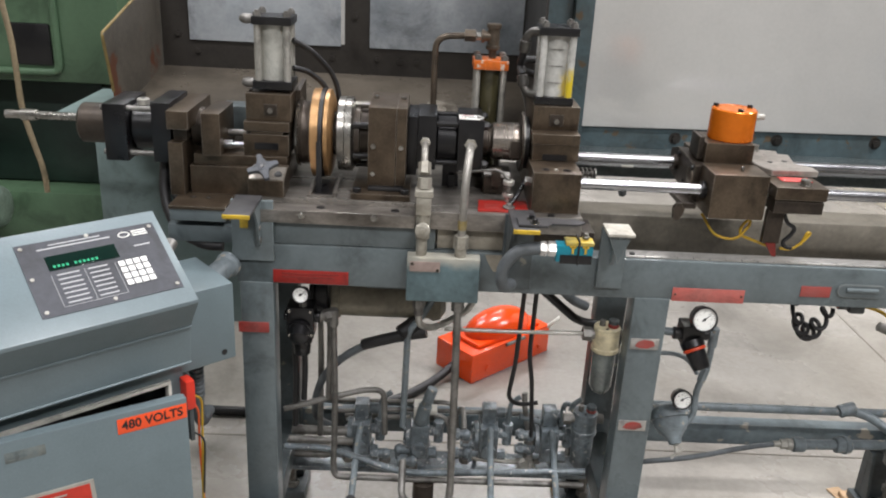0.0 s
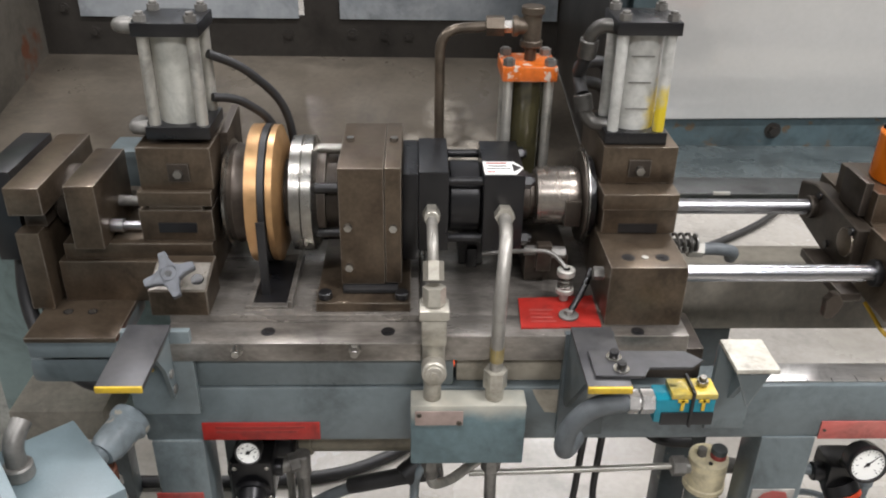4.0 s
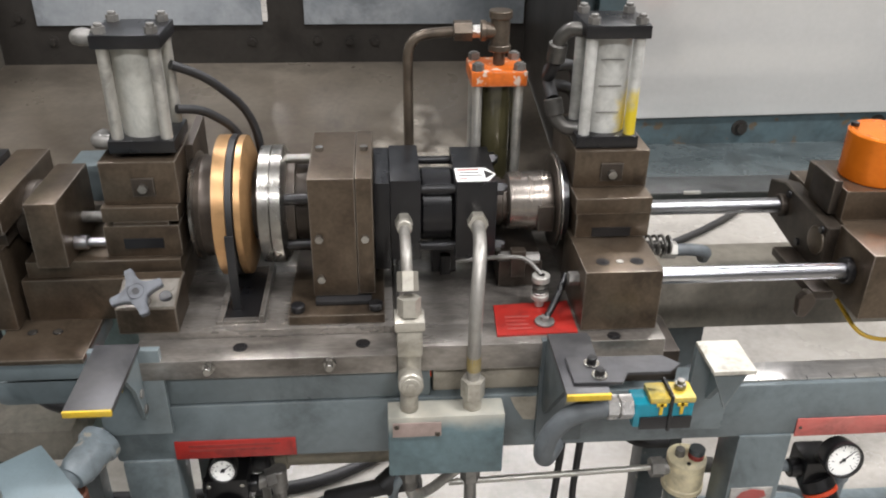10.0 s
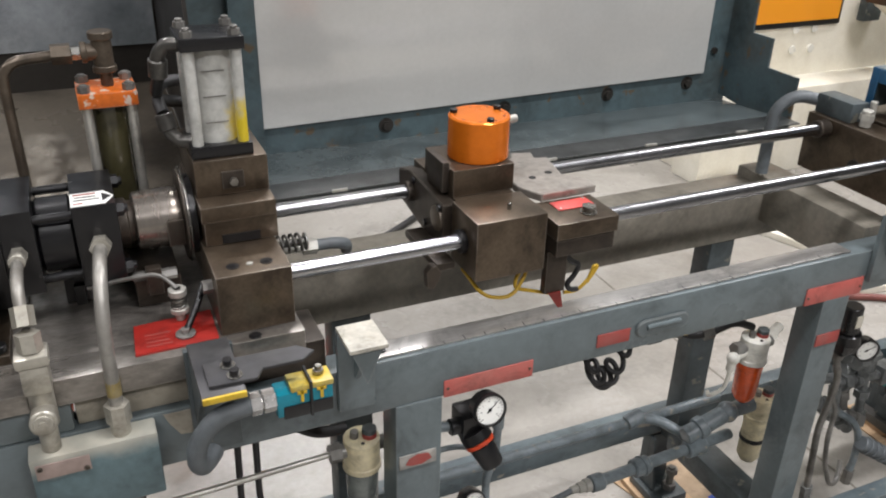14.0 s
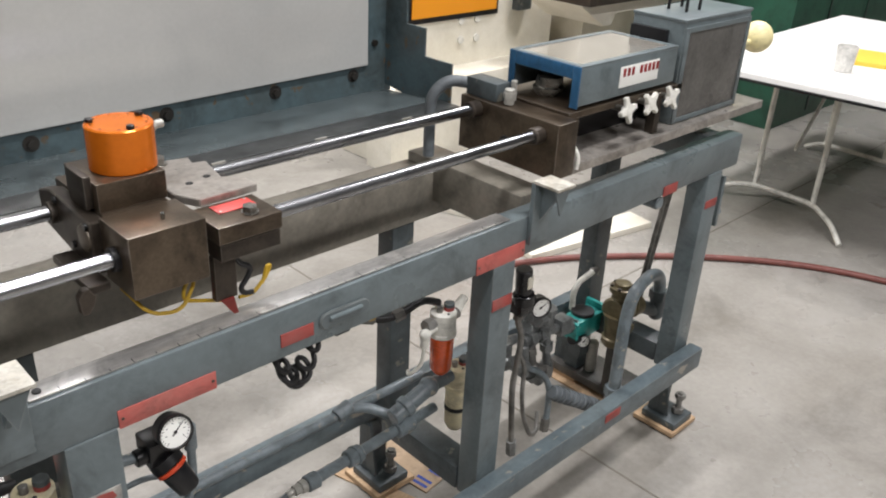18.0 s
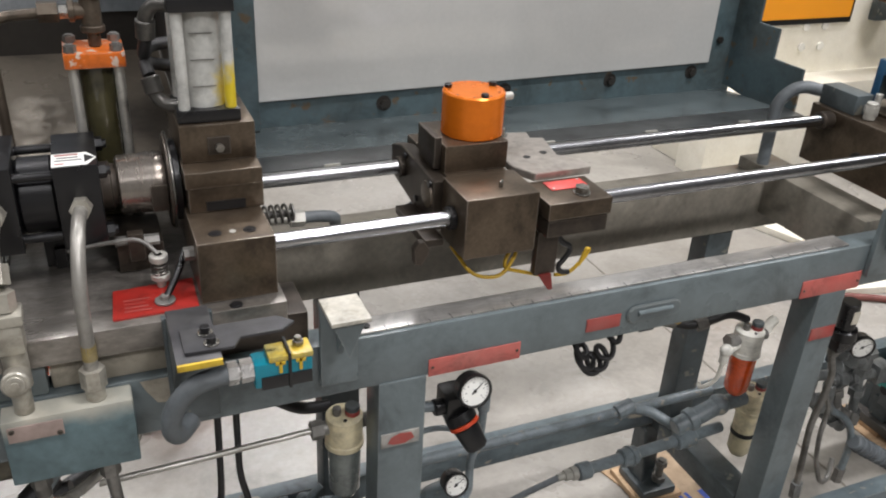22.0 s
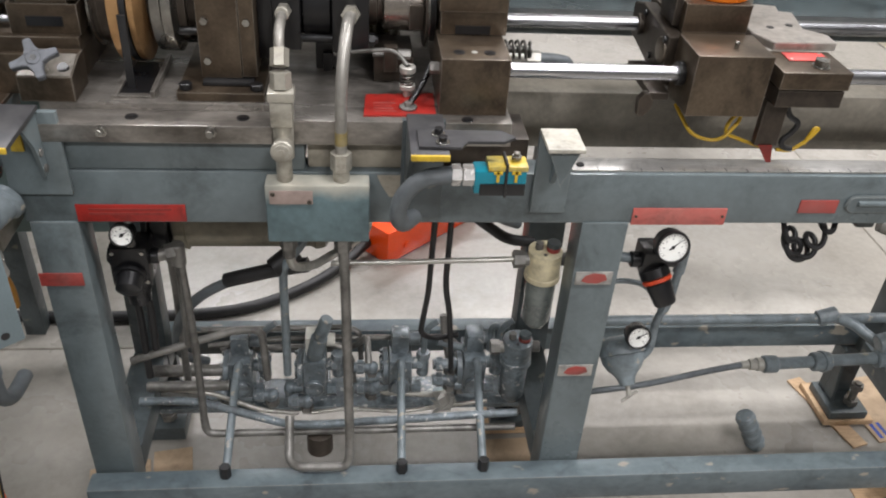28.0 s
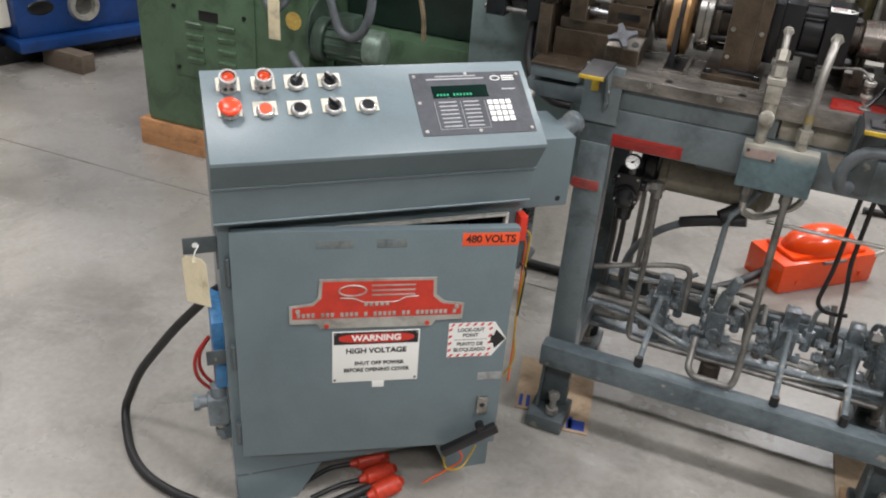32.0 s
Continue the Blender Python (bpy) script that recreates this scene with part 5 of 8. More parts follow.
SL = pose(0, -0.06, 0.921, 32.24, 0, 0)
part("sloping_panel", [("R", SL, [("b", -0.026, 0.613, 0.0, 0.208, -0.006, 0.0, 0.002)])], CONS, cc)
for x0, x1, xa in ((-0.015, 0.16, 0.09), (0.50, 0.602, 0.46)):
    part("leg", [("p", [(x0, 0.0), ((x1 if x0 > 0 else 0.12), 0.0), ((x1 if x0 > 0 else 0.18), 0.10), ((xa if x0 > 0 else x0), 0.10)], "y", 0.022, 0.026)], CONS, cc)
for x in (-0.018, 0.600):
    part("leg", [("p", [(0.026, 0.0), (0.10, 0.0), (0.14, 0.10), (0.026, 0.10)], "x", x, x + 0.005), ("p", [(0.30, 0.0), (0.23, 0.0), (0.19, 0.10), (0.30, 0.10)], "x", x, x + 0.005)], CONS, cc)


def on_panel(name, specs, m, parent, label=""):
    return part(name, [("R", SL, specs)], m, parent, label)


BEZEL = mat("bright_chrome", srgb(206, 204, 200), 0.25, 0.55, dirt=srgb(170, 166, 160), amount=0.3, scale=30)
LEG = mat("legend_plate_metal", srgb(216, 210, 192), 0.4, 0.15, dirt=srgb(140, 130, 110), amount=0.5, scale=30)
for x, v, k in ((0.022, 0.165, "lamp"), (0.086, 0.165, "lamp"), (0.147, 0.167, "sel"), (0.21, 0.167, "sel"), (0.020, 0.108, "stop"), (0.083, 0.107, "red"), (0.145, 0.106, "black"), (0.209, 0.108, "sel"), (0.273, 0.107, "black")):
    pl = on_panel("legend_plate", [("b", x - 0.0215, x + 0.0215, v - 0.008, v + 0.0235, 0.0, 0.002, 0.0006)], LEG, cc, "brushed legend plate")
    nm = {"lamp": "pilot_light", "sel": "selector_switch", "stop": "stop_button", "red": "push_button", "black": "push_button"}[k]
    bz = on_panel(nm, [("l", (x, v, 0.002), (x, v, 0.1), [(0, 0.017), (0.005, 0.017), (0.008, 0.0145), (0.009, 0.012)], 28)], BEZEL, cc, "chrome bezel")
    if k == "lamp":
        on_panel("guard", [("l", (x, v, 0.009), (x, v, 0.1), [(0, 0.0155), (0.024, 0.0165), (0.026, 0.0165), (0.026, 0.0125), (0.02, 0.012)], 28)], BEZEL, bz)
        on_panel("guard_hole", [("c", (x + dx, v - 0.0148, 0.016), (x + dx, v - 0.0175, 0.016), 0.0035) for dx in (-0.006, 0.006)], INK, bz)
        on_panel("lens", [("s", (x, v, 0.0295), 0.0121, (1, 1, 0.4))], plain("red_lens", srgb(184, 60, 26), 0.2), bz, "orange-red lens")
    elif k == "sel":
        on_panel("knob", [("c", (x, v, 0.009), (x, v, 0.016), 0.0125), ("R", pose(x, v, 0.016, 0, 0, -35 if x < 0.2 else 40), [("b", -0.004, 0.004, -0.012, 0.013, 0, 0.010, 0.0015)])], BLACK, bz, "black selector knob")
        on_panel("pointer_mark", [("R", pose(x, v, 0.0262, 0, 0, -35 if x < 0.2 else 40), [("b", -0.0022, 0.0022, -0.002, 0.012, 0, 0.0004, 0)])], BEZEL, bz)
    elif k == "stop":
        on_panel("mushroom", [("l", (x, v, 0.009), (x, v, 0.1), [(0, 0.009), (0.007, 0.009), (0.008, 0.0185), (0.012, 0.0205), (0.0155, 0.0175), (0.0175, 0.009)], 32)], plain("red_plastic", srgb(222, 72, 40), 0.25), bz, "glossy red mushroom head")
    else:
        on_panel("cap", [("c", (x, v, 0.009), (x, v, 0.012), 0.0118)], plain("button_red", srgb(214, 82, 48), 0.35) if k == "red" else BLACK, bz)
dp = on_panel("display_panel", [("p", [(0.368, 0.034), (0.599, 0.032), (0.601, 0.181), (0.369, 0.183)], "z", 0.0, 0.0015)], mat("charcoal_overlay", srgb(62, 64, 70), 0.45, amount=0.3, scale=10), cc, "charcoal display overlay with keypad")
on_panel("display", [("b", 0.406, 0.521, 0.120, 0.150, 0.0015, 0.0022, 0.0003)], plain("display_window", (0.004, 0.016, 0.012), 0.12), dp, "dark green-lit display window")
on_panel("display_text", [("b", 0.414 + i * 0.0068, 0.418 + i * 0.0068, 0.125, 0.130, 0.0022, 0.0024, 0) for i in range(11) if i != 4], plain("display_green", (0.0, 0.02, 0.01), 0.4, emit=(0.02, 0.55, 0.26), power=1.0), dp, "green lit character bars")
kp = on_panel("keypad", [("b", 0.511, 0.564, 0.057, 0.114, 0.0015, 0.002, 0.0003)], plain("keypad_base", srgb(52, 54, 58), 0.5), cc)
for i in range(4):
    for j in range(4):
        on_panel("key", [("b", 0.5135 + i * 0.0128, 0.5237 + i * 0.0128, 0.0600 + j * 0.0135, 0.0706 + j * 0.0135, 0.002, 0.0028, 0.0004)], WPRINT, kp)
on_panel("logo_mark", [("t", [(0.544 + 0.0095 * math.cos(k * math.pi / 10), 0.165 + 0.0055 * math.sin(k * math.pi / 10), 0.0016) for k in range(21)], 0.0011, 0.001, 6, 1), ("b", 0.558, 0.584, 0.1685, 0.1708, 0.0012, 0.0022, 0), ("b", 0.558, 0.584, 0.1590, 0.1613, 0.0012, 0.0022, 0), ("b", 0.558, 0.584, 0.1637, 0.1660, 0.0012, 0.0022, 0)], WPRINT, dp, "white oval and bars of a logo")
on_panel("small_print", [("b", 0.40, 0.52, 0.165, 0.1675, 0.0015, 0.0019, 0), ("b", 0.42, 0.505, 0.172, 0.174, 0.0015, 0.0019, 0), ("b", 0.552, 0.58, 0.136, 0.1385, 0.0015, 0.0019, 0)] + [("b", 0.414 + c * 0.05, 0.45 + c * 0.046, 0.052 + r * 0.0095, 0.0543 + r * 0.0095, 0.0015, 0.0019, 0) for r in range(7) for c in range(2)], plain("grey_print", srgb(170, 172, 172), 0.5), dp, "rows of small grey print")
on_panel("print_frame", [("b", 0.405, 0.4058, 0.047, 0.112, 0.0015, 0.0019, 0), ("b", 0.458, 0.4588, 0.047, 0.112, 0.0015, 0.0019, 0), ("b", 0.508, 0.5088, 0.047, 0.112, 0.0015, 0.0019, 0), ("b", 0.405, 0.508, 0.0462, 0.047, 0.0015, 0.0019, 0)], plain("grey_rule", srgb(150, 152, 152), 0.5), dp)
for x, v in ((0.377, 0.174), (0.592, 0.173), (0.377, 0.043), (0.591, 0.041), (0.484, 0.178), (0.484, 0.040), (0.376, 0.11)):
    on_panel("panel_screw", [("c", (x, v, 0.0015), (x, v, 0.003), 0.0035)], ALU, dp)

# the door, ajar
DR = pose(0, 0, 0, 0, 0, -8.18)


def on_door(name, specs, m, parent, label=""):
    return part(name, [("R", DR, specs)], m, parent, label)


dr = on_door("door", [("b", 0.0, 0.575, 0.0, 0.004, 0.176, 0.751, 0.0015)], CONS, cc, "grey sheet-steel door standing ajar")
for sp in (("b", 0.0, 0.004, 0.0042, 0.02, 0.178, 0.749, 0.0008), ("b", 0.571, 0.575, 0.0042, 0.02, 0.178, 0.749, 0.0008), ("b", 0.0045, 0.5705, 0.0042, 0.02, 0.747, 0.751, 0.0008), ("b", 0.0045, 0.5705, 0.0042, 0.02, 0.176, 0.18, 0.0008)):
    on_door("door_lip", [sp], CONS, dr)
for z in (0.24, 0.45, 0.66):
    on_door("hinge", [("c", (-0.006, 0.006, z - 0.03), (-0.006, 0.006, z + 0.03), 0.006)], GREYD, dr)
np_ = on_door("name_plate", [("p", [(0.11, 0.535), (0.165, 0.535), (0.172, 0.522), (0.405, 0.520), (0.413, 0.534), (0.470, 0.535), (0.472, 0.575), (0.43, 0.582), (0.412, 0.598), (0.410, 0.641), (0.171, 0.643), (0.168, 0.60), (0.155, 0.585), (0.11, 0.58)], "y", -0.004, -0.0005, 0.0008)], ALU, cc, "cast aluminium name plate with red ground")
on_door("red_ground", [("p", [(0.116, 0.548), (0.466, 0.548), (0.466, 0.571), (0.425, 0.577), (0.405, 0.595), (0.403, 0.635), (0.178, 0.637), (0.175, 0.597), (0.158, 0.58), (0.116, 0.575)], "y", -0.0046, -0.004)], ENAMEL, np_, "red enamel ground")
on_door("logo_shape", [("t", [(0.238 + 0.028 * math.cos(k * math.pi / 12), -0.0046, 0.6145 + 0.0125 * math.sin(k * math.pi / 12)) for k in range(25)], 0.0017, 0.001, 6, 1), ("b", 0.277, 0.366, -0.0056, -0.0046, 0.6245, 0.6275, 0), ("b", 0.277, 0.366, -0.0056, -0.0046, 0.6125, 0.6155, 0), ("b", 0.277, 0.366, -0.0056, -0.0046, 0.6015, 0.6045, 0), ("t", [(0.212, -0.0046, 0.5975), (0.24, -0.0046, 0.5965), (0.262, -0.0046, 0.585), (0.33, -0.0046, 0.585), (0.345, -0.0046, 0.5965), (0.375, -0.0046, 0.5975)], 0.0012, 0.01, 6)], ALU, np_, "raised aluminium oval and bars of a logo")
on_door("raised_writing", [("b", 0.125 + i * 0.0098, 0.1316 + i * 0.0098, -0.0054, -0.0046, 0.552, 0.562, 0.0003) for i in range(34) if i not in (4, 8, 13, 15, 21, 24, 32)] + [("b", 0.262 + i * 0.011, 0.269 + i * 0.011, -0.0054, -0.0046, 0.577, 0.587, 0.0003) for i in range(5)], ALU, np_, "raised aluminium lettering bars")
for x in (0.127, 0.456, 0.185, 0.395):
    on_door("rivet", [("c", (x, -0.004, 0.568 if x in (0.127, 0.456) else 0.529), (x, -0.0065, 0.568 if x in (0.127, 0.456) else 0.529), 0.005)], ALU if x in (0.127, 0.456) else ENAMEL, np_)
ws = on_door("warning_sign", [("b", 0.197, 0.382, -0.002, -0.0004, 0.377, 0.511, 0.0006)], WPRINT, cc, "white high voltage warning sign with black header")
on_door("header", [("b", 0.2, 0.379, -0.0026, -0.002, 0.478, 0.509, 0)], INK, ws)
on_door("header_oval", [("p", [(0.29 + 0.080 * math.copysign(abs(math.cos(a)) ** 0.7, math.cos(a)), 0.4935 + 0.0115 * math.copysign(abs(math.sin(a)) ** 0.7, math.sin(a))) for a in [i * math.pi / 16 for i in range(32)]], "y", -0.0032, -0.0026)], plain("sign_red", srgb(196, 48, 34), 0.45), ws)
for body, x, z, size, m, sq, bold in (("WARNING", 0.29, 0.4935, 0.021, WPRINT, 1.02, 0.0007), ("HIGH VOLTAGE", 0.29, 0.460, 0.0185, INK, 0.98, 0.0005), ("SHUT OFF POWER", 0.297, 0.427, 0.0135, INK, 0.95, 0.0003), ("BEFORE OPENING COVER", 0.292, 0.409, 0.0135, INK, 0.90, 0.0003)):
    text_mesh("lettering", body, size, DR @ pose(x, -0.0027 if body != "WARNING" else -0.0034, z, 90, 0, 0), m, ws, "", "CENTER", sq, bold)
for x, z in ((0.202, 0.384), (0.376, 0.384), (0.202, 0.505), (0.376, 0.505)):
    on_door("rivet", [("c", (x, -0.002, z), (x, -0.0035, z), 0.003)], PIPE, ws)
on_door("paper_scrap", [("b", 0.283, 0.309, -0.002, -0.0004, 0.360, 0.377, 0.0003)], WPRINT, dr, "scrap of white tape")
lo = on_door("lockout_sticker", [("p", [(0.444, 0.432), (0.543, 0.432), (0.573, 0.477), (0.545, 0.522), (0.444, 0.522)], "y", -0.0012, -0.0004)], WPRINT, cc, "white lock-out arrow sticker with red hatching")
hatch = []
for i in range(6):
    hatch += [("p", [(0.447 + i * 0.016, 0.514), (0.453 + i * 0.016, 0.514), (0.459 + i * 0.016, 0.521), (0.453 + i * 0.016, 0.521)], "y", -0.0016, -0.0012), ("p", [(0.447 + i * 0.016, 0.433), (0.453 + i * 0.016, 0.433), (0.459 + i * 0.016, 0.440), (0.453 + i * 0.016, 0.440)], "y", -0.0016, -0.0012)]
for i in range(4):
    hatch += [("p", [(0.445, 0.446 + i * 0.018), (0.452, 0.450 + i * 0.018), (0.452, 0.456 + i * 0.018), (0.445, 0.452 + i * 0.018)], "y", -0.0016, -0.0012), ("p", [(0.533, 0.446 + i * 0.018), (0.540, 0.450 + i * 0.018), (0.540, 0.456 + i * 0.018), (0.533, 0.452 + i * 0.018)], "y", -0.0016, -0.0012)]
on_door("red_hatching", hatch, plain("hatch_red", srgb(206, 40, 50), 0.45), lo)
on_door("arrow_tip", [("p", [(0.548, 0.452), (0.571, 0.477), (0.549, 0.502), (0.544, 0.487), (0.538, 0.487), (0.538, 0.467), (0.544, 0.467)], "y", -0.0018, -0.0012)], INK, lo)
for body, z in (("LOCK-OUT", 0.503), ("POINT", 0.489), ("PUNTO DE", 0.466), ("BLOQUEADO", 0.451)):
    text_mesh("lettering", body, 0.0125, DR @ pose(0.493, -0.0014, z, 90, 0, 0), INK, lo, "", "CENTER", 0.92, 0.0004)
on_door("rule_line", [("b", 0.458, 0.53, -0.0015, -0.0012, 0.4775, 0.4785, 0)], INK, lo)
vs = on_door("voltage_sticker", [("b", 0.457, 0.574, -0.0008, -0.0003, 0.712, 0.741, 0.0001)], plain("sticker_orange", srgb(240, 84, 36), 0.4), cc, "orange voltage sticker")
text_mesh("lettering", "480 VOLTS", 0.0235, DR @ pose(0.5155, -0.001, 0.7265, 90, 0, 0), INK, vs, "", "CENTER", 0.92, 0.0006)
on_door("small_label", [("b", 0.518, 0.573, -0.001, -0.0003, 0.364, 0.386, 0.0002)], mat("silver_label", srgb(164, 166, 164), 0.4, 0.3, amount=0.3), dr)
GLUE = mat("glue_residue", srgb(112, 118, 114), 0.55, dirt=srgb(102, 116, 120), amount=0.9, scale=40)
on_door("tape_residue", [("b", 0.165, 0.24, -0.0007, -0.0003, 0.712, 0.730, 0.0001)], GLUE, dr)
on_door("tape_residue", [("b", 0.285, 0.345, -0.0007, -0.0003, 0.712, 0.731, 0.0001)], GLUE, dr)
lt = on_door("latch", [("b", 0.523, 0.547, -0.007, -0.0003, 0.268, 0.318, 0.002)], STEEL, cc, "chrome latch")
on_door("latch_hole", [("c", (0.535, -0.007, 0.296), (0.535, -0.0076, 0.296), 0.006)], INK, lt)
on_door("handle", [("R", pose(0.512, -0.02, 0.207, 0, -29, 0), [("b", -0.073, 0.068, -0.009, 0.009, -0.012, 0.012, 0.004)]), ("c", (0.535, -0.0003, 0.236), (0.535, -0.025, 0.236), 0.010)], BLACK, dr, "long black door handle")
# fittings on the cabinet's sides
part("door_stop", [("b", 0.600, 0.618, -0.01, 0.02, 0.675, 0.735, 0.004)], plain("red_vinyl_cap", srgb(206, 52, 34), 0.4), cc, "red vinyl cap on the strike")
part("strike_bar", [("b", 0.608, 0.616, 0.0, 0.02, 0.60, 0.69, 0.001)], GREYD, cc)
part("wire", [("t", [(0.61, 0.0, 0.69), (0.630, 0.01, 0.66), (0.632, 0.02, 0.58), (0.626, 0.0, 0.40), (0.615, -0.02, 0.30)], 0.0022, 0.05, 6)], WIREO, cc, "orange wire")
part("wire", [("t", [(0.615, 0.0, 0.70), (0.638, 0.01, 0.68), (0.636, 0.01, 0.62), (0.622, 0.0, 0.45), (0.625, -0.02, 0.36), (0.605, -0.01, 0.31)], 0.0022, 0.05, 6)], WIREY, cc, "yellow wire")
part("wire", [("t", [(0.606, 0.01, 0.62), (0.635, 0.0, 0.6), (0.622, -0.01, 0.48)], 0.002, 0.05, 6)], RUBBER, cc)
jb = part("junction_box", [("b", 0.607, 0.724, 0.032, 0.19, 0.732, 0.891, 0.003)], CONS, cc, "grey junction box on the cabinet's side")
part("knockout", [("c", (0.700, 0.032, 0.75), (0.700, 0.0315, 0.75), 0.006)], INK, jb)
part("box_fitting", [("c", (0.64, 0.13, 0.891), (0.64, 0.13, 0.91), 0.017), ("t", [(0.64, 0.13, 0.905), (0.64, 0.135, 0.935), (0.66, 0.15, 0.95)], 0.012, 0.02)], PIPE, jb)
cn = [("c", (0.692, 0.15, 0.732), (0.692, 0.15, 0.595), 0.013), ("t", [(0.692, 0.15, 0.60), (0.692, 0.155, 0.55), (0.715, 0.19, 0.50), (0.76, 0.25, 0.485)], 0.013, 0.04, 12)] + [("l", (0.692, 0.15, 0.72 - i * 0.0105), (0.692, 0.15, 0.6 - i * 0.0105), [(0, 0.012), (0.003, 0.0155), (0.006, 0.0155), (0.009, 0.012)], 14) for i in range(12)]
part("flex_conduit", cn, HOSE, cc, "ribbed flexible conduit")
bk = part("tag_bracket", [("b", -0.085, -0.02, 0.02, 0.024, 0.70, 0.735, 0.001), ("b", -0.024, -0.02, 0.02, 0.06, 0.66, 0.735, 0.001)], GREYD, cc, "dark steel mounting bracket")
part("bracket_hole", [("c", (-0.062, 0.0198, 0.719), (-0.062, 0.0242, 0.719), 0.006)], WPRINT, bk)
part("tag_bracket", [("b", -0.06, -0.02, 0.03, 0.034, 0.42, 0.455, 0.001)], GREYD, cc)
rec = part("receptacle", [("b", -0.045, -0.0185, 0.06, 0.20, 0.33, 0.505, 0.006)], mat("pale_blue_plastic", srgb(70, 128, 176), 0.4, dirt=srgb(44, 88, 130), amount=0.5, scale=20), cc, "blue side receptacle with red leads")
part("label", [("b", -0.0458, -0.045, 0.062, 0.10, 0.345, 0.42, 0.0002)], REDF, rec, "red and white label")
part("lead", [("t", [(-0.05, 0.08, 0.46), (-0.085, 0.07, 0.42), (-0.085, 0.07, 0.36), (-0.04, 0.08, 0.30)], 0.004, 0.03), ("t", [(-0.05, 0.09, 0.45), (-0.075, 0.09, 0.41), (-0.075, 0.09, 0.36), (-0.04, 0.09, 0.31)], 0.004, 0.03)], WIRER, rec)
part("conduit_elbow", [("c", (-0.040, 0.08, 0.33), (-0.040, 0.08, 0.29), 0.018), ("b", -0.066, -0.022, 0.058, 0.10, 0.225, 0.30, 0.006), ("c", (-0.088, 0.08, 0.285), (-0.06, 0.08, 0.285), 0.014), ("h", (-0.095, 0.08, 0.285), (-0.082, 0.08, 0.285), 0.019), ("c", (-0.040, 0.08, 0.225), (-0.030, 0.08, 0.175), 0.015), ("h", (-0.037, 0.08, 0.21), (-0.033, 0.08, 0.19), 0.02)], PIPEG, cc)
single("paper_tag", [("p", [(-0.957, 0.603), (-0.900, 0.606), (-0.904, 0.702), (-0.915, 0.712), (-0.950, 0.709), (-0.960, 0.698)], "y", 0.917, 0.9182, 0.0003), ("l", (-0.9325, 0.9172, 0.700), (-0.9325, 0.90, 0.700), [(0, 0.0065), (0.0006, 0.0065), (0.0008, 0.003)], 16)], TAGP, "blank manila tag hanging from the cabinet bracket", "tag")
single("tag_string", [("t", [(-0.9325, 0.9155, 0.700), (-0.9335, 0.922, 0.715), (-0.934, 0.938, 0.726)], 0.001, 0.006, 6)], WPRINT, "thin string of the manila tag", "string")
single("power_cable", [("t", [(-0.985, 1.105, 0.535), (-1.03, 1.105, 0.505), (-1.158, 1.10, 0.356), (-1.295, 1.105, 0.17), (-1.352, 1.10, 0.04), (-1.335, 1.075, 0.012), (-1.25, 0.994, 0.012), (-1.169, 0.949, 0.012), (-1.08, 0.932, 0.012), (-0.92, 0.935, 0.012), (-0.76, 1.01, 0.012), (-0.66, 1.16, 0.012)], 0.0112, 0.06, 12)], RUBBER, "thick black power cable looping to the floor", "cable")
for i, (x, y, a) in enumerate(((-0.700, 1.225, 45), (-0.660, 1.192, 52), (-0.622, 1.157, 58))):
    wn = thing("wire_connector", "orange rubber-booted cable connector on the floor", "connector", (x, y, 0.022), a, "connectors under the cabinet", local=True)
    part("boot", [("l", (-0.05, 0, 0.005), (0.1, 0, 0.005), [(0, 0.008), (0.015, 0.012), (0.02, 0.02), (0.06, 0.024), (0.085, 0.022), (0.09, 0.014), (0.1, 0.010)], 18)], mat("orange_boot", srgb(198, 60, 36), 0.45, dirt=srgb(140, 50, 36), amount=0.5, scale=30), wn)
    part("lead", [("t", [(-0.05, 0, 0.005), (-0.10, 0.01, 0.0), (-0.17, -0.01 + 0.02 * i, -0.012)], 0.006, 0.03)], RUBBER, wn)
single("loose_wire", [("t", [(-0.55, 1.22, 0.02), (-0.5, 1.25, 0.06), (-0.46, 1.27, 0.10), (-0.52, 1.28, 0.13)], 0.0025, 0.03, 6)], WIREO, "orange wire from the cabinet's open bottom", "wire")
single("loose_wire", [("t", [(-0.53, 1.28, 0.13), (-0.50, 1.23, 0.075), (-0.46, 1.24, 0.09), (-0.45, 1.30, 0.12)], 0.0025, 0.03, 6)], WIREY, "yellow wire from the cabinet's open bottom", "wire")

# ---- fittings on the front beam ----
lb_ = thing("palm_bracket", "dark steel guard shelf with yellow front edge", "bracket", (-0.35, 1.55, 0.9))
part("shelf", [("b", -0.375, -0.323, 1.482, 1.604, 1.013, 1.020, 0.001)], mat("blackened_plate", srgb(62, 62, 64), 0.4, 0.3, dirt=srgb(90, 88, 84), amount=0.4, scale=9), lb_)
part("yellow_edge", [("b", -0.375, -0.323, 1.479, 1.482, 1.012, 1.020, 0.0008)], YELLOW, lb_, "chipped yellow edge")
part("gusset", [("p", [(1.545, 1.013), (1.604, 1.013), (1.604, 0.915), (1.592, 0.915), (1.575, 0.97)], "x", -0.333, -0.328)], GREY, lb_)
part("back_plate", [("b", -0.388, -0.303, 1.605, 1.6145, 0.878, 1.008, 0.001)], GREY, lb_)
part("yellow_panel", [("b", -0.370, -0.353, 1.600, 1.6045, 0.95, 1.005, 0.001)], YELLOW, lb_, "yellow rear panel")
part("gusset_screw", [("c", (-0.328, 1.590, 0.955), (-0.3255, 1.590, 0.955), 0.006), ("c", (-0.328, 1.596, 0.927), (-0.3255, 1.596, 0.927), 0.006)], PIPE, lb_)
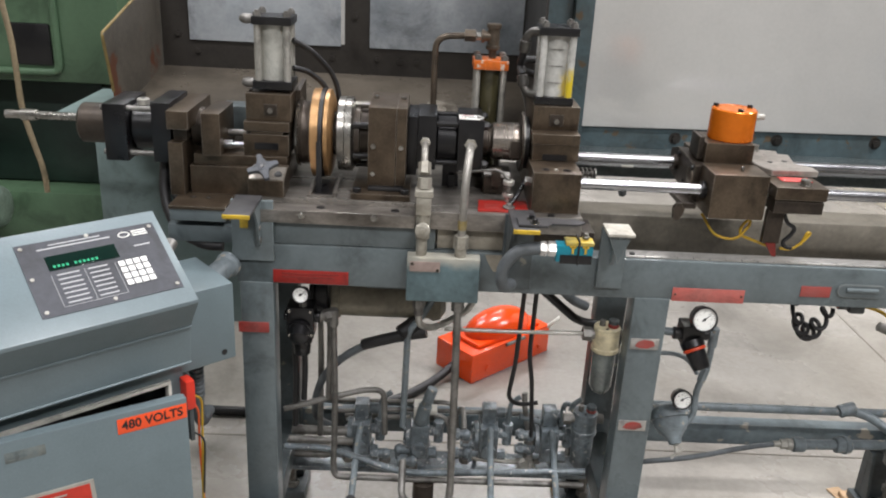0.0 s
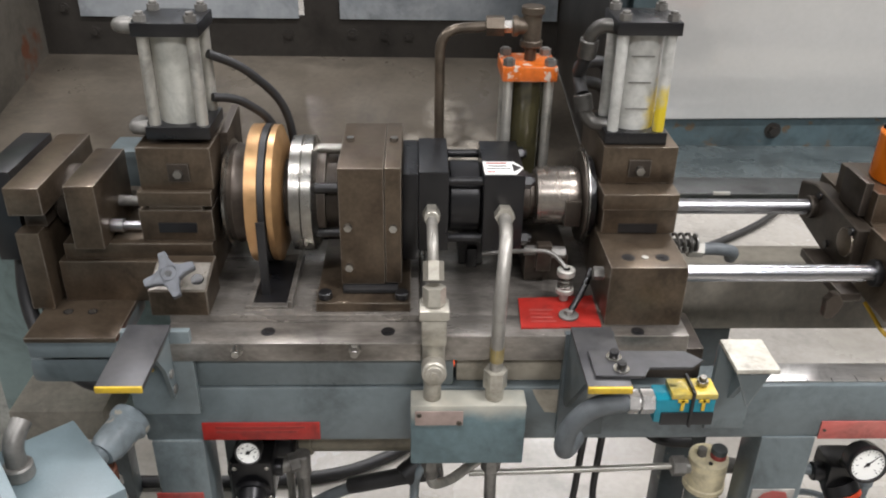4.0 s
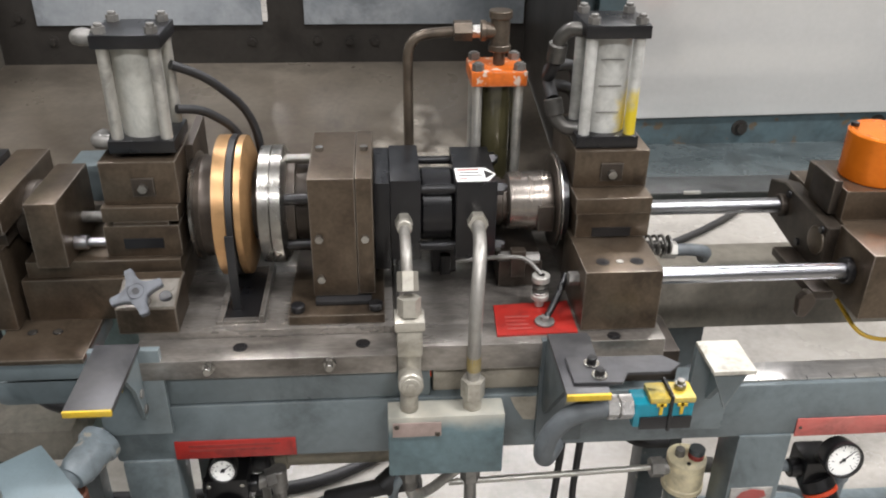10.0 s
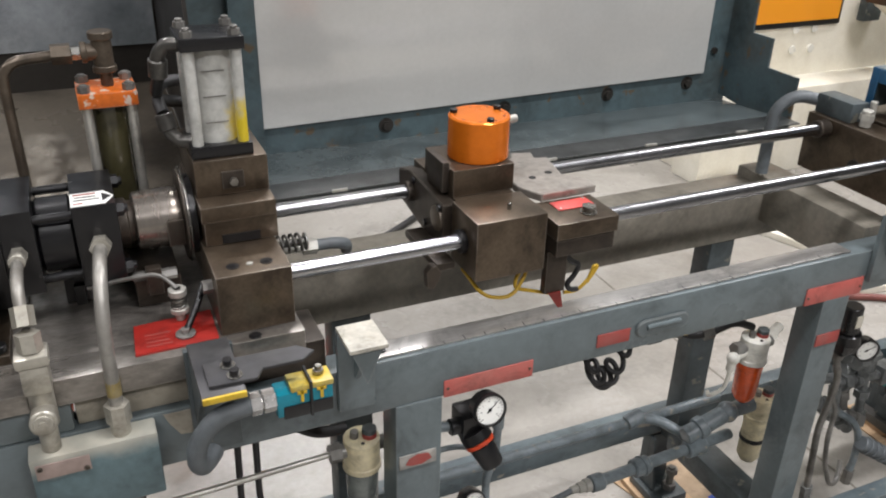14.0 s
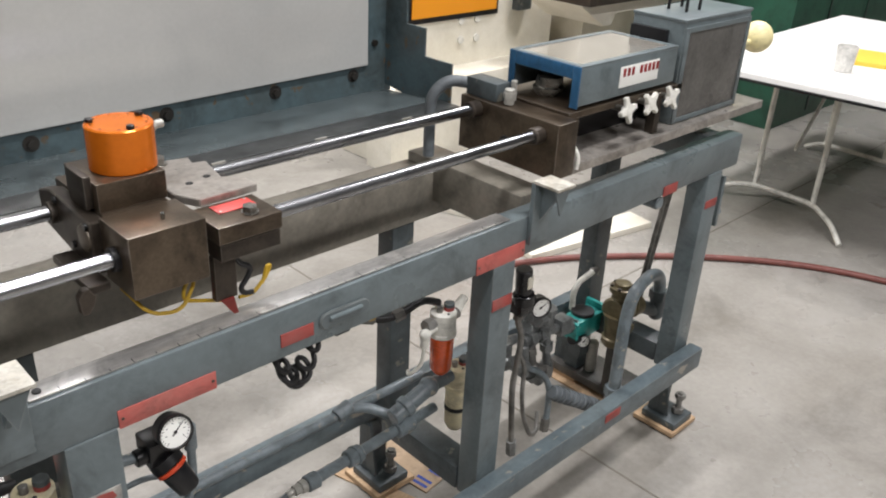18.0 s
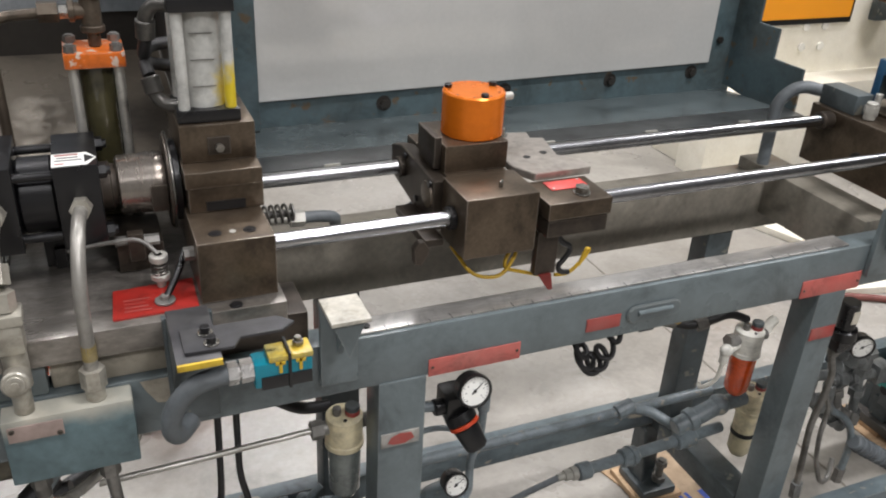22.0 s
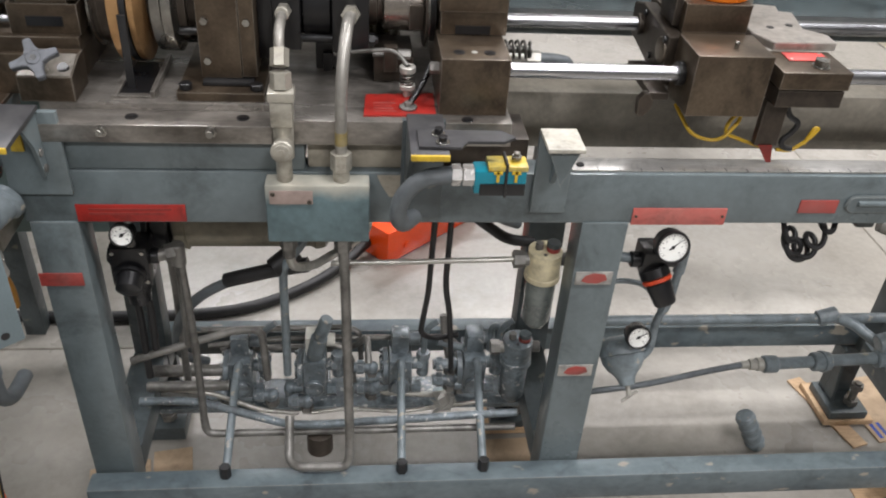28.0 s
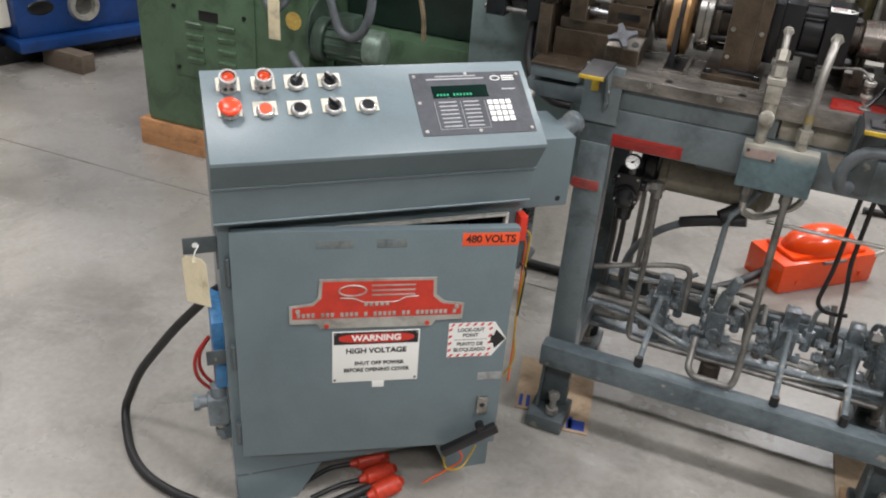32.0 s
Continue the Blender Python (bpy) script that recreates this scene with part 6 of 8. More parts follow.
CFT = pose(-0.022, 0, -0.034)
cf = thing("conduit_elbow", "grey cast conduit elbow with flexible conduit", "conduit fitting", (-0.40, 1.56, 0.83))
part("elbow", [("R", CFT, [("l", (-0.372, 1.612, 0.902), (-0.398, 1.545, 0.892), [(0, 0.022), (0.004, 0.0275), (0.013, 0.0275), (0.017, 0.0235), (0.052, 0.0225), (0.066, 0.017)], 28), ("l", (-0.394, 1.56, 0.894), (-0.47, 1.50, 0.868), [(0, 0.015), (0.02, 0.0205), (0.042, 0.0205), (0.044, 0.018), (0.06, 0.018)], 24)])], PIPEG, cf)
part("elbow_collar", [("R", CFT, [("h", (-0.437, 1.525, 0.880), (-0.449, 1.516, 0.876), 0.024)])], PIPEG, cf)
part("conduit", [("R", CFT, [("t", [(-0.445, 1.519, 0.877), (-0.49, 1.47, 0.862), (-0.55, 1.40, 0.84)], 0.0145, 0.03)])], HOSE, cf)
for i in range(12):
    u = i / 11
    part("conduit_rib", [("c", (-0.474 - 0.09 * u, 1.512 - 0.105 * u, 0.8405 - 0.032 * u), (-0.477 - 0.09 * u, 1.509 - 0.105 * u, 0.8395 - 0.032 * u), 0.0165, None, 16)], PIPEG, cf)
part("plug_cap", [("R", CFT, [("c", (-0.402, 1.56, 0.862), (-0.402, 1.56, 0.838), 0.017)])], mat("rusty_cap", srgb(104, 62, 44), 0.6, dirt=srgb(70, 44, 34), amount=0.6, scale=30), cf, "rusty plug")
part("tee_fitting", [("R", CFT, [("h", (-0.402, 1.56, 0.838), (-0.401, 1.56, 0.826), 0.02), ("c", (-0.401, 1.56, 0.826), (-0.396, 1.565, 0.795), 0.016)])], ALU, cf)
part("drain_tail", [("R", CFT, [("t", [(-0.396, 1.565, 0.795), (-0.392, 1.57, 0.765), (-0.394, 1.572, 0.735)], 0.012, 0.02)])], mat("ochre_fitting", srgb(146, 104, 40), 0.45, 0.3, dirt=srgb(92, 70, 40), amount=0.6, scale=30), cf, "ochre drain tail")

rb_ = thing("sensor_bracket", "dark steel shelf bracket with yellow edge and bolted slide plate", "bracket", (0.22, 1.54, 0.9))
BPL = MATS["blackened_plate"]
part("shelf", [("b", 0.173, 0.224, 1.486, 1.606, 1.007, 1.014, 0.001)], BPL, rb_)
part("yellow_edge", [("b", 0.173, 0.224, 1.482, 1.486, 1.006, 1.014, 0.0008)], YELLOW, rb_)
part("gusset", [("p", [(1.50, 1.007), (1.604, 1.007), (1.604, 0.90), (1.59, 0.90)], "x", 0.173, 0.179)], GREYD, rb_)
part("back_plate", [("b", 0.168, 0.23, 1.605, 1.6145, 0.84, 1.003, 0.001)], GREYD, rb_)
part("slide_plate", [("p", [(0.184, 1.50), (0.24, 1.498), (0.25, 1.515), (0.30, 1.515), (0.318, 1.53), (0.30, 1.548), (0.184, 1.55)], "z", 1.0145, 1.0185, 0.0006)], BPL, rb_)
for x, y in ((0.212, 1.535), (0.216, 1.512)):
    part("cap_screw", [("c", (x, y, 1.0185), (x, y, 1.0205), 0.0095), ("c", (x, y, 1.0203), (x, y, 1.0206), 0.0075)], STEEL, rb_)
    part("socket_screw", [("c", (x, y, 1.0206), (x, y, 1.0285), 0.0058), ("h", (x, y, 1.0285), (x, y, 1.0288), 0.003)], BLACK, rb_)
px = thing("proximity_switch", "teal and yellow proximity switch on a dark bracket", "sensor", (0.31, 1.52, 0.94))
part("body", [("b", 0.262, 0.334, 1.508, 1.538, 0.942, 0.977, 0.003)], TEAL, px)
part("face", [("b", 0.270, 0.333, 1.506, 1.511, 0.940, 0.958, 0.001)], BLACK, px)
part("top_cover", [("b", 0.280, 0.335, 1.507, 1.539, 0.977, 0.985, 0.002)], mat("dull_yellow_cover", srgb(200, 172, 66), 0.35, dirt=srgb(120, 132, 110), amount=0.7, scale=40), px, "yellow cover with T marks")
part("yellow_mark", [("b", x, x + 0.004, 1.5062, 1.5082, 0.961, 0.977, 0.0003) for x in (0.292, 0.317)] + [("b", x - 0.004, x + 0.008, 1.5062, 1.5082, 0.973, 0.977, 0.0003) for x in (0.292, 0.317)], YELLOW, px)
part("cable_tie", [("b", 0.3035, 0.307, 1.504, 1.542, 0.938, 0.990, 0.0005)], INK, px, "black cable tie")
part("top_screw", [("c", (0.320, 1.525, 0.987), (0.320, 1.525, 0.993), 0.007), ("c", (0.320, 1.525, 0.993), (0.320, 1.525, 0.998), 0.0045)], STEEL, px)
part("hex_nut", [("h", (0.262, 1.52, 0.965), (0.247, 1.52, 0.965), 0.015), ("h", (0.244, 1.52, 0.965), (0.232, 1.52, 0.965), 0.015), ("c", (0.248, 1.52, 0.965), (0.23, 1.52, 0.965), 0.010)], BEZEL, px)
part("cable_sleeve", [("t", [(0.232, 1.52, 0.965), (0.19, 1.515, 0.963), (0.163, 1.515, 0.93), (0.16, 1.52, 0.895), (0.17, 1.545, 0.866), (0.188, 1.575, 0.862)], 0.0125, 0.03, 14)], HOSE, px, "thick grey cable sleeve")


def stop_pad(x):
    t = thing("stop_bracket", "grey gusseted bracket with white painted top", "bracket", (x, 1.57, 0.9), group="stop brackets")
    part("top", [("b", x - 0.027, x + 0.027, 1.546, 1.612, 0.985, 0.991, 0.001)], mat("dirty_white_paint", srgb(190, 186, 174), 0.5, dirt=srgb(138, 130, 114), amount=0.75, scale=24, edge=0.6, wear_glint_col=srgb(96, 88, 76)), t, "dirty white painted top plate")
    part("web", [("p", [(1.55, 0.985), (1.605, 0.985), (1.605, 0.90)], "x", x - 0.004, x + 0.004)], GREY, t)
    part("back_plate", [("b", x - 0.027, x + 0.027, 1.604, 1.6145, 0.85, 0.985, 0.001)], GREY, t)
    part("side_web", [("p", [(x - 0.024, 0.985), (x + 0.024, 0.985), (x, 0.925)], "y", 1.556, 1.560)], GREY, t)
    return t


stop_pad(0.396)
stop_pad(1.435)

mn = thing("manifold_block", "grey-painted hydraulic manifold block with nameplate", "manifold", (0.047, 1.6, 0.81))
part("block", [("b", -0.028, 0.122, 1.580, 1.6145, 0.812, 0.910, 0.003)], two_tone("half_painted_block", srgb(92, 112, 116), srgb(182, 178, 164), (("Z", 0.055, 0.11),), 0.4, 0.1, 0.4, 18), mn)
npl = part("name_plate", [("b", -0.022, 0.040, 1.578, 1.580, 0.880, 0.902, 0.0005)], mat("pinkish_plate", srgb(168, 150, 142), 0.45, 0.3, amount=0.4), mn, "blank metal nameplate")
for x in (-0.017, 0.035):
    part("rivet", [("c", (x, 1.578, 0.884 if x > 0 else 0.897), (x, 1.576, 0.884 if x > 0 else 0.897), 0.0035)], BROWND, npl)
VW = mat("dull_brass_white", srgb(176, 172, 160), 0.36, 0.45, dirt=srgb(112, 102, 84), amount=0.6, grain=0.06, scale=20)
part("valve_body", [("c", (0.0, 1.598, 0.91), (0.0, 1.600, 0.95), 0.0115), ("c", (0.001, 1.600, 0.945), (0.001, 1.603, 1.0), 0.0145), ("b", -0.0145, 0.0165, 1.586, 1.617, 0.998, 1.036, 0.003), ("b", -0.0175, 0.0195, 1.585, 1.619, 1.036, 1.050, 0.003)], VW, mn, "dull metal needle valve")
part("valve_knob", [("c", (0.001, 1.594, 0.965), (0.001, 1.560, 0.975), 0.0155), ("c", (0.001, 1.560, 0.975), (0.001, 1.556, 0.976), 0.011), ("h", (0.001, 1.556, 0.976), (0.001, 1.553, 0.9765), 0.0055)], VW, mn)
part("union_nut", [("h", (0.001, 1.604, 1.05), (0.001, 1.608, 1.072), 0.0145), ("h", (0.0, 1.612, 1.078), (0.0, 1.625, 1.098), 0.013)], VW, mn)
part("feed_pipe", [("t", [(0.0, 1.615, 1.08), (-0.001, 1.635, 1.118), (-0.001, 1.70, 1.118), (-0.001, 1.735, 1.112)], 0.0072, 0.025)], DULLP, mn)
part("port_nut", [("h", (-0.001, 1.735, 1.112), (-0.001, 1.712, 1.116), 0.0115)], VW, mn)
part("ferrule", [("c", (-0.001, 1.712, 1.117), (-0.001, 1.695, 1.12), 0.010)], VW, mn)
part("return_pipe", [("t", [(0.081, 1.598, 0.95), (0.082, 1.60, 1.06), (0.090, 1.64, 1.125), (0.096, 1.735, 1.110)], 0.0085, 0.06, 14)], DULLP, mn)
part("yellow_band", [("c", (0.0812, 1.5985, 0.968), (0.0815, 1.599, 0.988), 0.0089, None, 16, 0)], mat("faint_yellow_stain", srgb(156, 138, 84), 0.4, 0.3, dirt=srgb(130, 124, 110), amount=0.7, scale=30), mn)
part("port_nut", [("h", (0.096, 1.735, 1.110), (0.0945, 1.708, 1.116), 0.0135)], VW, mn)
part("port_nut", [("h", (0.081, 1.598, 0.928), (0.081, 1.598, 0.955), 0.0155), ("c", (0.081, 1.598, 0.91), (0.081, 1.598, 0.928), 0.012)], VW, mn)
part("bottom_nut", [("h", (0.0, 1.60, 0.812), (0.0, 1.60, 0.79), 0.0135), ("c", (0.0, 1.60, 0.79), (0.0, 1.60, 0.772), 0.010)], PIPE, mn)
part("bottom_nut", [("h", (0.082, 1.60, 0.812), (0.082, 1.60, 0.785), 0.0135)], PIPE, mn)

# ---- pneumatics and hydraulics inside the frame ----
MOT = pose(0, -0.105, 0.045)
mo = thing("spindle_motor", "cream-grey electric motor hung under the bed", "motor", (-0.08, 1.87, 0.64))
part("body", [("R", MOT, [("l", (-0.20, 1.87, 0.70), (0.07, 1.87, 0.70), [(0, 0.05), (0.003, 0.06), (0.02, 0.062), (0.022, 0.057), (0.225, 0.057), (0.235, 0.062), (0.25, 0.058), (0.262, 0.04)], 32)])], mat("grubby_cream_motor", srgb(128, 122, 106), 0.5, dirt=srgb(84, 78, 66), amount=0.6, scale=8), mo)
part("pulley", [("R", MOT, [("c", (-0.235, 1.87, 0.70), (-0.205, 1.87, 0.70), 0.066), ("c", (-0.245, 1.87, 0.70), (-0.235, 1.87, 0.70), 0.072)])], BLACK, mo)
part("conduit_box", [("R", MOT, [("b", -0.12, -0.02, 1.81, 1.84, 0.735, 0.79, 0.003)])], GREYD, mo)
part("hanger", [("R", MOT, [("b", -0.12, -0.05, 1.85, 1.89, 0.755, 0.918, 0.002)])], BROWND, mo)
part("cord_grip", [("R", MOT, [("c", (0.0, 1.83, 0.65), (-0.04, 1.81, 0.625), 0.018)])], RUBBER, mo)
mc = thing("motor_cable", "grey motor cable with a black sleeve at the motor", "cable", (-0.1, 1.78, 0.5))
part("cable", [("t", [(-0.02, 1.72, 0.655), (-0.10, 1.73, 0.635), (-0.17, 1.75, 0.585), (-0.225, 1.78, 0.51), (-0.25, 1.81, 0.42), (-0.25, 1.85, 0.34), (-0.21, 1.88, 0.30)], 0.0095, 0.08, 12)], HOSE, mc)
part("sleeve", [("t", [(0.02, 1.715, 0.672), (-0.03, 1.72, 0.660), (-0.10, 1.73, 0.634), (-0.125, 1.737, 0.622)], 0.0135, 0.05, 12)], RUBBER, mc, "black rubber sleeve")
single("pump_hose", [("t", [(0.16, 2.72, 0.05), (0.06, 2.60, 0.02), (-0.04, 2.50, 0.016), (-0.20, 2.40, 0.016), (-0.40, 2.375, 0.016), (-0.68, 2.375, 0.016), (-1.02, 2.39, 0.016)], 0.0155, 0.15, 14)], RUBBER, "thick black hose on the floor", "hose")


def gauge(parent, c, r, yaw=0, lean=0, needle=40):
    """A round pressure gauge whose face looks to the front."""
    M = pose(*c, 90 + lean, 0, yaw)
    g = part("gauge", [("R", M, [("l", (0, 0, -0.022), (0, 0, 0.1), [(0, r * 0.8), (0.004, r * 0.98), (0.022, r * 1.06), (0.027, r * 1.08), (0.03, r * 1.04), (0.03, r * 0.93), (0.025, r * 0.92)], 40)])], BLACK, parent, "black-rimmed pressure gauge")
    part("dial", [("R", M, [("c", (0, 0, 0.002), (0, 0, 0.0042), r * 0.925, None, 40, 0)])], GDIAL, g, "white dial")
    tk = []
    for i in range(21):
        a = math.radians(-225 + i * 13.5)
        L = 0.18 if i % 5 == 0 else 0.1
        tk.append(("R", M @ pose(0, 0, 0, 0, 0, math.degrees(-a) - 0), [("b", r * (0.86 - L), r * 0.86, -0.0004, 0.0004, 0.0042, 0.0045, 0)]))
    tk += [("R", M, [("b", r * 0.56 * math.cos(math.radians(a)) - 0.0012, r * 0.56 * math.cos(math.radians(a)) + 0.0012, r * 0.56 * math.sin(math.radians(a)) - 0.0006, r * 0.56 * math.sin(math.radians(a)) + 0.0006, 0.0042, 0.0045, 0)]) for a in range(-40, 230, 45)]
    part("scale", tk, INK, g, "black scale marks")
    part("needle", [("R", M @ pose(0, 0, 0, 0, 0, needle), [("p", [(-r * 0.25, -0.0012), (r * 0.75, -0.0003), (r * 0.75, 0.0003), (-r * 0.25, 0.0012)], "z", 0.0046, 0.0052), ("c", (0, 0, 0.0042), (0, 0, 0.006), 0.0028)])], INK, g)
    return g


def regulator(name, x, y, z, knobm, label, tip=0):
    t = thing(name, label, "air regulator", (x, y, z - 0.1))
    part("body", [("b", x - 0.024, x + 0.024, y - 0.02, y + 0.03, z - 0.028, z + 0.02, 0.005), ("c", (x - 0.04, y, z - 0.005), (x + 0.04, y, z - 0.005), 0.014)], BLACK, t)
    K = pose(x, y - 0.008, z - 0.018, 148, tip, 0)
    part("bonnet", [("R", K, [("l", (0, 0, 0), (0, 0, 0.1), [(0, 0.026), (0.016, 0.026), (0.018, 0.023)], 28)])], BLACK, t)
    part("lock_ring", [("R", K, [("l", (0, 0, 0.018), (0, 0, 0.1), [(0, 0.0245), (0.001, 0.0255), (0.006, 0.0255), (0.007, 0.024)], 28)])], knobm, t)
    part("knob", [("R", K, [("l", (0, 0, 0.025), (0, 0, 0.1), [(0, 0.021), (0.002, 0.0225), (0.038, 0.019), (0.042, 0.016)], 20)])], BLACK, t)
    part("neck", [("c", (x, y - 0.005, z + 0.01), (x, y - 0.015, z + 0.03), 0.008)], PIPE, t)
    return t


r1 = thing("air_regulator", "black square air regulator with small white gauge", "air regulator", (-0.257, 1.66, 0.62))
part("body", [("b", -0.288, -0.228, 1.648, 1.70, 0.678, 0.752, 0.004), ("c", (-0.296, 1.675, 0.72), (-0.216, 1.675, 0.72), 0.013)], BLACK, r1)
part("knob", [("R", pose(-0.258, 1.65, 0.702, 112, 0, 0), [("l", (0, 0, 0), (0, 0, 1), [(0, 0.026), (0.006, 0.026), (0.007, 0.021), (0.03, 0.0195), (0.033, 0.015)], 28)])], BLACK, r1)
part("bonnet", [("l", (-0.258, 1.675, 0.679), (-0.258, 1.675, 0.0), [(0, 0.024), (0.02, 0.024), (0.022, 0.02), (0.05, 0.018), (0.052, 0.012)], 24)], BLACK, r1)
gauge(r1, (-0.252, 1.626, 0.795), 0.0175, 0, -15, 35)
part("neck", [("c", (-0.253, 1.66, 0.752), (-0.252, 1.645, 0.785), 0.008)], PIPE, r1)
for x, z in ((-0.281, 0.744), (-0.235, 0.744), (-0.281, 0.686), (-0.233, 0.688)):
    part("screw", [("c", (x, 1.648, z), (x, 1.6455, z), 0.0035, None, 12)], STEEL, r1)
part("elbow", [("c", (-0.222, 1.675, 0.72), (-0.19, 1.69, 0.72), 0.011), ("h", (-0.209, 1.681, 0.72), (-0.196, 1.687, 0.72), 0.015), ("c", (-0.19, 1.69, 0.733), (-0.19, 1.69, 0.692), 0.012)], PIPE, r1)
r2 = regulator("air_regulator", 0.603, 1.648, 0.735, mat("orange_red_ring", srgb(206, 74, 40), 0.4), "black air regulator with orange ring and large gauge", -24)
gauge(r2, (0.609, 1.602, 0.788), 0.0265, 0, -12, 40)
part("elbow", [("t", [(0.635, 1.65, 0.73), (0.658, 1.655, 0.73), (0.658, 1.66, 0.63), (0.645, 1.665, 0.58), (0.648, 1.665, 0.51), (0.635, 1.665, 0.49)], 0.0075, 0.02), ("c", (0.658, 1.656, 0.742), (0.658, 1.657, 0.695), 0.0105), ("h", (0.656, 1.66, 0.64), (0.650, 1.662, 0.605), 0.0105)], PIPEG, r2)
part("inlet_pipe", [("c", (0.527, 1.66, 0.73), (0.575, 1.65, 0.73), 0.009), ("t", [(0.525, 1.67, 0.665), (0.58, 1.67, 0.668), (0.615, 1.67, 0.655), (0.64, 1.665, 0.62)], 0.005, 0.02)], PIPEG, r2)
r3 = thing("diaphragm_regulator", "grey bell-shaped regulator with gauge and tee handle", "air regulator", (0.605, 1.68, 0.42))
part("bell", [("l", (0.592, 1.69, 0.522), (0.606, 1.628, 0.452), [(0, 0.02), (0.006, 0.037), (0.014, 0.044), (0.026, 0.046), (0.032, 0.046), (0.034, 0.041), (0.048, 0.039), (0.062, 0.032), (0.072, 0.022), (0.08, 0.017), (0.092, 0.014), (0.094, 0.008)], 36)], PIPEG, r3)
part("tee_handle", [("c", (0.606, 1.63, 0.454), (0.609, 1.618, 0.436), 0.0045), ("c", (0.596, 1.616, 0.424), (0.624, 1.62, 0.448), 0.003)], ALU, r3)
gauge(r3, (0.602, 1.628, 0.574), 0.021, 0, -15, 30)
part("neck", [("c", (0.602, 1.645, 0.565), (0.60, 1.665, 0.515), 0.009)], PIPE, r3)
part("inlet_pipe", [("c", (0.53, 1.69, 0.51), (0.572, 1.68, 0.51), 0.011), ("c", (0.61, 1.67, 0.50), (0.638, 1.665, 0.49), 0.012)], PIPEG, r3)


def air_filter(x, y, z, label, bowlm, headm, h=0.15):
    t = thing("air_filter", label, "air filter", (x, y, z - h))
    part("head", [("l", (x, y, z), (x, y, z - 1), [(0, 0.026), (0.003, 0.030), (0.05, 0.030), (0.052, 0.032), (0.06, 0.032), (0.062, 0.028)], 32)], headm, t)
    part("bowl", [("l", (x, y, z - 0.062), (x, y, z - 1), [(0, 0.026), (0.002, 0.027), (h - 0.085, 0.026), (h - 0.07, 0.018), (h - 0.062, 0.008)], 32)], bowlm, t)
    part("adjuster", [("c", (x + 0.012, y - 0.005, z), (x + 0.012, y - 0.005, z + 0.008), 0.012)], REDW, t, "red adjuster base")
    part("adjuster_knob", [("c", (x + 0.012, y - 0.005, z + 0.008), (x + 0.012, y - 0.005, z + 0.018), 0.012)], GREYD, t)
    part("fill_plug", [("c", (x - 0.012, y, z), (x - 0.012, y, z + 0.014), 0.007)], PIPE, t)
    part("head_screw", [("c", (x - 0.004, y - 0.02, z), (x - 0.004, y - 0.02, z + 0.002), 0.003)], BLACK, t)
    part("port", [("c", (x - 0.05, y, z - 0.022), (x + 0.045, y, z - 0.022), 0.012), ("h", (x - 0.055, y, z - 0.022), (x - 0.036, y, z - 0.022), 0.016)], PIPE, t)
    return t


air_filter(0.430, 1.70, 0.715, "cream air filter with clear dusty bowl", mat("dusty_clear_bowl", srgb(116, 122, 118), 0.25, dirt=srgb(66, 70, 68), amount=0.8, scale=14, coat=0.4), CREAMF, 0.175)
air_filter(0.425, 1.78, 0.44, "grey lubricator with red cap", VALVE, VALVE, 0.17)
air_filter(1.325, 1.76, 0.655, "white air filter with amber bowl", AMBER, WHITE, 0.17)
cf = air_filter(1.395, 1.77, 0.475, "cream air filter with cream bowl", CREAMF, CREAMF, 0.19)
part("bowl_band", [("l", (1.395, 1.77, 0.352), (1.395, 1.77, 1), [(0, 0.0265), (0.0005, 0.0285), (0.010, 0.0285), (0.0105, 0.0265)], 28)], RUBBER, cf, "black rubber band")

single("air_line", [("t", [(0.06, 1.68, 0.70), (0.20, 1.69, 0.695), (0.375, 1.70, 0.693)], 0.0048, 0.02)], RODT, "thin steel air line under the beam", "pipe")
single("air_line", [("t", [(0.0, 1.60, 0.775), (0.002, 1.615, 0.74), (0.03, 1.65, 0.715), (0.06, 1.68, 0.715), (0.12, 1.70, 0.745), (0.125, 1.70, 0.80)], 0.0075, 0.03)], RODT, "bent steel return line below the manifold", "pipe")
single("air_line", [("t", [(0.03, 1.70, 0.76), (0.01, 1.70, 0.72), (-0.022, 1.70, 0.68), (-0.026, 1.71, 0.42)], 0.0075, 0.04)], PIPEG, "bent grey hydraulic line", "pipe")
single("air_line", [("t", [(0.082, 1.60, 0.79), (0.085, 1.615, 0.70), (0.091, 1.60, 0.32), (0.085, 1.595, 0.289), (-0.005, 1.598, 0.287), (-0.022, 1.60, 0.305), (-0.022, 1.66, 0.36)], 0.0085, 0.035, 12)], PIPE, "long steel line from manifold to the valve row", "pipe")
single("air_line", [("t", [(0.235, 1.70, 0.815), (0.232, 1.72, 0.60), (0.222, 1.73, 0.50), (0.245, 1.75, 0.47), (0.28, 1.76, 0.465), (0.30, 1.76, 0.47)], 0.0055, 0.03)], RUBBER, "thin dark nylon tube", "pipe")
single("air_line", [("t", [(0.262, 1.70, 0.815), (0.262, 1.72, 0.62), (0.275, 1.73, 0.55), (0.287, 1.74, 0.42), (0.29, 1.75, 0.38)], 0.0055, 0.03)], RUBBER, "thin dark nylon tube", "pipe")
single("air_line", [("t", [(0.30, 1.72, 0.812), (0.35, 1.73, 0.76), (0.385, 1.74, 0.742)], 0.011, 0.04)], HOSE, "grey hose into the beam", "pipe")
single("air_line", [("t", [(0.25, 1.72, 0.812), (0.32, 1.74, 0.745), (0.37, 1.75, 0.70), (0.42, 1.76, 0.688)], 0.010, 0.04)], RUBBER, "black hose curving under the beam", "pipe")
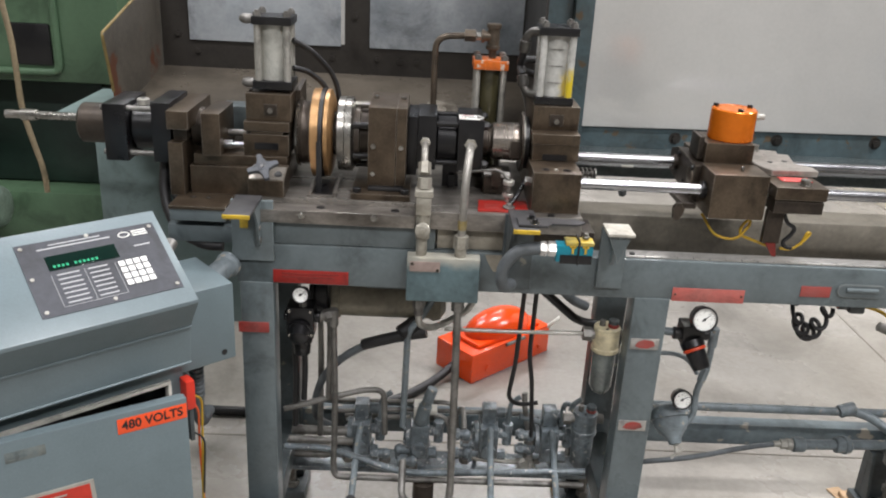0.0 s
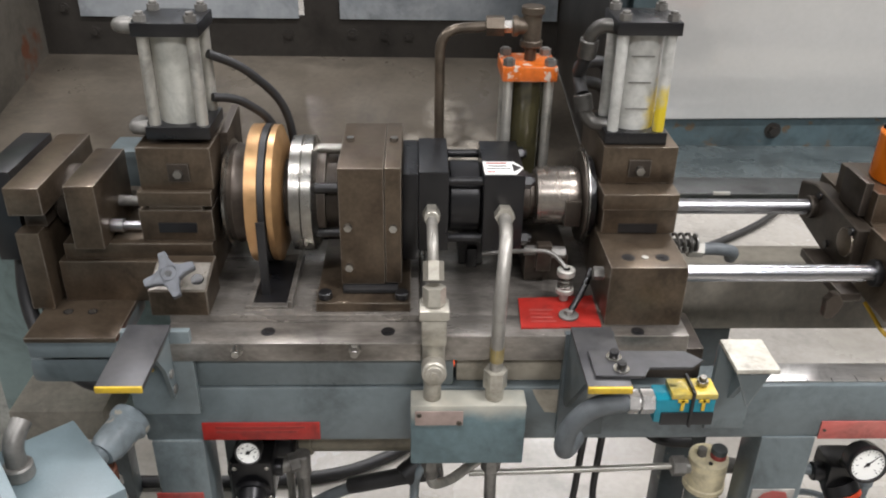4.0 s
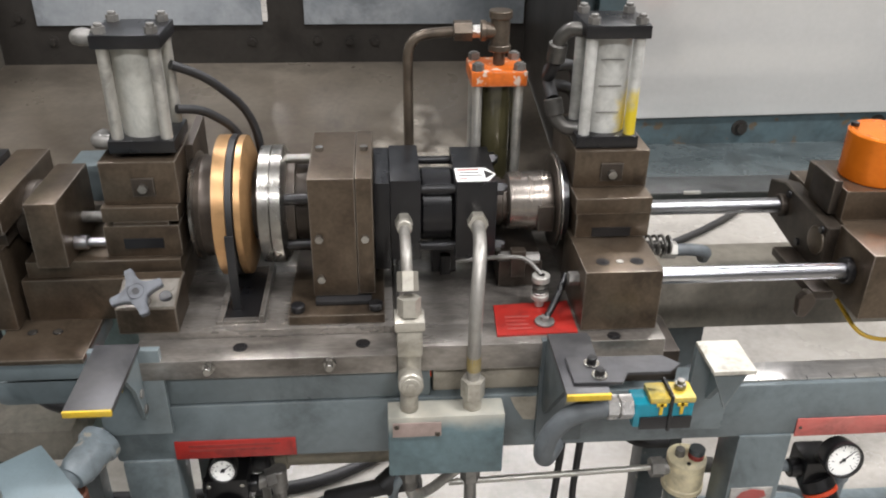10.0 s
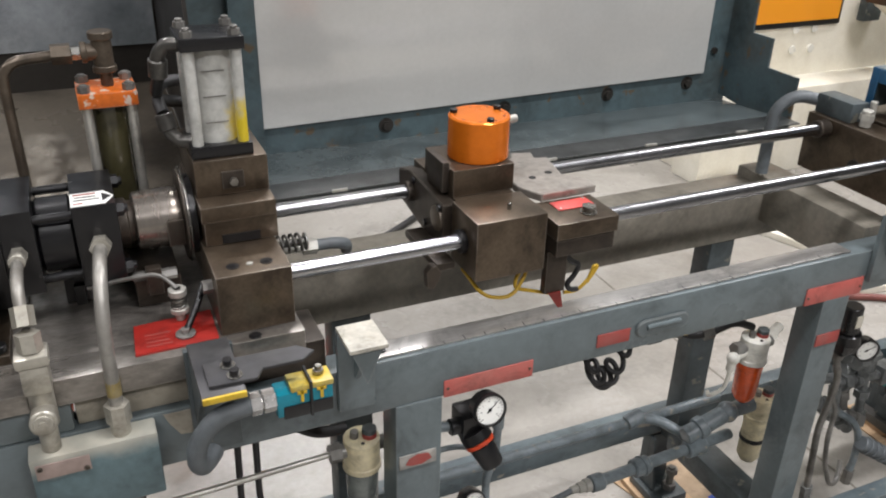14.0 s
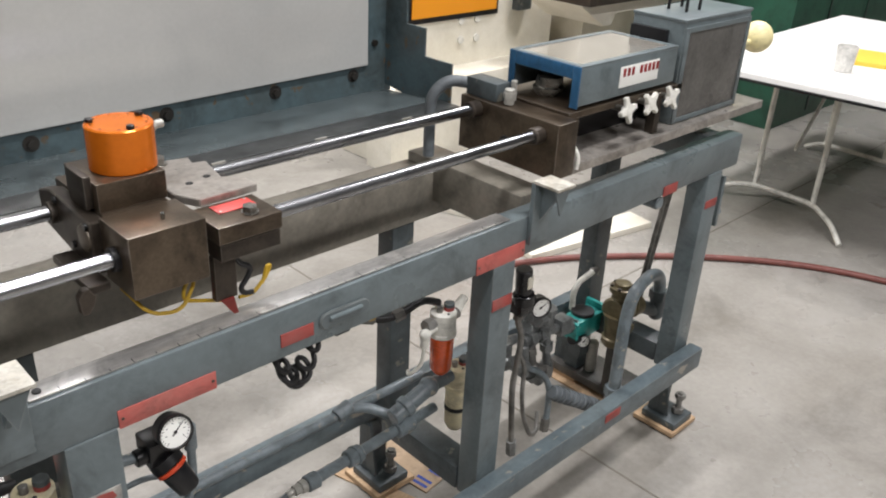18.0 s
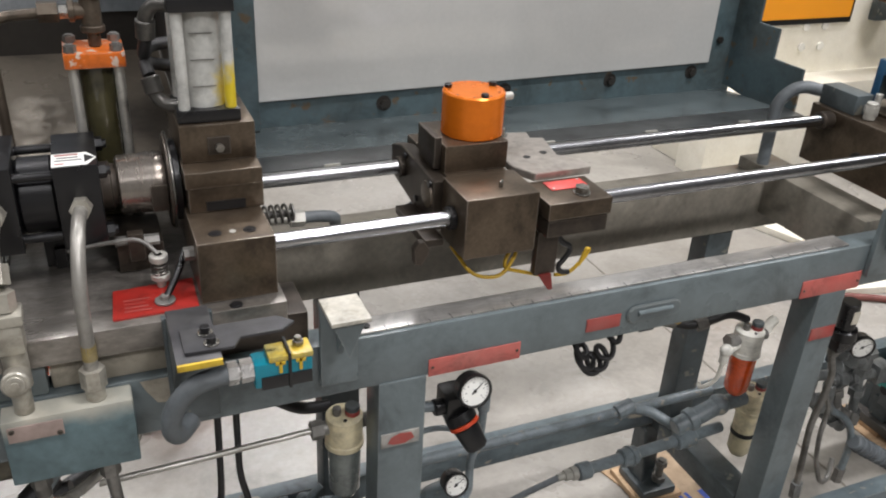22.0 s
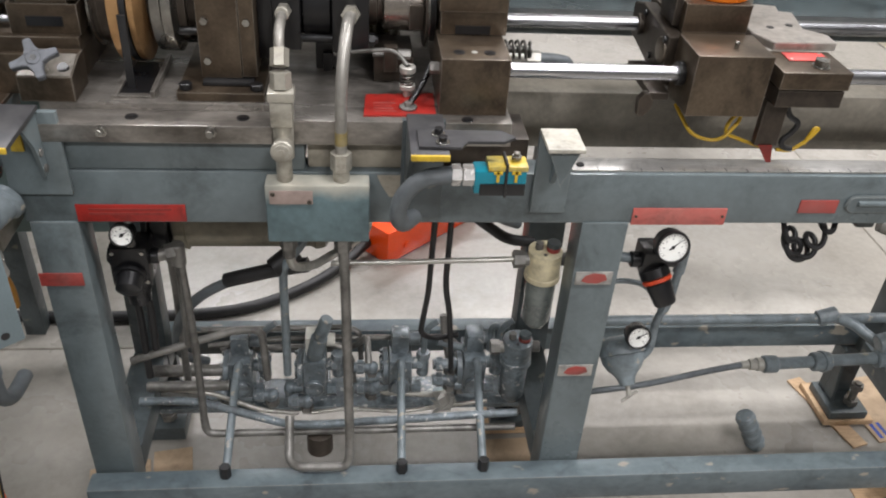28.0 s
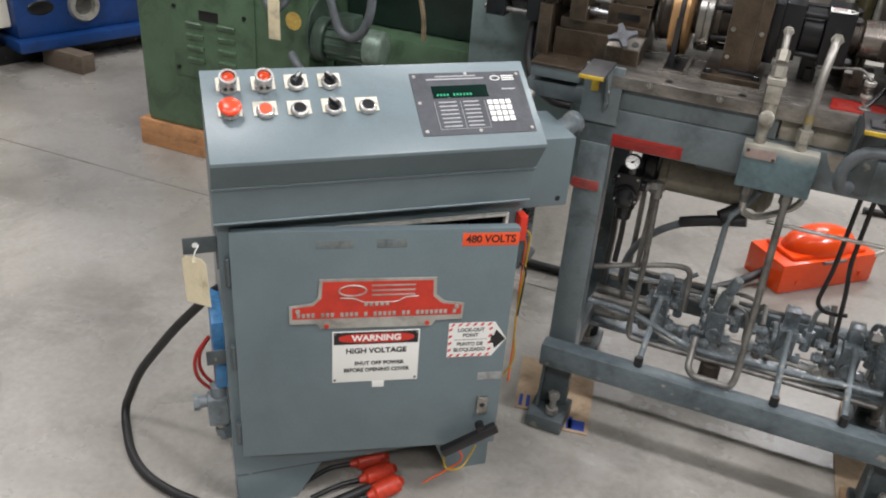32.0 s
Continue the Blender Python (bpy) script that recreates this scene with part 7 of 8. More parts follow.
single("air_line", [("t", [(0.29, 1.76, 0.812), (0.33, 1.79, 0.782), (0.41, 1.80, 0.785), (0.46, 1.80, 0.80)], 0.010, 0.04)], HOSE, "grey hose under the beam", "pipe")
single("air_line", [("t", [(-0.31, 1.72, 0.45), (-0.20, 1.74, 0.475), (-0.12, 1.76, 0.488), (-0.075, 1.76, 0.488), (-0.07, 1.75, 0.37)], 0.0075, 0.03)], PIPE, "bent steel line across the legs", "pipe")
for x, y, z0, z1 in ((-0.235, 1.80, 0.80, 0.30), (-0.205, 1.73, 0.80, 0.48), (-0.19, 1.70, 0.70, 0.29), (-0.262, 1.72, 0.66, 0.48), (-0.285, 1.73, 0.70, 0.40)):
    single("air_line", [("t", [(x, y, z0), (x + 0.004, y, (z0 + z1) / 2), (x, y, z1)], 0.007, 0.03)], PIPE if x > -0.25 else RUBBER, "upright steel line inside the stand leg", "pipe")
single("air_line", [("t", [(-0.19, 1.70, 0.32), (-0.185, 1.69, 0.286), (-0.16, 1.69, 0.284), (0.42, 1.69, 0.284)], 0.0075, 0.02)], PIPE, "long steel line along the base", "pipe")
single("air_line", [("t", [(-0.31, 1.72, 0.345), (-0.22, 1.72, 0.345), (-0.17, 1.71, 0.34), (-0.03, 1.69, 0.305), (0.02, 1.69, 0.302), (0.42, 1.69, 0.325)], 0.008, 0.03)], VALVE, "grey steel line along the valve row", "pipe")
single("air_line", [("c", (-0.31, 1.78, 0.325), (-0.15, 1.78, 0.325), 0.010), ("c", (-0.31, 1.83, 0.32), (-0.13, 1.83, 0.32), 0.012)], PIPE, "parallel steel stub lines", "pipe")
single("air_line", [("t", [(-0.20, 1.86, 0.36), (-0.05, 1.88, 0.36), (0.30, 1.88, 0.36), (0.33, 1.87, 0.33)], 0.006, 0.03)], PIPE, "steel line behind the valves", "pipe")
single("air_line", [("t", [(-0.18, 1.88, 0.335), (0.10, 1.88, 0.335), (0.125, 1.84, 0.40), (0.128, 1.80, 0.36)], 0.007, 0.02)], PIPE, "steel line behind the valves", "pipe")


VS = Vector((-0.018, 0.105, -0.068))


def valve(x, y, z, kind, flip):
    """A pneumatic valve with round end covers, ports, elbows and a drop pipe."""
    s = -1 if flip else 1
    t = thing("valve", "grey overpainted pneumatic valve with elbow fittings", "valve", (x, y, z - 0.07), group="valve row")
    part("body", [("b", x - 0.024, x + 0.024, y - 0.03, y + 0.05, z - 0.05, z + 0.045, 0.006), ("c", (x, y - 0.04, z - 0.02), (x, y - 0.03, z - 0.02), 0.02)], VALVE, t)
    part("cover", [("c", (x - 0.036, y + 0.01, z - 0.005), (x - 0.024, y + 0.01, z - 0.005), 0.042), ("c", (x - 0.042, y + 0.01, z - 0.005), (x - 0.036, y + 0.01, z - 0.005), 0.02)], VALVE, t)
    for a in range(6):
        part("cover_bolt", [("h", (x - 0.042, y + 0.01 + 0.034 * math.cos(a * 1.047), z - 0.005 + 0.034 * math.sin(a * 1.047)), (x - 0.034, y + 0.01 + 0.034 * math.cos(a * 1.047), z - 0.005 + 0.034 * math.sin(a * 1.047)), 0.005)], VALVE, t)
    part("solenoid", [("b", x - 0.018, x + 0.018, y - 0.005, y + 0.035, z + 0.045, z + 0.09, 0.004), ("c", (x + 0.018, y + 0.015, z + 0.07), (x + 0.042, y + 0.015, z + 0.07), 0.014)], VALVE if kind != 1 else WHITE, t)
    part("elbow", [("c", (x + 0.024, y - 0.005, z + 0.02), (x + 0.052, y - 0.005, z + 0.02), 0.013), ("h", (x + 0.036, y - 0.005, z + 0.02), (x + 0.046, y - 0.005, z + 0.02), 0.017), ("c", (x + 0.048, y - 0.005, z + 0.035), (x + 0.048, y - 0.005, z - 0.01), 0.0125), ("h", (x + 0.048, y - 0.005, z + 0.032), (x + 0.048, y - 0.005, z + 0.05), 0.0145)], VALVE, t)
    part("elbow", [("c", (x - 0.046, y - 0.02, z - 0.03), (x - 0.024, y - 0.02, z - 0.03), 0.012), ("s", (x - 0.05, y - 0.02, z - 0.03), 0.015), ("c", (x - 0.05, y - 0.02, z - 0.055), (x - 0.05, y - 0.02, z - 0.03), 0.012)], VALVE, t)
    part("port_plug", [("h", (x + 0.024, y - 0.02, z - 0.035), (x + 0.044, y - 0.02, z - 0.035), 0.015)], VALVE, t)
    if kind != 1:
        part("drop_pipe", [("t", [(x, y - 0.03, z + 0.045), (x, y - 0.052, z + 0.055), (x - 0.002, y - 0.085, z + 0.04), (x - 0.006, 1.592, 0.278)], 0.008, 0.03)], PIPEG, t)
        part("pipe_nut", [("h", (x - 0.006, 1.592, 0.2755), (x - 0.006, 1.594, 0.300), 0.0105)], RUBBER, t, "black rubber end")
        part("riser", [("t", [(x + 0.048, y - 0.005, z + 0.045), (x + 0.05, y - 0.003, z + 0.11), (x + 0.075, y, z + 0.128)], 0.0065, 0.02)], PIPEG, t)
    else:
        part("solenoid_stem", [("c", (x, y - 0.01, z + 0.045), (x + 0.012, y - 0.012, z + 0.10), 0.017), ("c", (x + 0.012, y - 0.012, z + 0.10), (x + 0.028, y - 0.014, z + 0.15), 0.013)] + [("l", (x + 0.012 + i * 0.0035, y - 0.0122, z + 0.10 + i * 0.011), (x + 0.1, y - 0.014, z + 0.3), [(0, 0.012), (0.002, 0.0145), (0.005, 0.0145), (0.007, 0.012)], 16) for i in range(4)], PIPEG, t, "threaded grey stub")
    part("foot_bracket", [("b", x - 0.03, x + 0.03, y - 0.01, y + 0.06, z - 0.062, z - 0.05, 0.002), ("b", x - 0.03, x - 0.02, y + 0.04, y + 0.06, z - 0.10, z - 0.05, 0.002), ("b", x + 0.02, x + 0.03, y + 0.04, y + 0.06, z - 0.10, z - 0.05, 0.002)], VALVE, t)
    return t


valve(-0.133, 1.84, 0.308, 0, False)
valve(0.017, 1.84, 0.308, 1, False)
valve(0.194, 1.84, 0.308, 0, True)
valve(0.350, 1.84, 0.308, 0, False)
single("valve_rail", [("b", -0.315, 0.46, 1.83, 1.92, 0.196, 0.208, 0.002)], VALVE, "grey steel strip carrying the valve row", "rail")
single("drain_cup", [("l", (0.03, 1.70, 0.276), (0.03, 1.70, 0.0), [(0, 0.018), (0.004, 0.026), (0.05, 0.026), (0.054, 0.02)], 24)], BROWND, "short dark threaded drain stub below the valves", "pipe fitting")
sk = []
for k in range(9):
    a = k * 2.4
    sk.append(("R", pose(0.280 + 0.022 * math.cos(a) * (k / 9), 1.759 + 0.026 * math.sin(a) * (k / 9), 0.281 + 0.004 * (k % 3), 35 * math.sin(k * 1.7), 40 * math.cos(k * 2.3), 50 * k), [("b", -0.016, 0.016, -0.012, 0.012, -0.0006, 0.0006, 0)]))
single("crumpled_foil", sk, ALU, "crumpled foil scrap under the valve row", "foil")

for pts, r, m in (
    ([(0.43, 1.74, 0.478), (0.405, 1.74, 0.487), (0.40, 1.74, 0.475), (0.40, 1.74, 0.42)], 0.0065, PIPEG),
    ([(0.06, 1.75, 0.435), (0.095, 1.745, 0.43), (0.112, 1.74, 0.40), (0.115, 1.735, 0.34)], 0.0065, PIPE),
    ([(-0.20, 1.79, 0.44), (0.10, 1.79, 0.445), (0.128, 1.78, 0.44), (0.131, 1.76, 0.37)], 0.006, PIPE),
    ([(-0.23, 1.82, 0.42), (-0.20, 1.83, 0.41), (0.02, 1.83, 0.41), (0.05, 1.80, 0.38)], 0.006, PIPEG),
    ([(0.29, 1.745, 0.44), (0.325, 1.745, 0.43), (0.345, 1.735, 0.43)], 0.008, PIPEG),
    ([(0.30, 1.76, 0.50), (0.303, 1.75, 0.46), (0.325, 1.735, 0.35), (0.34, 1.73, 0.33)], 0.0075, PIPE),
    ([(0.16, 1.72, 0.345), (0.175, 1.71, 0.33), (0.30, 1.70, 0.33), (0.33, 1.71, 0.345)], 0.006, ALU),
    ([(-0.30, 1.70, 0.37), (-0.25, 1.69, 0.372), (-0.18, 1.69, 0.36), (-0.07, 1.68, 0.315), (0.0, 1.685, 0.30)], 0.005, RODT),
    ([(-0.31, 1.75, 0.30), (-0.20, 1.75, 0.298), (-0.15, 1.76, 0.33)], 0.010, PIPE),
    ([(0.02, 1.69, 0.295), (0.10, 1.69, 0.305), (0.22, 1.685, 0.298), (0.40, 1.70, 0.31)], 0.0045, RODT),
):
    single("air_line", [("t", [Vector(p) + VS for p in pts], r, 0.02)], m, "short bent line among the valves", "pipe")
for x, y, z in ((-0.165, 1.70, 0.345), (-0.07, 1.69, 0.35), (0.135, 1.71, 0.345), (0.135, 1.72, 0.395), (0.16, 1.72, 0.37), (0.30, 1.71, 0.365), (0.30, 1.72, 0.40), (0.325, 1.73, 0.34), (0.0, 1.69, 0.33)):
    x, y, z = Vector((x, y, z)) + VS
    fit = thing("pipe_union", "grey worn pipe union in the valve row", "pipe fitting", (x, y, z), group="pipe unions")
    part("body", [("c", (x - 0.02, y, z), (x + 0.02, y, z), 0.0115), ("s", (x + 0.018, y, z), 0.0135), ("c", (x + 0.018, y, z), (x + 0.018, y, z - 0.024), 0.0105)], VALVE, fit)
    part("nut", [("h", (x - 0.013, y, z), (x + 0.001, y, z), 0.0155)], VALVE, fit)
    part("drop_nut", [("h", (x + 0.018, y, z - 0.012), (x + 0.018, y, z - 0.026), 0.014)], PIPE, fit)

# long lines to the right
single("air_main", [("c", (0.53, 1.86, 0.416), (1.36, 1.86, 0.416), 0.011)], PIPEG, "grey air main running along the frame", "pipe")
AMT = pose(0, 0.058, -0.029)
am = thing("air_branch", "grey pipe branch with unions and elbow", "pipe", (1.15, 1.72, 0.4))
part("pipe", [("R", AMT, [("c", (0.955, 1.70, 0.408), (1.33, 1.72, 0.408), 0.0125)])], PIPEG, am)
part("coupling", [("R", AMT, [("c", (0.945, 1.70, 0.408), (0.975, 1.70, 0.408), 0.0185)])], PIPEG, am)
part("coupling", [("R", AMT, [("c", (1.055, 1.705, 0.408), (1.095, 1.706, 0.408), 0.02), ("c", (1.075, 1.705, 0.408), (1.082, 1.706, 0.408), 0.023)])], PIPEG, am)
part("hose_barb", [("R", AMT, [("h", (0.915, 1.70, 0.408), (0.93, 1.70, 0.408), 0.012), ("c", (0.93, 1.70, 0.408), (0.945, 1.70, 0.408), 0.014), ("c", (0.898, 1.70, 0.407), (0.915, 1.70, 0.408), 0.008)])], ALU, am)
part("tee", [("R", AMT, [("c", (1.20, 1.71, 0.408), (1.25, 1.712, 0.408), 0.019), ("c", (1.225, 1.712, 0.408), (1.225, 1.74, 0.42), 0.016), ("t", [(1.225, 1.73, 0.42), (1.18, 1.79, 0.44), (1.14, 1.80, 0.448), (1.12, 1.80, 0.446)], 0.012, 0.03), ("c", (1.10, 1.80, 0.446), (1.14, 1.80, 0.46), 0.017)])], PIPEG, am)
part("hose_tail", [("R", AMT, [("t", [(0.90, 1.70, 0.407), (0.82, 1.69, 0.40), (0.70, 1.69, 0.365), (0.56, 1.69, 0.345)], 0.0065, 0.1)])], HOSE, am)
single("pipe_stub", [("c", (1.085, 1.87, 0.0), (1.032, 1.882, 0.098), 0.0215, None, 28)] + [("l", (1.079 - i * 0.0125, 1.8714 + i * 0.0028, 0.012 + i * 0.0231), (1.027, 1.8832, 0.1072), [(0, 0.0215), (0.003, 0.024), (0.009, 0.024), (0.012, 0.0215)], 28) for i in range(4)], PIPEG, "grey ribbed pipe stub lying on the floor", "pipe")
cs = []
for i in range(90):
    a = i * 0.42
    u = i / 89
    cs.append((0.825 + 0.08 * u + 0.0115 * math.cos(a) * (0.4 + math.sin(u * 3.14)), 1.66 + 0.013 * math.sin(a), 0.805 - 0.066 * math.sin(u * math.pi) + 0.012 * math.sin(a)))
single("coiled_cord", [("t", cs, 0.0048, 0.002, 8, 2)], RUBBER, "black coiled cord hanging under the beam", "cord")
single("cord_socket", [("b", 0.945, 0.978, 1.65, 1.69, 0.792, 0.822, 0.004), ("c", (0.945, 1.67, 0.805), (0.925, 1.67, 0.805), 0.011)], GREYD, "grey cord socket under the beam", "socket")
single("extension_cord", [("t", [(0.978, 1.67, 0.805), (1.02, 1.67, 0.795), (1.06, 1.68, 0.77), (1.075, 1.69, 0.80), (1.05, 1.69, 0.82)], 0.004, 0.03)], WIREY, "yellow cord loop under the beam", "cord")

# right-hand bay
GALVF = mat("galvanised_nut", srgb(134, 136, 134), 0.36, 0.4, dirt=srgb(84, 86, 86), amount=0.6, scale=24)
f2 = thing("lubricator_regulator", "black regulator with small gauge under the beam", "air regulator", (1.53, 1.70, 0.56))
part("body", [("c", (1.52, 1.70, 0.72), (1.525, 1.70, 0.655), 0.020), ("c", (1.525, 1.70, 0.655), (1.53, 1.70, 0.625), 0.026), ("b", 1.505, 1.55, 1.685, 1.73, 0.60, 0.63, 0.004)], BLACK, f2)
part("sticker", [("b", 1.513, 1.53, 1.6785, 1.681, 0.675, 0.705, 0.0004)], CREAM, f2)
gauge(f2, (1.575, 1.685, 0.605), 0.026, -18, 0, 30)
part("stem", [("c", (1.53, 1.71, 0.605), (1.532, 1.715, 0.575), 0.012), ("t", [(1.532, 1.715, 0.59), (1.538, 1.72, 0.565), (1.562, 1.72, 0.513), (1.556, 1.72, 0.45), (1.543, 1.72, 0.371), (1.566, 1.72, 0.153)], 0.008, 0.03)], PIPE, f2)
part("stem_nut", [("h", (1.562, 1.72, 0.19), (1.567, 1.72, 0.145), 0.014)], GALVF, f2)
part("bent_line", [("t", [(1.59, 1.74, 0.43), (1.60, 1.73, 0.40), (1.585, 1.72, 0.33), (1.60, 1.72, 0.25), (1.64, 1.72, 0.165), (1.68, 1.73, 0.15), (1.70, 1.75, 0.20)], 0.006, 0.03)], PIPE, f2)
pc = thing("pipe_cluster", "cluster of grey galvanised tees, elbows and unions", "pipe", (1.65, 1.80, 0.3))
GALV = mat("galvanised_fitting", srgb(128, 131, 130), 0.36, 0.4, dirt=srgb(78, 80, 80), amount=0.7, grain=0.08, scale=24, edge=0.5, wear_glint_col=srgb(176, 176, 172))
part("header", [("c", (1.56, 1.80, 0.445), (1.90, 1.87, 0.335), 0.013)], GALV, pc)
part("cross_tee", [("c", (1.70, 1.82, 0.43), (1.745, 1.83, 0.415), 0.022), ("c", (1.722, 1.825, 0.39), (1.722, 1.825, 0.47), 0.018), ("h", (1.722, 1.825, 0.455), (1.722, 1.825, 0.475), 0.024)], GALV, pc)
part("upper_elbow", [("s", (1.722, 1.825, 0.49), 0.023), ("c", (1.722, 1.825, 0.49), (1.66, 1.815, 0.50), 0.016), ("h", (1.68, 1.818, 0.497), (1.66, 1.815, 0.50), 0.022)], GALV, pc)
part("union", [("h", (1.785, 1.838, 0.385), (1.812, 1.845, 0.377), 0.026), ("h", (1.83, 1.85, 0.37), (1.845, 1.853, 0.365), 0.023)], GALV, pc)
part("riser_tee", [("c", (1.765, 1.80, 0.475), (1.765, 1.80, 0.42), 0.02), ("h", (1.765, 1.80, 0.48), (1.765, 1.80, 0.466), 0.026), ("h", (1.765, 1.80, 0.43), (1.765, 1.80, 0.415), 0.025), ("c", (1.715, 1.80, 0.463), (1.765, 1.80, 0.45), 0.017), ("h", (1.715, 1.80, 0.465), (1.732, 1.80, 0.459), 0.024)], GALV, pc)
part("riser", [("c", (1.767, 1.80, 0.42), (1.79, 1.80, 0.25), 0.0115), ("h", (1.774, 1.80, 0.365), (1.777, 1.80, 0.343), 0.02), ("h", (1.784, 1.80, 0.295), (1.787, 1.80, 0.27), 0.02)], GALV, pc)
part("branch_line", [("c", (1.672, 1.80, 0.409), (1.862, 1.81, 0.385), 0.0125), ("h", (1.69, 1.80, 0.407), (1.712, 1.80, 0.404), 0.022), ("h", (1.735, 1.80, 0.40), (1.75, 1.80, 0.398), 0.019)], GALV, pc)
part("brass_block", [("b", 1.825, 1.868, 1.79, 1.83, 0.365, 0.415, 0.003), ("h", (1.868, 1.81, 0.39), (1.885, 1.812, 0.385), 0.017)], GALV, pc)
part("floor_elbow", [("s", (1.686, 1.80, 0.317), 0.024), ("c", (1.672, 1.80, 0.40), (1.686, 1.80, 0.317), 0.015), ("c", (1.686, 1.80, 0.317), (1.76, 1.80, 0.245), 0.015), ("h", (1.71, 1.80, 0.293), (1.728, 1.80, 0.276), 0.023)], GALV, pc)
part("valve_block", [("b", 1.76, 1.83, 1.87, 1.90, 0.38, 0.45, 0.003)], GREYD, pc)
part("drop_elbow", [("c", (1.722, 1.825, 0.39), (1.735, 1.81, 0.30), 0.014), ("h", (1.726, 1.82, 0.36), (1.729, 1.817, 0.34), 0.021), ("s", (1.737, 1.808, 0.295), 0.020), ("c", (1.737, 1.808, 0.295), (1.79, 1.79, 0.265), 0.017), ("h", (1.765, 1.799, 0.28), (1.785, 1.792, 0.268), 0.024)], PIPE, pc)
part("lower_elbow", [("s", (1.60, 1.80, 0.38), 0.026), ("c", (1.60, 1.80, 0.38), (1.60, 1.80, 0.44), 0.018), ("c", (1.60, 1.80, 0.38), (1.67, 1.78, 0.34), 0.017), ("h", (1.63, 1.79, 0.365), (1.65, 1.785, 0.352), 0.024)], GALV, pc)
part("lower_elbow", [("s", (1.55, 1.79, 0.46), 0.025), ("c", (1.55, 1.79, 0.46), (1.55, 1.79, 0.40), 0.019), ("h", (1.55, 1.79, 0.43), (1.55, 1.79, 0.405), 0.025)], GALV, pc)
part("return_hose", [("t", [(1.67, 1.78, 0.34), (1.72, 1.76, 0.31), (1.745, 1.75, 0.26), (1.742, 1.745, 0.18), (1.735, 1.745, 0.13)], 0.009, 0.04), ], PIPEG, pc)
part("hose_nut", [("h", (1.738, 1.745, 0.16), (1.736, 1.745, 0.12), 0.014)], PIPE, pc)
part("filter_elbow", [("c", (1.19, 1.77, 0.42), (1.30, 1.77, 0.455), 0.020), ("s", (1.30, 1.77, 0.455), 0.024), ("c", (1.30, 1.77, 0.455), (1.37, 1.77, 0.458), 0.017), ("c", (1.22, 1.77, 0.43), (1.24, 1.77, 0.437), 0.025)], PIPEG, pc)
part("white_elbow", [("c", (1.262, 1.75, 0.622), (1.30, 1.758, 0.622), 0.0095), ("s", (1.262, 1.75, 0.62), 0.0135), ("c", (1.262, 1.75, 0.62), (1.26, 1.75, 0.59), 0.0095)], WHITE, pc)
part("white_hose", [("t", [(1.26, 1.75, 0.592), (1.257, 1.75, 0.545), (1.235, 1.77, 0.515), (1.26, 1.80, 0.50)], 0.0045, 0.03)], WHITE, pc)
part("outlet_pipe", [("c", (1.36, 1.77, 0.625), (1.42, 1.79, 0.64), 0.011), ("h", (1.375, 1.774, 0.629), (1.39, 1.779, 0.633), 0.015)], WHITE, pc)
part("hose", [("t", [(1.15, 1.82, 0.675), (1.19, 1.80, 0.662), (1.23, 1.79, 0.67), (1.28, 1.78, 0.69), (1.32, 1.77, 0.672)], 0.0085, 0.03)], RUBBER, pc)
part("hose_end", [("c", (1.12, 1.82, 0.685), (1.165, 1.81, 0.67), 0.012)], PIPE, pc)
part("hose_nut", [("h", (1.21, 1.795, 0.665), (1.232, 1.79, 0.671), 0.014)], PIPE, pc)
fx = part("flex_hose", [("c", (1.735, 1.735, 0.255), (1.93, 1.70, 0.13), 0.019)], HOSE, pc)
for i in range(9):
    u = i / 8
    part("hose_rib", [("c", (1.75 + 0.15 * u, 1.732 - 0.027 * u, 0.245 - 0.096 * u), (1.758 + 0.15 * u, 1.7305 - 0.027 * u, 0.24 - 0.096 * u), 0.0225)], HOSE, fx)

pm = thing("coolant_pump", "olive bronze pump with teal valve on a steel plate", "pump", (2.15, 1.85, 0.02))
part("base_plate", [("b", 2.115, 2.26, 1.72, 2.03, 0.021, 0.05, 0.003)], mat("grimy_base_steel", srgb(84, 82, 78), 0.45, 0.3, dirt=srgb(58, 54, 50), amount=0.7, scale=12, edge=0.4), pm)
part("solenoid_post", [("b", 2.13, 2.20, 1.93, 1.985, 0.05, 0.12, 0.004), ("b", 2.10, 2.152, 1.905, 1.95, 0.12, 0.222, 0.004)], GREYD, pm)
tv = part("valve_body", [("b", 2.027, 2.152, 1.875, 1.94, 0.222, 0.29, 0.006)], mat("bright_teal_paint", srgb(44, 158, 150), 0.4, dirt=srgb(34, 120, 114), amount=0.4, scale=20), pm, "teal painted valve")
part("side_flange", [("b", 2.016, 2.0268, 1.868, 1.945, 0.235, 0.292, 0.003)], MATS["bright_teal_paint"], tv)
part("side_flange", [("b", 2.1522, 2.167, 1.865, 1.945, 0.232, 0.308, 0.003)], MATS["bright_teal_paint"], tv)
part("valve_top", [("c", (2.090, 1.908, 0.29), (2.090, 1.908, 0.302), 0.036, None, 28)], RUBBER, tv)
gauge(pm, (2.055, 1.868, 0.222), 0.020, -35, -5, 50)
part("gauge_neck", [("c", (2.015, 1.885, 0.235), (2.065, 1.885, 0.225), 0.017)], RUBBER, pm)
part("inlet_union", [("c", (1.90, 1.87, 0.335), (2.03, 1.90, 0.262), 0.013), ("h", (1.955, 1.88, 0.31), (1.99, 1.887, 0.294), 0.026), ("h", (2.02, 1.893, 0.28), (2.04, 1.897, 0.271), 0.022)], GALV, pm)
part("cylinder_foot", [("c", (2.165, 1.90, 0.05), (2.165, 1.90, 0.16), 0.018)], ALU, pm)
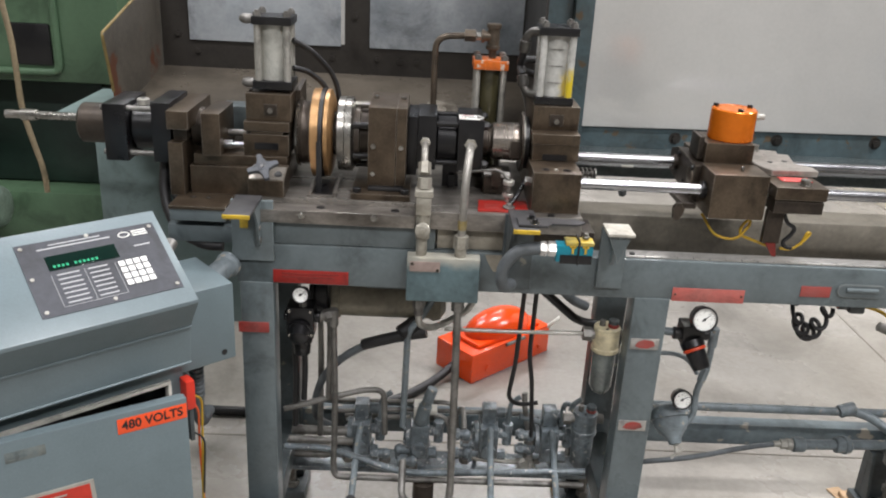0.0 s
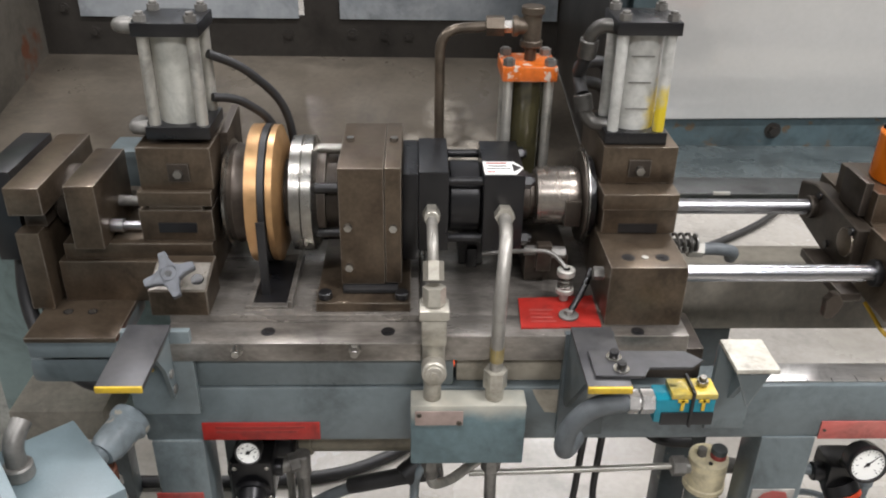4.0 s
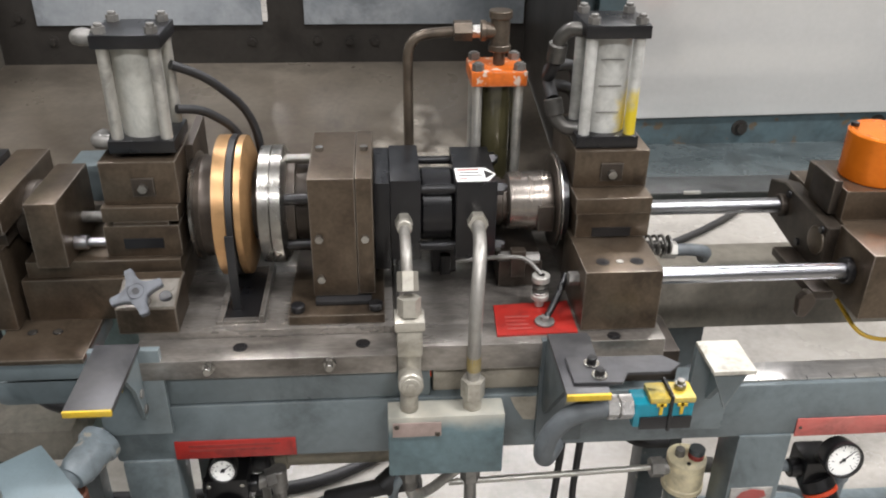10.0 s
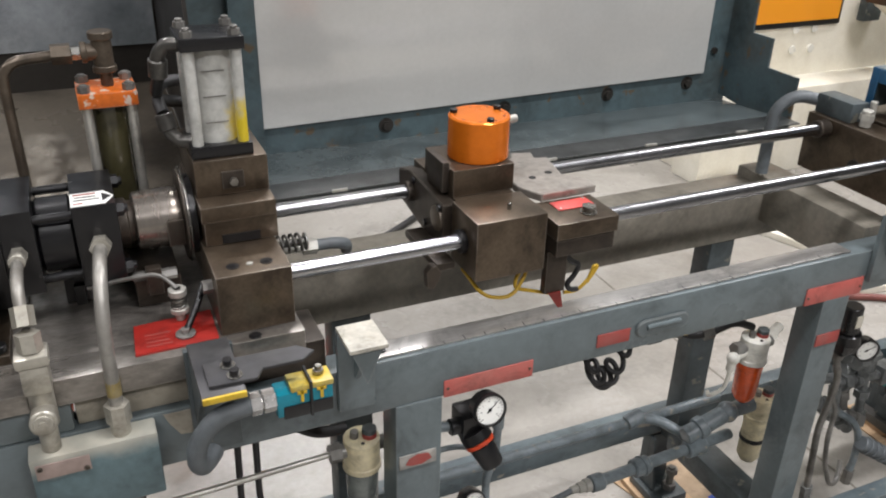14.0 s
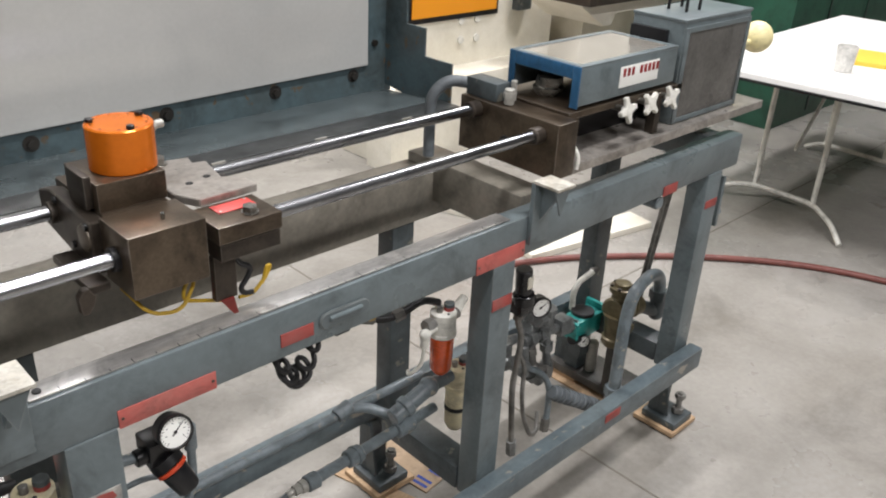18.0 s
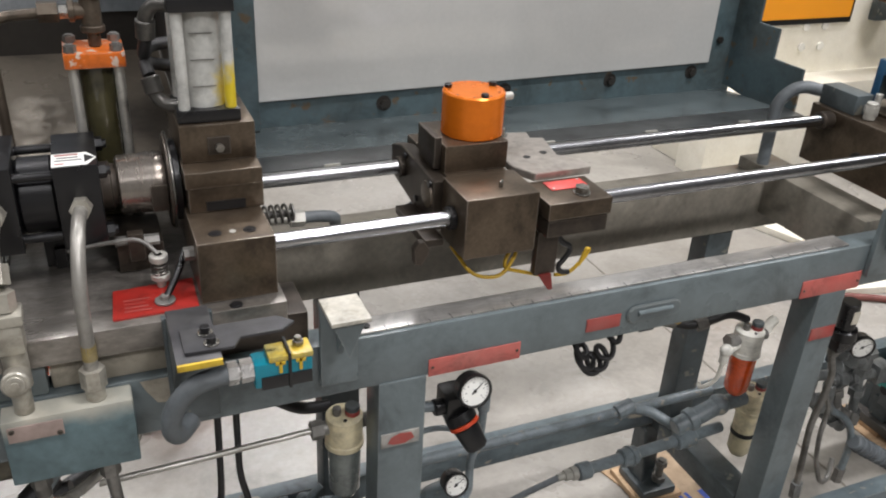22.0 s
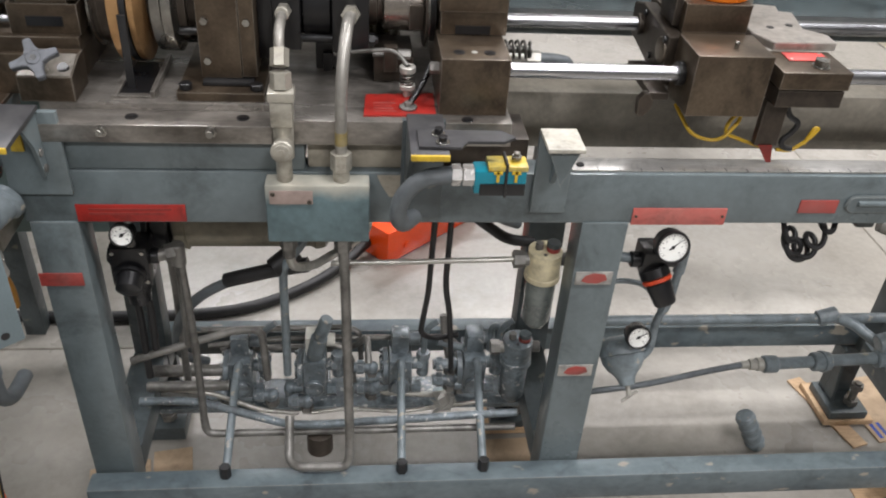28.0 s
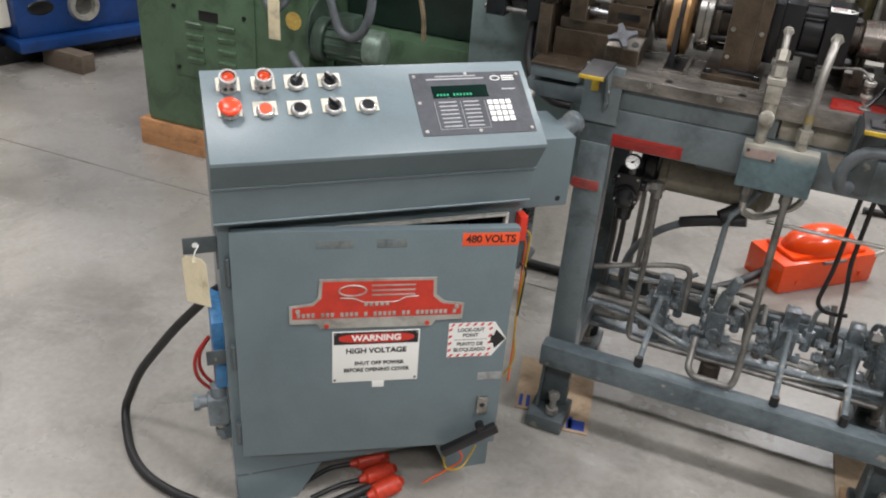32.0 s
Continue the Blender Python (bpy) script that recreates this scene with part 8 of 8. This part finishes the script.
OLV = mat("olive_bronze", srgb(120, 109, 82), 0.38, 0.35, dirt=srgb(84, 76, 54), amount=0.65, scale=22, edge=0.5, wear_glint_col=srgb(176, 166, 130))
ph = part("pump_head", [("c", (2.085, 1.80, 0.345), (2.155, 1.80, 0.345), 0.042, None, 32), ("l", (2.12, 1.80, 0.375), (2.12, 1.80, 1), [(0, 0.030), (0.025, 0.028), (0.03, 0.038), (0.045, 0.038), (0.048, 0.026), (0.058, 0.024), (0.06, 0.016)], 28), ("c", (2.155, 1.795, 0.345), (2.205, 1.785, 0.335), 0.03), ("c", (2.165, 1.794, 0.343), (2.178, 1.791, 0.34), 0.038), ("l", (2.11, 1.80, 0.22), (2.11, 1.80, 1), [(0, 0.026), (0.012, 0.036), (0.03, 0.036), (0.034, 0.03), (0.07, 0.032), (0.1, 0.036), (0.11, 0.04)], 28), ("c", (2.12, 1.775, 0.29), (2.12, 1.755, 0.285), 0.026)], OLV, pm, "olive bronze pump head")
for a in range(6):
    part("head_bolt", [("h", (2.12 + 0.032 * math.cos(a * 1.047 + 0.3), 1.80 + 0.032 * math.sin(a * 1.047 + 0.3), 0.419), (2.12 + 0.032 * math.cos(a * 1.047 + 0.3), 1.80 + 0.032 * math.sin(a * 1.047 + 0.3), 0.427), 0.006)], BROWND, ph)
part("pump_column", [("b", 2.115, 2.155, 1.79, 1.82, 0.05, 0.28, 0.004)], MATS["grimy_base_steel"], pm)
lo = part("loop_pipe", [("t", [(2.055, 1.735, 0.10), (2.055, 1.735, 0.36), (2.075, 1.737, 0.437), (2.17, 1.745, 0.47), (2.255, 1.757, 0.43), (2.268, 1.76, 0.34)], 0.0185, 0.06, 16)], PIPEG, pm, "thick grey loop pipe")
part("pipe_coupling", [("c", (2.055, 1.735, 0.05), (2.055, 1.735, 0.10), 0.024), ("h", (2.055, 1.735, 0.095), (2.055, 1.735, 0.125), 0.029)], PIPEG, lo)
part("pipe_elbow", [("h", (2.268, 1.76, 0.345), (2.268, 1.76, 0.375), 0.03), ("c", (2.268, 1.76, 0.35), (2.268, 1.76, 0.295), 0.024), ("s", (2.268, 1.76, 0.295), 0.025), ("c", (2.268, 1.76, 0.30), (2.18, 1.785, 0.345), 0.021)], GREYD, lo)
part("white_hose", [("t", [(2.085, 1.945, 0.29), (2.08, 1.945, 0.35), (2.10, 1.945, 0.38), (2.14, 1.943, 0.39), (2.185, 1.942, 0.40)], 0.0095, 0.03)], WHITE, pm)
part("hose_ring", [("c", (2.165, 1.942, 0.395), (2.185, 1.942, 0.40), 0.014)], PIPE, pm)
part("riser", [("c", (2.195, 1.79, 0.38), (2.165, 1.73, 0.815), 0.006)], PIPE, pm)
part("riser", [("c", (2.215, 1.79, 0.36), (2.19, 1.73, 0.815), 0.006)], PIPE, pm)
single("beam_stub", [("c", (1.93, 1.72, 0.80), (1.93, 1.62, 0.80), 0.017), ("b", 1.945, 2.18, 1.76, 1.78, 0.74, 0.765, 0.002)], PIPEG, "grey pipe stub below the beam", "pipe")
hd = thing("end_stop", "grey end plate with projecting pin", "handle", (2.31, 1.66, 0.6))
part("plate", [("b", 2.262, 2.275, 1.625, 1.70, 0.64, 0.79, 0.004)], GREY, hd)
part("pin", [("c", (2.275, 1.66, 0.665), (2.33, 1.66, 0.66), 0.013), ("c", (2.275, 1.66, 0.665), (2.285, 1.66, 0.665), 0.02)], PIPEG, hd)

# ---- on the floor ----
RBY = 42.0
rb = thing("disconnect_box", "bright orange safety switch box lying on the floor", "switch box", (0.20, 2.63, 0.0), RBY, local=True)
part("body", [("b", 0.0, 0.42, 0.0, 0.19, 0.0, 0.115, 0.006)], ORBOX, rb)
part("cover", [("p", [(0.05, 0.02), (0.38, 0.02), (0.38, 0.17), (0.05, 0.17)], "z", 0.115, 0.128, 0.004), ("s", (0.225, 0.097, 0.122), 0.1, (1.55, 0.86, 0.78), 40)], ORBOX, rb)
part("hinge", [("c", (0.17, -0.004, 0.108), (0.27, -0.004, 0.108), 0.006)], PIPE, rb)
part("pad_screw", [("c", (0.08, -0.001, 0.04), (0.08, -0.005, 0.04), 0.012)], ORBOX, rb)
part("pad_screw", [("c", (0.36, -0.001, 0.04), (0.36, -0.005, 0.04), 0.008)], ORBOX, rb)
part("lever", [("t", [(0.40, 0.01, 0.10), (0.44, -0.01, 0.13), (0.47, 0.0, 0.13)], 0.007, 0.02)], WHITE, rb)
for x, y, a, wx, wy in (((-0.405, 1.745, 12, 0.13, 0.24), (0.47, 1.70, 2, 0.13, 0.42), (1.455, 1.985, 8, 0.13, 0.22), (-0.295, 1.745, 9, 0.085, 0.32))):
    c = thing("cardboard_pad", "flattened printed cardboard under a machine foot", "cardboard", (x, y, 0), a, "cardboard pads", local=True)
    part("sheet", [("b", -wx / 2, wx / 2, -wy / 2, wy / 2, 0.0, 0.005, 0.001)], CARD, c)
    for x0, x1, h in ((-wx / 2 + 0.01, -wx / 2 + 0.02, 0.06), (-wx / 2 + 0.03, -wx / 2 + 0.04, 0.06), (wx / 2 - 0.06, wx / 2 - 0.01, 0.05)):
        part("print", [("b", x0, x1, -wy / 2 + 0.01, -wy / 2 + h, 0.005, 0.0053, 0)], BLUEP, c, "blue printed bar")
single("timber_strip", [("R", pose(1.318, 1.972, 0.0, 0, 0, -74), [("b", -0.13, 0.12, -0.022, 0.022, 0.0, 0.005, 0.001)])], PLY, "thin timber strip beside a foot", "timber")
single("timber_strip", [("b", 2.092, 2.272, 1.71, 2.06, 0.0, 0.005, 0.001)], PLY, "pale plywood board on the floor under the pump", "timber")
single("timber_strip", [("b", 1.258, 1.350, 1.46, 1.79, 0.0, 0.003, 0.0008)], PLY, "pale timber strip on the floor under the frame", "timber")
single("floor_hose", [("t", [(2.3, 2.70, 0.014), (2.62, 2.60, 0.014), (2.81, 2.51, 0.014), (3.12, 2.29, 0.014), (3.39, 2.04, 0.014), (3.61, 1.76, 0.014), (3.75, 1.40, 0.014), (3.9, 0.7, 0.014)], 0.0135, 0.2, 12)], HOSER, "red-brown rubber hose across the floor", "hose")
single("floor_cable", [("t", [(0.5, 3.52, 0.016), (0.9, 3.56, 0.016), (1.11, 3.64, 0.016), (1.29, 3.755, 0.016), (1.48, 3.90, 0.016), (1.7, 4.15, 0.016), (1.8, 4.6, 0.016)], 0.0145, 0.15, 12)], RUBBER, "dark rubber cable on the floor behind the machine", "cable")
single("floor_board", [("R", pose(3.05, 2.60, 0.0, 0, 0, -10), [("b", -0.36, 0.36, -0.07, 0.07, 0.0, 0.03, 0.003)])], CREAM, "cream painted board on the floor", "board")
single("floor_board", [("p", [(2.81, 3.66), (2.98, 3.42), (3.24, 3.56), (3.2, 3.68)], "z", 0.0, 0.03, 0.002)], CREAM, "cream painted plate on the floor by the press", "board")
single("floor_board", [("R", pose(2.83, 3.1, 0.0, 0, 0, -70), [("b", -0.22, 0.22, -0.05, 0.05, 0.0, 0.03, 0.003)])], CREAM, "cream painted board on the floor", "board")

# ---- folding table ----
ft = thing("folding_table", "white-topped folding table with white tube legs", "table", (4.6, 2.2, 0.0))
TW = mat("white_laminate", srgb(238, 237, 233), 0.35, grime=0.04, amount=0.2, scale=3, grain=0.02)
part("top", [("p", [(3.56, 2.56), (3.67, 1.42), (5.52, 1.50), (5.44, 2.62)], "z", 0.725, 0.752, 0.003)], TW, ft)
part("edge_band", [("p", [(3.557, 2.563), (3.667, 1.417), (5.523, 1.497), (5.443, 2.623)], "z", 0.715, 0.7245)], BLACK, ft)
for x, y in ((4.16, 2.36), (4.15, 2.05), (5.15, 2.42), (5.14, 2.08)):
    part("leg", [("c", (x, y, 0.06), (x, y, 0.72), 0.013)], WHITE, ft)
part("foot_rail", [("t", [(3.90, 1.80, 0.012), (3.98, 1.88, 0.06), (4.15, 2.05, 0.065), (4.16, 2.36, 0.065), (4.08, 2.46, 0.06), (4.06, 2.52, 0.012)], 0.013, 0.06)], WHITE, ft)
part("foot_rail", [("t", [(5.1, 1.85, 0.012), (5.12, 1.95, 0.06), (5.15, 2.45, 0.06), (5.16, 2.54, 0.012)], 0.013, 0.06)], WHITE, ft)
part("brace", [("c", (4.16, 2.2, 0.3), (4.7, 2.25, 0.71), 0.008)], WHITE, ft)
single("plastic_cup", [("l", (4.0, 2.02, 0.752), (4.0, 2.02, 2), [(0, 0.035), (0.001, 0.037), (0.11, 0.045), (0.11, 0.043), (0.004, 0.034)], 28)], mat("frosted_plastic", srgb(214, 212, 206), 0.3, amount=0.2), "frosted white plastic cup on the table", "cup")
single("yellow_pad", [("R", pose(4.33, 2.0, 0.752, 0, 0, 18), [("b", -0.15, 0.15, -0.11, 0.11, 0, 0.02, 0.002)])], plain("yellow_paper", srgb(222, 186, 70), 0.6), "yellow note pad lying on the table", "pad")

# ---- cream press behind on the right ----
cp = thing("cream_press", "large cream painted press with an orange screen panel", "machine", (4.6, 4.4, 0.0))
part("column", [("b", 2.9, 4.3, 3.9, 5.6, 0.0, 2.6, 0.01)], CREAM, cp)
part("column", [("b", 4.42, 7.0, 3.75, 5.4, 0.0, 2.6, 0.01)], CREAM, cp)
# Duller cream strip, no real bed: shade between the columns put into colour.
part("bed", [("b", 4.3, 4.42, 4.2, 5.4, 0.0, 2.6, 0.0)], mat("cream_painted_shade", srgb(190, 180, 156), 0.5), cp)
part("screen_frame", [("b", 3.10, 3.79, 3.885, 3.9, 0.705, 1.25, 0.004)], BLACK, cp)
part("orange_panel", [("b", 3.13, 3.765, 3.875, 3.885, 0.735, 1.23, 0.002)], plain("orange_sheet", srgb(244, 158, 34), 0.4), cp, "orange panel in a black frame")
for x in (3.51, 3.635):
    for z in (0.585, 0.69):
        part("button", [("c", (x, 3.9, z), (x, 3.89, z), 0.022)], WHITE, cp)
part("lamp_box", [("b", 3.92, 4.04, 3.85, 3.9, 0.71, 0.95, 0.01)], GREYD, cp)
part("arm_shelf", [("p", [(3.82, 0.84), (4.06, 0.70), (4.14, 0.70), (4.16, 0.76), (5.4, 0.78), (5.4, 0.84)], "y", 3.35, 3.75)], CREAM, cp)
part("arm_table", [("b", 3.78, 5.4, 3.25, 3.75, 0.8405, 0.89, 0.004)], BROWND, cp)
part("plinth", [("b", 2.85, 7.05, 3.70, 3.9, 0.0, 0.45, 0.008)], CREAM, cp)
GX, GY = 5.30, 2.85
GREENB = mat("mid_green_paint", srgb(40, 88, 68), 0.42, dirt=srgb(28, 56, 46), amount=0.5, grain=0.05, scale=4)
gcb = thing("green_cabinet", "dark green painted steel machine cabinet with panel seams", "cabinet", (6.6, 3.2, 0.0))
part("body", [("b", GX, 8.4, GY, GY + 0.9, 0.0, 1.9, 0.01)], GREENB, gcb)
for k in range(3):
    part("seam_strip", [("b", GX + 0.5 + k * 0.62, GX + 0.52 + k * 0.62, GY - 0.006, GY, 0.05, 1.88, 0.001)], GREEND, gcb)

# ---- left of and behind the machine ----
gc = thing("grey_enclosure", "pale grey-green steel enclosure behind the machine", "enclosure", (-0.7, 2.05, 0.0))
GG = mat("pale_grey_green_paint", srgb(122, 140, 138), 0.4, dirt=srgb(94, 108, 106), amount=0.5, scale=4, grain=0.04)
part("cabinet", [("b", -0.84, -0.42, 2.08, 2.40, 0.49, 1.045, 0.012)], GG, gc)
for x in (-0.75, -0.46):
    part("leg", [("b", x - 0.025, x + 0.025, 2.32, 2.37, 0.0, 0.49, 0.003)], GREYD, gc)
part("lid", [("b", -0.93, -0.41, 2.075, 2.405, 1.045, 1.056, 0.002)], GG, gc)
part("support_bar", [("b", -0.76, -0.59, 1.95, 2.0795, 0.532, 0.60, 0.004)], BEAMT, gc, "tan-grey steel support bar")
ws = thing("white_sheet", "grubby white painted sheet leaning by the enclosure", "sheet", (-1.13, 2.486, 0.0))
part("sheet", [("b", -1.20, -1.06, 2.482, 2.49, 0.0, 0.56, 0.001)], mat("grubby_white_sheet", srgb(176, 178, 172), 0.5, dirt=srgb(140, 140, 130), amount=0.5, scale=5), ws)
part("ink_mark", [("b", -1.082, -1.074, 2.4812, 2.482, 0.40, 0.47, 0)], BLUEP, ws, "blue ink mark")

gm = thing("green_machine", "green painted milling machine with louvred base on timber", "machine", (-1.75, 3.1, 0.0))
part("base_housing", [("b", -2.48, -1.66, 2.56, 3.5, 0.12, 1.5, 0.02)], GREEN, gm)
part("column", [("b", -1.66, -0.95, 2.75, 3.6, 0.12, 0.62, 0.03)], GREEN, gm)
# Recess boxed in dark green: shade of the gap put into its colour.
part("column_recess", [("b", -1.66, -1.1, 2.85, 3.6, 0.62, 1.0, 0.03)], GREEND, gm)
part("upper_head", [("b", -1.66, -0.97, 2.70, 3.4, 1.0, 1.9, 0.04), ("b", -0.95, -0.72, 2.95, 3.5, 0.1, 1.7, 0.03)], GREEN, gm)
part("head_lip", [("t", [(-1.17, 2.69, 1.39), (-1.17, 2.69, 1.04), (-1.62, 2.69, 1.04)], 0.012, 0.03)], GREEN, gm)
part("head_opening", [("b", -1.32, -1.19, 2.692, 2.72, 1.06, 1.19, 0.01)], BLACK, gm)
for i in range(4):
    for j in range(2):
        part("louvre", [("R", pose(-2.186 + j * 0.153, 2.556, 0.436 + i * 0.049 + j * 0.008, 20, 0, 0), [("b", -0.041, 0.041, -0.013, 0.004, -0.010, 0.012, 0.006)])], GREEN, gm)
part("type_plate", [("b", -2.16, -2.07, 2.549, 2.553, 0.605, 0.645, 0.001)], BLACK, gm, "small black type plate")
part("service_panel", [("b", -2.30, -1.90, 2.553, 2.56, 0.36, 0.80, 0.003)], GREEN, gm)
part("panel_screw", [("c", (x, 2.553, z), (x, 2.547, z), 0.009) for x in (-2.28, -1.946) for z in (0.393, 0.645)], BLACK, gm)
mt = part("motor", [("c", (-1.60, 2.62, 0.605), (-1.435, 2.62, 0.605), 0.066, None, 36), ("c", (-1.648, 2.62, 0.605), (-1.60, 2.62, 0.605), 0.085, None, 36), ("b", -1.57, -1.48, 2.58, 2.66, 0.665, 0.715, 0.01)], GREENM, gm)
part("fan_cover", [("l", (-1.435, 2.62, 0.605), (-1.0, 2.62, 0.605), [(0, 0.069), (0.05, 0.069), (0.062, 0.062), (0.068, 0.05)], 36)], mat("pale_green_metal", srgb(128, 146, 132), 0.35, 0.3, dirt=srgb(90, 104, 92), amount=0.5, scale=16), mt)
for i in range(10):
    a = i * 0.45 - 0.3
    part("fin", [("R", pose(-1.517, 2.62, 0.605, math.degrees(a), 0, 0), [("b", -0.078, 0.078, -0.003, 0.003, 0.063, 0.073, 0.001)])], GREENM, mt)
part("flange", [("c", (-1.66, 2.66, 0.63), (-1.6485, 2.66, 0.63), 0.13, None, 40)], GREENM, gm)
part("conduit", [("t", [(-1.84, 2.54, 0.95), (-1.82, 2.50, 0.76), (-1.77, 2.48, 0.71), (-1.72, 2.50, 0.75), (-1.70, 2.52, 0.9)], 0.013, 0.06, 12), ("t", [(-1.57, 2.50, 0.95), (-1.518, 2.48, 0.779), (-1.487, 2.48, 0.692), (-1.441, 2.48, 0.669), (-1.395, 2.48, 0.694), (-1.363, 2.48, 0.763), (-1.352, 2.50, 0.95)], 0.0165, 0.05, 12), ("t", [(-1.70, 2.5, 0.56), (-1.66, 2.46, 0.55), (-1.62, 2.48, 0.48), (-1.62, 2.6, 0.35)], 0.016, 0.05, 12)], HOSE, gm, "grey flexible conduit")
part("hand_tag", [("b", -1.775, -1.725, 2.46, 2.463, 0.62, 0.78, 0.001)], TAGP, gm, "manila tag")
part("round_tag", [("l", (-1.671, 2.47, 0.70), (-1.671, 2.46, 0.70), [(0, 0.033), (0.003, 0.033)], 24)], mat("yellow_tag", srgb(190, 160, 80), 0.6, amount=0.3), gm)
single("machine_skid", [("b", -2.52, -1.6, 2.545, 2.645, 0.0, 0.12, 0.006)], WOOD, "rough timber skid under the green machine", "timber")
single("machine_skid", [("b", -2.52, -0.8, 3.3, 3.42, 0.0, 0.12, 0.006)], WOOD, "rough timber skid under the green machine", "timber")
single("dark_floor_box", [("b", -1.55, -0.98, 2.5, 3.0, 0.0, 0.30, 0.01)], GREEND, "dark green machine foot behind the enclosure", "machine base")
single("hanging_cord", [("t", [(-1.139, 2.3, 5.2), (-1.134, 2.3, 1.292), (-1.121, 2.3, 1.212), (-1.118, 2.3, 1.107), (-1.118, 2.3, 1.015), (-1.102, 2.3, 0.936), (-1.078, 2.3, 0.839), (-1.076, 2.3, 0.772)], 0.008, 0.08, 10)], mat("tan_cord", srgb(132, 118, 92), 0.6, amount=0.4), "tan hose hanging by the green machine", "hose")

bl = thing("blue_machine", "bright blue machine with round bearing openings", "machine", (-3.67, 2.92, 0.0), 69.0, local=True)
part("body", [("b", 0.055, 1.5, 0.0, 1.2, 0.16, 1.6, 0.035)], BLUE, bl)
part("foot_flange", [("b", 0.035, 1.5, -0.05, 1.2, 0.10, 0.165, 0.02)], BLUE, bl)
part("bearing_ring", [("l", (0.42, 0.0, 0.30), (0.42, -0.1, 0.30), [(0, 0.085), (0.015, 0.085), (0.03, 0.078), (0.03, 0.055), (0.0, 0.05)], 36)], ALU, bl, "bright bearing ring")
part("oval_hole", [("s", (0.195, 0.0, 0.315), 0.07, (1, 0.12, 0.55))], BLACK, bl)
part("guard", [("b", -1.2, 0.055, 0.05, 1.2, 0.22, 1.6, 0.02)], CREAM, bl, "cream guard panel")
part("plinth", [("b", -1.1, 1.4, 0.15, 1.2, 0.0, 0.10, 0)], BLACK, bl)
single("timber_block", [("R", pose(-3.48, 3.14, 0.0, 0, 0, -4), [("b", -0.17, 0.12, -0.045, 0.045, 0.0, 0.099, 0.006)])], WOODG, "grey timber block under the blue machine", "timber")
